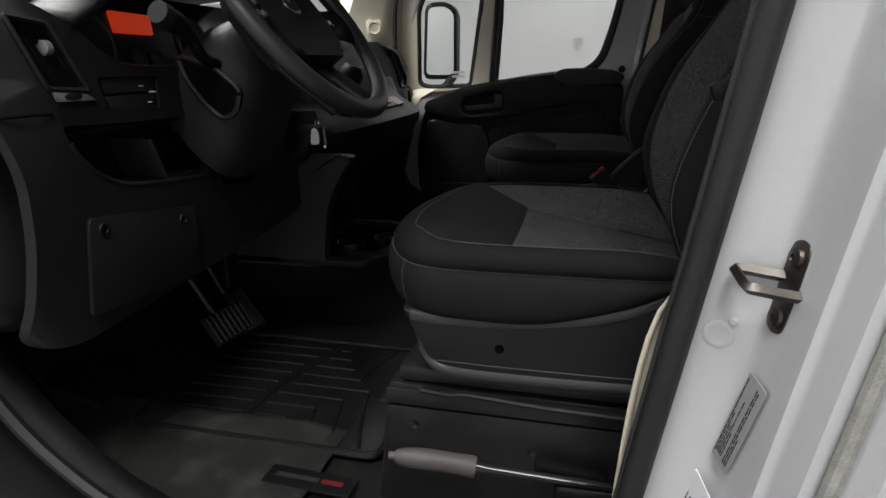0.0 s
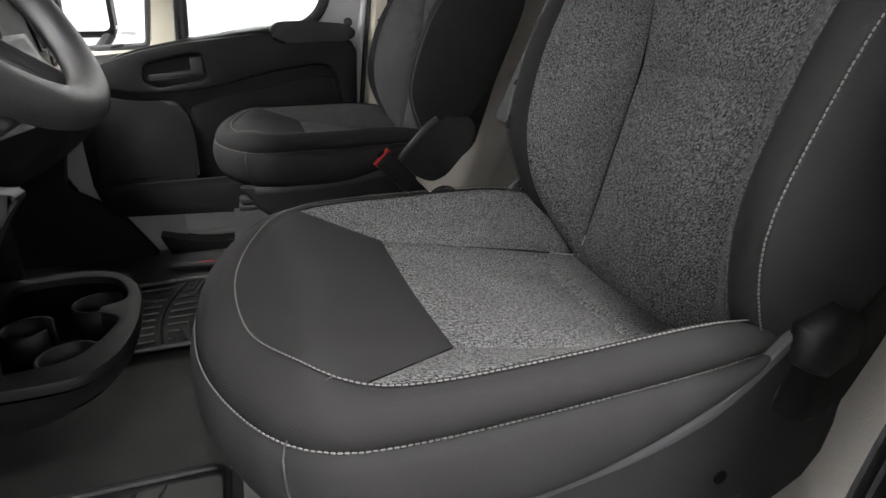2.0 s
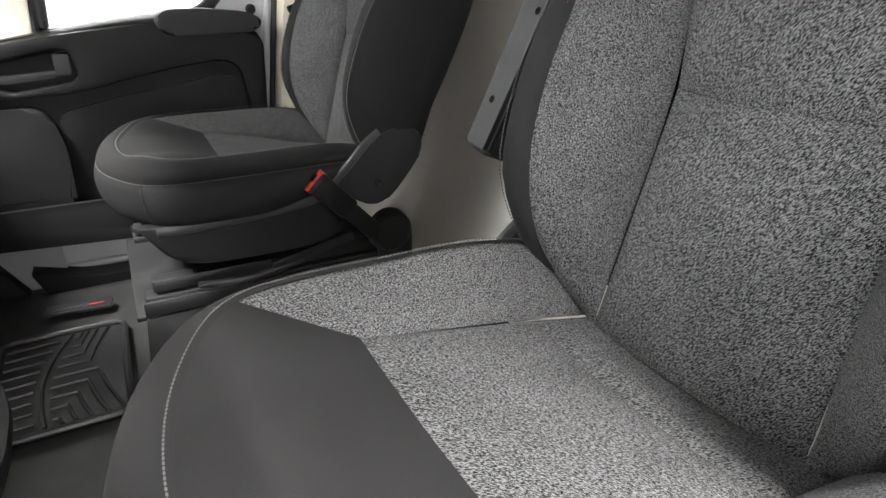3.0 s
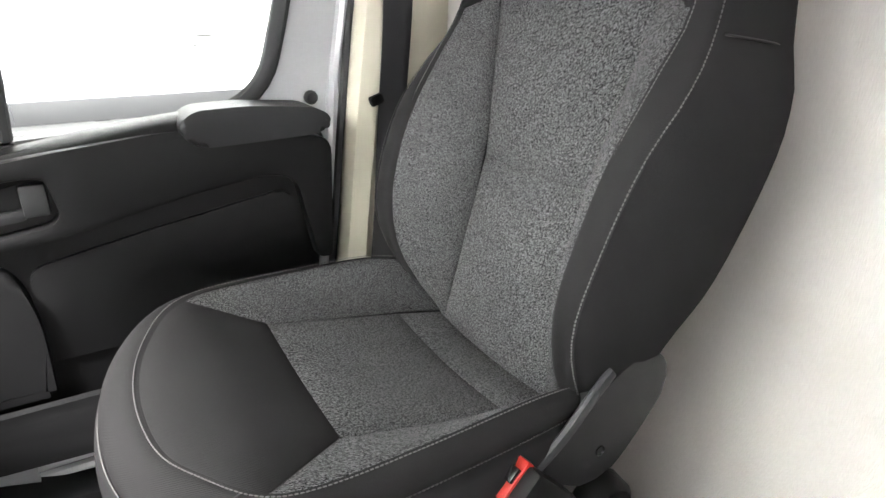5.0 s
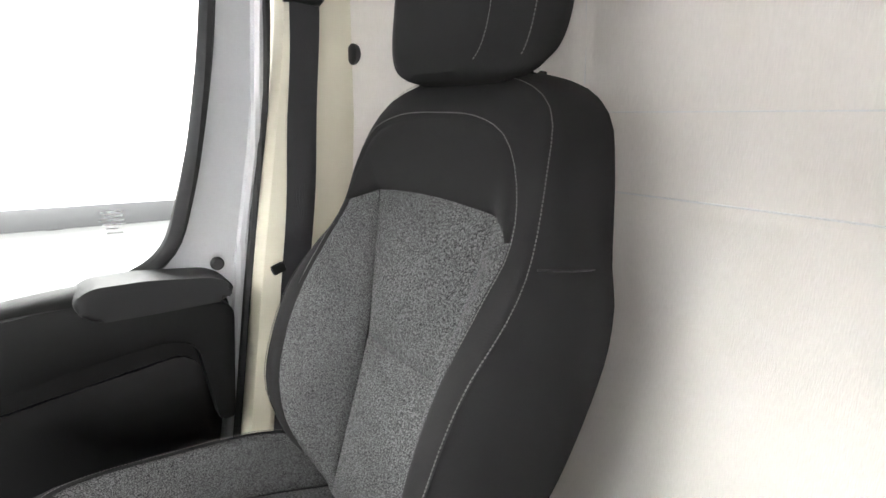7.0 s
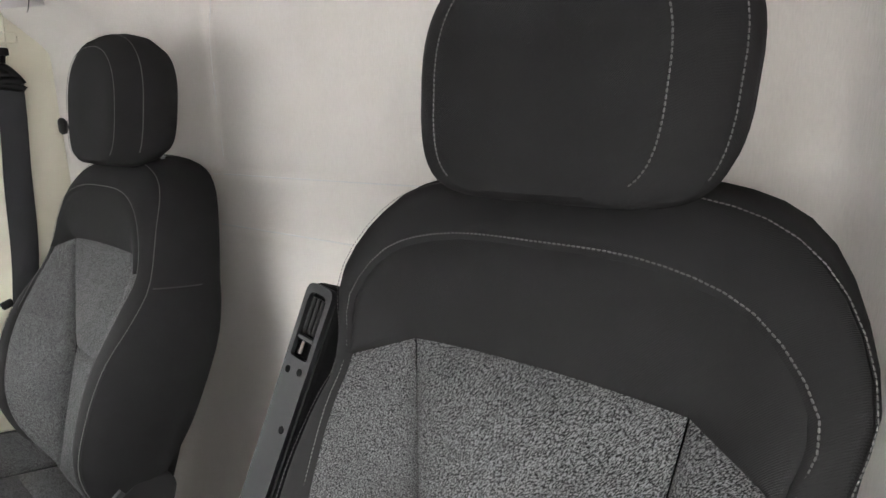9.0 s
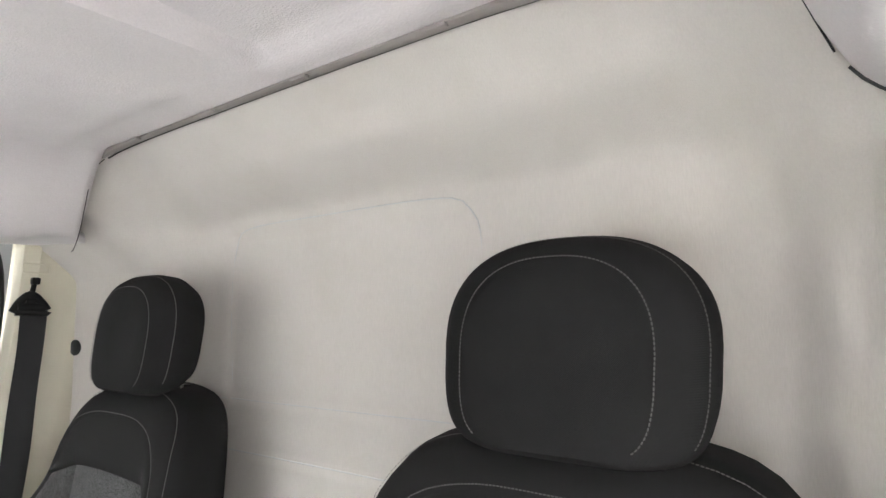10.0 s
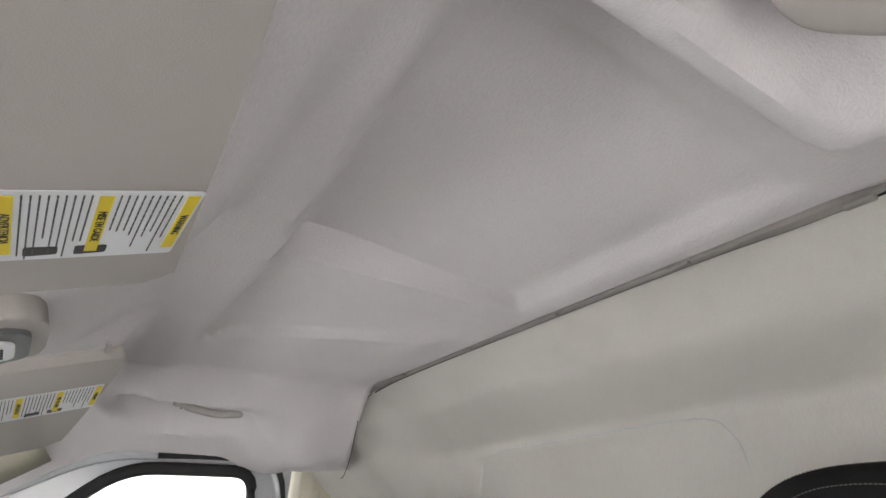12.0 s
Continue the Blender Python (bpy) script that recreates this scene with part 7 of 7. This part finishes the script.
def seat_belt(name, ring_at, line, across, label, guide, face):
    t = thing(name, (0, 0, 0), label, "seat belt", "seat belts")
    for k, off in enumerate((0.0, 0.006)):
        bm = bmesh.new()
        pts = curve([Vector(p) + Vector((0.010 * k, face * -off, 0)) for p in line], 30)
        for i, p in enumerate(pts):
            p += Vector((0.0015 * math.sin(i * 0.7 + k), 0, 0))
        ribbon(bm, pts, 0.046, across)
        part("webbing", bm, WEB, t, "black woven webbing")
    r = Vector(ring_at)
    bm = bmesh.new()
    ax = Vector(across).normalized()
    tube(bm, curve([r - ax * 0.034 + Vector((0, 0, -0.014)), r - ax * 0.02 + Vector((0, 0, 0.012)), r + Vector((0, 0, 0.028)), r + ax * 0.02 + Vector((0, 0, 0.012)), r + ax * 0.034 + Vector((0, 0, -0.014)),
                    r + Vector((0, 0, -0.012)), r - ax * 0.030 + Vector((0, 0, -0.012))], 40), 0.010, 10)
    tube(bm, [r - ax * 0.026 + Vector((0, 0, -0.002)), r + ax * 0.026 + Vector((0, 0, -0.002))], 0.013, 10)
    tube(bm, [r - ax * 0.010 + Vector((0, 0, 0.012)), r + ax * 0.010 + Vector((0, 0, 0.012))], 0.011, 10)
    part("upper_guide", bm, PLASTIC, t, "black moulded belt guide")
    bm = bmesh.new()
    block(bm, (0.020, 0.016, 0.018), Matrix.Translation(r + Vector((0.012, -face * 0.012, 0.062))), 0.005)
    tube(bm, [r + Vector((0.004, -face * 0.006, 0.03)), r + Vector((0.010, -face * 0.012, 0.055))], 0.006, 8)
    part("guide_bolt", bm, PLASTIC, t)
    g = Vector(guide)
    bm = bmesh.new()
    block(bm, (0.026, 0.014, 0.018), Matrix.Translation(g) @ pose(0, 0, 0, 0, -20, 0), 0.005)
    part("tongue_stop", bm, PLASTIC, t, "black belt tongue")
    return t


seat_belt("seat_belt", (0.566, 1.388, 1.150), [(0.570, 1.388, 1.140), (0.562, 1.384, 1.0), (0.545, 1.377, 0.80), (0.520, 1.366, 0.58), (0.488, 1.35, 0.33), (0.47, 1.33, 0.10)], (1, -0.15, 0),
          "black seat belt hanging beside the passenger seat", (0.488, 1.347, 0.655), -1)
belt = seat_belt("seat_belt", (0.505, -0.345, 1.150), [(0.500, -0.340, 1.140), (0.488, -0.336, 0.95), (0.462, -0.330, 0.75), (0.438, -0.322, 0.55), (0.425, -0.300, 0.36), (0.42, -0.29, 0.10)], (1, 0.25, 0),
                 "black seat belt hanging beside the driver's seat", (0.418, -0.345, 0.655), 1)
part("latch_plate", block(bmesh.new(), (0.002, 0.008, 0.022), Matrix.Translation((0.432, -0.318, 0.612)) @ pose(0, 0, 0, 0, 15, 30), 0.001), CHROME, belt, "bright steel latch plate")


def pillar_slot():
    bm = bmesh.new()
    m = Matrix.Translation((0.579, 1.4, 1.243)) @ pose(0, 0, 0, 0, 0, 3)
    tube(bm, [m @ Vector((x, 0, z)) for x, z in rounded([(-0.03, -0.011), (0.03, -0.011), (0.03, 0.011), (-0.03, 0.011)], 0.006)], 0.0018, 6, closed=True)
    tagged(part("slot_outline", bm, BEIGE), "cream moulded slot outline on the pillar", "trim", kind="structure")


pillar_slot()


def sun_visor(y_inner, out, label, back=0.0, droop=0.0):
    """out: -1 or +1, the way from its inner end to the door; droop: how far it slopes down to the door."""
    v = thing("sun_visor", (0, 0, 0), label, "sun visor", "sun visors")
    sl = 0.35
    X = Vector((0, 1, -droop * out)).normalized()
    Y = Vector((1, 0, sl))
    Y = (Y - X * Y.dot(X)).normalized()
    Z = X.cross(Y)
    m = Matrix.Translation((-0.04 + back, y_inner, 1.340 + 0.35 * back + 0.11 * droop)) @ Matrix((X, Y, Z)).transposed().to_4x4()
    o = out
    outline = [(0, 0.0), (0.0, -0.175), (o * 0.10, -0.20), (o * 0.44, -0.21), (o * 0.44, -0.045), (o * 0.30, -0.028)]
    bm = bmesh.new()
    prism(bm, rounded(outline, [0.030, 0.05, 0.03, 0.03, 0.03, 0.1], 8), 0.024, m @ Matrix.Translation((0, 0, -0.024)), 0.009, 4)
    body = part("visor_body", bm, VISOR, v, "taupe vinyl visor board")
    lab_mid = o * 0.135 if o < 0 else o * 0.163
    lw, l0, l1 = 0.112, -0.018, -0.168
    lm = m @ Matrix.Translation((lab_mid, 0, 0.0006))
    card = [(-lw / 2 + 0.0, l1), (lw / 2 - 0.0, l1), (lw / 2, l0 - 0.0), (-lw / 2, l0 - 0.0)]
    lab = part("warning_label", prism(bmesh.new(), rounded(card, 0.004), 0.0006, lm, 0), PAPER, v, "white warning label with yellow headings", False)
    rnd = random.Random(7)
    for k, word in enumerate(("WARNING", "MISE EN GARDE", "ADVERTENCIA")):
        y = l0 - 0.006 - 0.051 * k
        part("yellow_heading", block(bmesh.new(), (lw * 0.82, 0.008, 0.0006), lm @ Matrix.Translation((-lw * 0.03, y, 0.0009)), 0), YELLOW, lab, "yellow heading", False)
        lettering(word, 0.0072, lm @ Matrix.Translation((-lw * 0.02, y, 0.0014)), INK, lab, "heading_text")
        bm = bmesh.new()
        for r in range(9):
            yy = y - 0.008 - 0.0044 * r
            n = rnd.uniform(0.45, 0.9)
            x = -lw * 0.45
            while x < -lw * 0.45 + lw * n:
                wd = rnd.uniform(0.003, 0.009)
                block(bm, (wd, 0.0010, 0.0004), lm @ Matrix.Translation((x + wd / 2, yy, 0.0009)), 0)
                x += wd + 0.0014
        pr = part("fine_print", bm, PLASTIC_BEAD, lab, "rows of small dark grey print", False)
        pr["kind"] = "stuff"
    bm = bmesh.new()
    for a, b in ((0.040, -0.075), (0.040, -0.105)):
        prism(bm, rounded([(a - 0.008, b - 0.010), (a + 0.008, b - 0.010), (a + 0.006, b + 0.010), (a - 0.008, b + 0.010)], 0.003), 0.0004, lm @ Matrix.Translation((0, 0, 0.0007)), 0)
    part("pictogram", bm, INK, lab, "small black pictograms", False)
    bm = bmesh.new()
    tube(bm, [m @ Vector((o * 0.005, -0.03, -0.012)), m @ Vector((-o * 0.03, -0.032, -0.014))], 0.004, 8)
    part("visor_pin", bm, VISOR, v)


sun_visor(0.278, -1, "taupe sun visor folded up with a white warning label")
sun_visor(0.675, 1, "taupe sun visor with a white warning label", 0.025, 0.148)


def overhead_console():
    t = thing("overhead_lamp", (-0.20, MIDDLE, 1.312), "taupe overhead console with a grey switch bezel and lamp lens", "overhead lamp")
    m = pose(0, 0, 0, 0, -19, 0)
    bm = bmesh.new()
    prism(bm, rounded([(-0.07, -0.095), (0.062, -0.095), (0.078, -0.05), (0.078, 0.05), (0.062, 0.095), (-0.07, 0.095)], [0.02, 0.03, 0.04, 0.04, 0.03, 0.02]), 0.035, m @ Matrix.Translation((0, 0, -0.0175)), 0.010, 4)
    part("housing", bm, VISOR, t)
    bm = bmesh.new()
    prism(bm, rounded([(-0.010, -0.066), (0.044, -0.066), (0.062, -0.045), (0.062, 0.045), (0.044, 0.066), (-0.010, 0.066)], 0.018), 0.010, m @ Matrix.Translation((0, 0, -0.0235)), 0.004, 3)
    bz = part("bezel", bm, PLASTIC_MID, t, "dark grey bezel")
    bm = bmesh.new()
    prism(bm, rounded([(0.006, -0.040), (0.038, -0.040), (0.048, -0.026), (0.048, 0.026), (0.038, 0.040), (0.006, 0.040)], 0.010), 0.006, m @ Matrix.Translation((0, 0, -0.0275)), 0.0025, 2)
    part("lamp_lens", bm, PAPER, bz, "white lamp lens")
    bm = bmesh.new()
    for k in range(4):
        block(bm, (0.004, 0.005, 0.002), m @ Matrix.Translation((0.036, -0.018 + 0.012 * k, -0.0280)), 0)
    part("lens_marks", bm, INK, bz)


overhead_console()


def grab_handle(y, side, x0, x1, label, drop=0.0, reach=1.0):
    t = thing("grab_handle", (0, 0, 0), label, "grab handle", "grab handles")
    z = 1.402 - drop
    i = -side * reach
    line = curve([(x0, y, z + 0.012), (x0 + 0.012, y + i * 0.045, z), (x0 + 0.055, y + i * 0.072, z - 0.008), ((x0 + x1) / 2, y + i * 0.080, z - 0.011), (x1 - 0.055, y + i * 0.072, z - 0.008), (x1 - 0.012, y + i * 0.045, z), (x1, y, z + 0.012)], 36)
    bm = bmesh.new()
    rows = []
    for k, p in enumerate(line):
        d = (line[min(k + 1, 36)] - line[max(k - 1, 0)]).normalized()
        s_ = d.cross(Vector((0, 0, 1))).normalized()
        rows.append([p + s_ * 0.0125 * math.copysign(abs(math.cos(q)) ** 0.7, math.cos(q)) + Vector((0, 0, 0.009 * math.copysign(abs(math.sin(q)) ** 0.7, math.sin(q)))) for q in (2 * math.pi * j / 14 for j in range(14))])
    grid_mesh(bm, rows, close_u=True)
    part("handle_bar", bm, VISOR, t, "taupe plastic grab bar")
    for x in (x0, x1):
        bm = bmesh.new()
        block(bm, (0.030, 0.032, 0.020), Matrix.Translation((x, y + i * 0.004, z + 0.009)), 0.007, 3)
        e = part("end_block", bm, VISOR, t)
        bm = bmesh.new()
        lathe(bm, [(0.0, 0.001), (0.002, 0.001), (0.0025, -0.001)], Matrix.Translation((x + 0.004, y + i * 0.010, z - 0.0055)) @ pose(0, 0, 0, 180, 0, 0), 10)
        part("screw_dot", bm, INK, e)


grab_handle(-0.275, -1, 0.070, 0.242, "taupe grab handle in a recess above the open doorway", 0.012, 0.88)
grab_handle(1.27, 1, 0.175, 0.35, "folded taupe grab handle above the passenger door", -0.012, 0.15)


# ---- unseen outer shell of the van, added to keep out the light ----
def outer_shell():
    t = thing("light_shell", (0, 0, 0), "unseen white shell that keeps light out of the cab", "van body", kind="structure")
    bm = bmesh.new()
    block(bm, (1.75, 2.10, 0.02), Matrix.Translation((0.42, MIDDLE, 1.575)), 0.004)
    part("roof_blocker", bm, WHITE, t)
    bm = bmesh.new()
    block(bm, (0.02, 2.08, 2.0), Matrix.Translation((1.28, MIDDLE, 0.58)), 0.004)
    part("cargo_blocker", bm, WHITE, t)
    for y in (-0.555, 1.515):
        bm = bmesh.new()
        block(bm, (0.76, 0.012, 1.9), Matrix.Translation((0.90 if y > 0 else 0.93, y, 0.62)), 0.003)
        part("side_blocker", bm, WHITE, t)
        bm = bmesh.new()
        block(bm, (1.75, 0.012, 0.27), Matrix.Translation((0.42, y + (0.03 if y < 0 else -0.03), 1.45)), 0.003)
        part("cant_rail", bm, WHITE, t)
    bm = bmesh.new()
    block(bm, (0.10, 1.9, 0.012), Matrix.Translation((-0.44, MIDDLE, 1.30)) @ pose(0, 0, 0, 0, -20, 0), 0.003)
    block(bm, (0.02, 1.9, 0.28), Matrix.Translation((-0.47, MIDDLE, 1.44)), 0.003)
    part("header_rail", bm, WHITE, t)
    bm = bmesh.new()
    block(bm, (0.5, 2.0, 0.03), Matrix.Translation((-1.2, MIDDLE, 0.78)), 0.004)
    block(bm, (2.2, 2.0, 0.03), Matrix.Translation((0.1, MIDDLE, -0.10)), 0.004)
    block(bm, (0.55, 0.03, 0.95), Matrix.Translation((-0.77, 1.50, 0.40)), 0.004)
    block(bm, (0.35, 0.03, 0.95), Matrix.Translation((-0.84, -0.50, 0.40)), 0.004)
    part("scuttle_and_wings", bm, WHITE, t)


outer_shell()
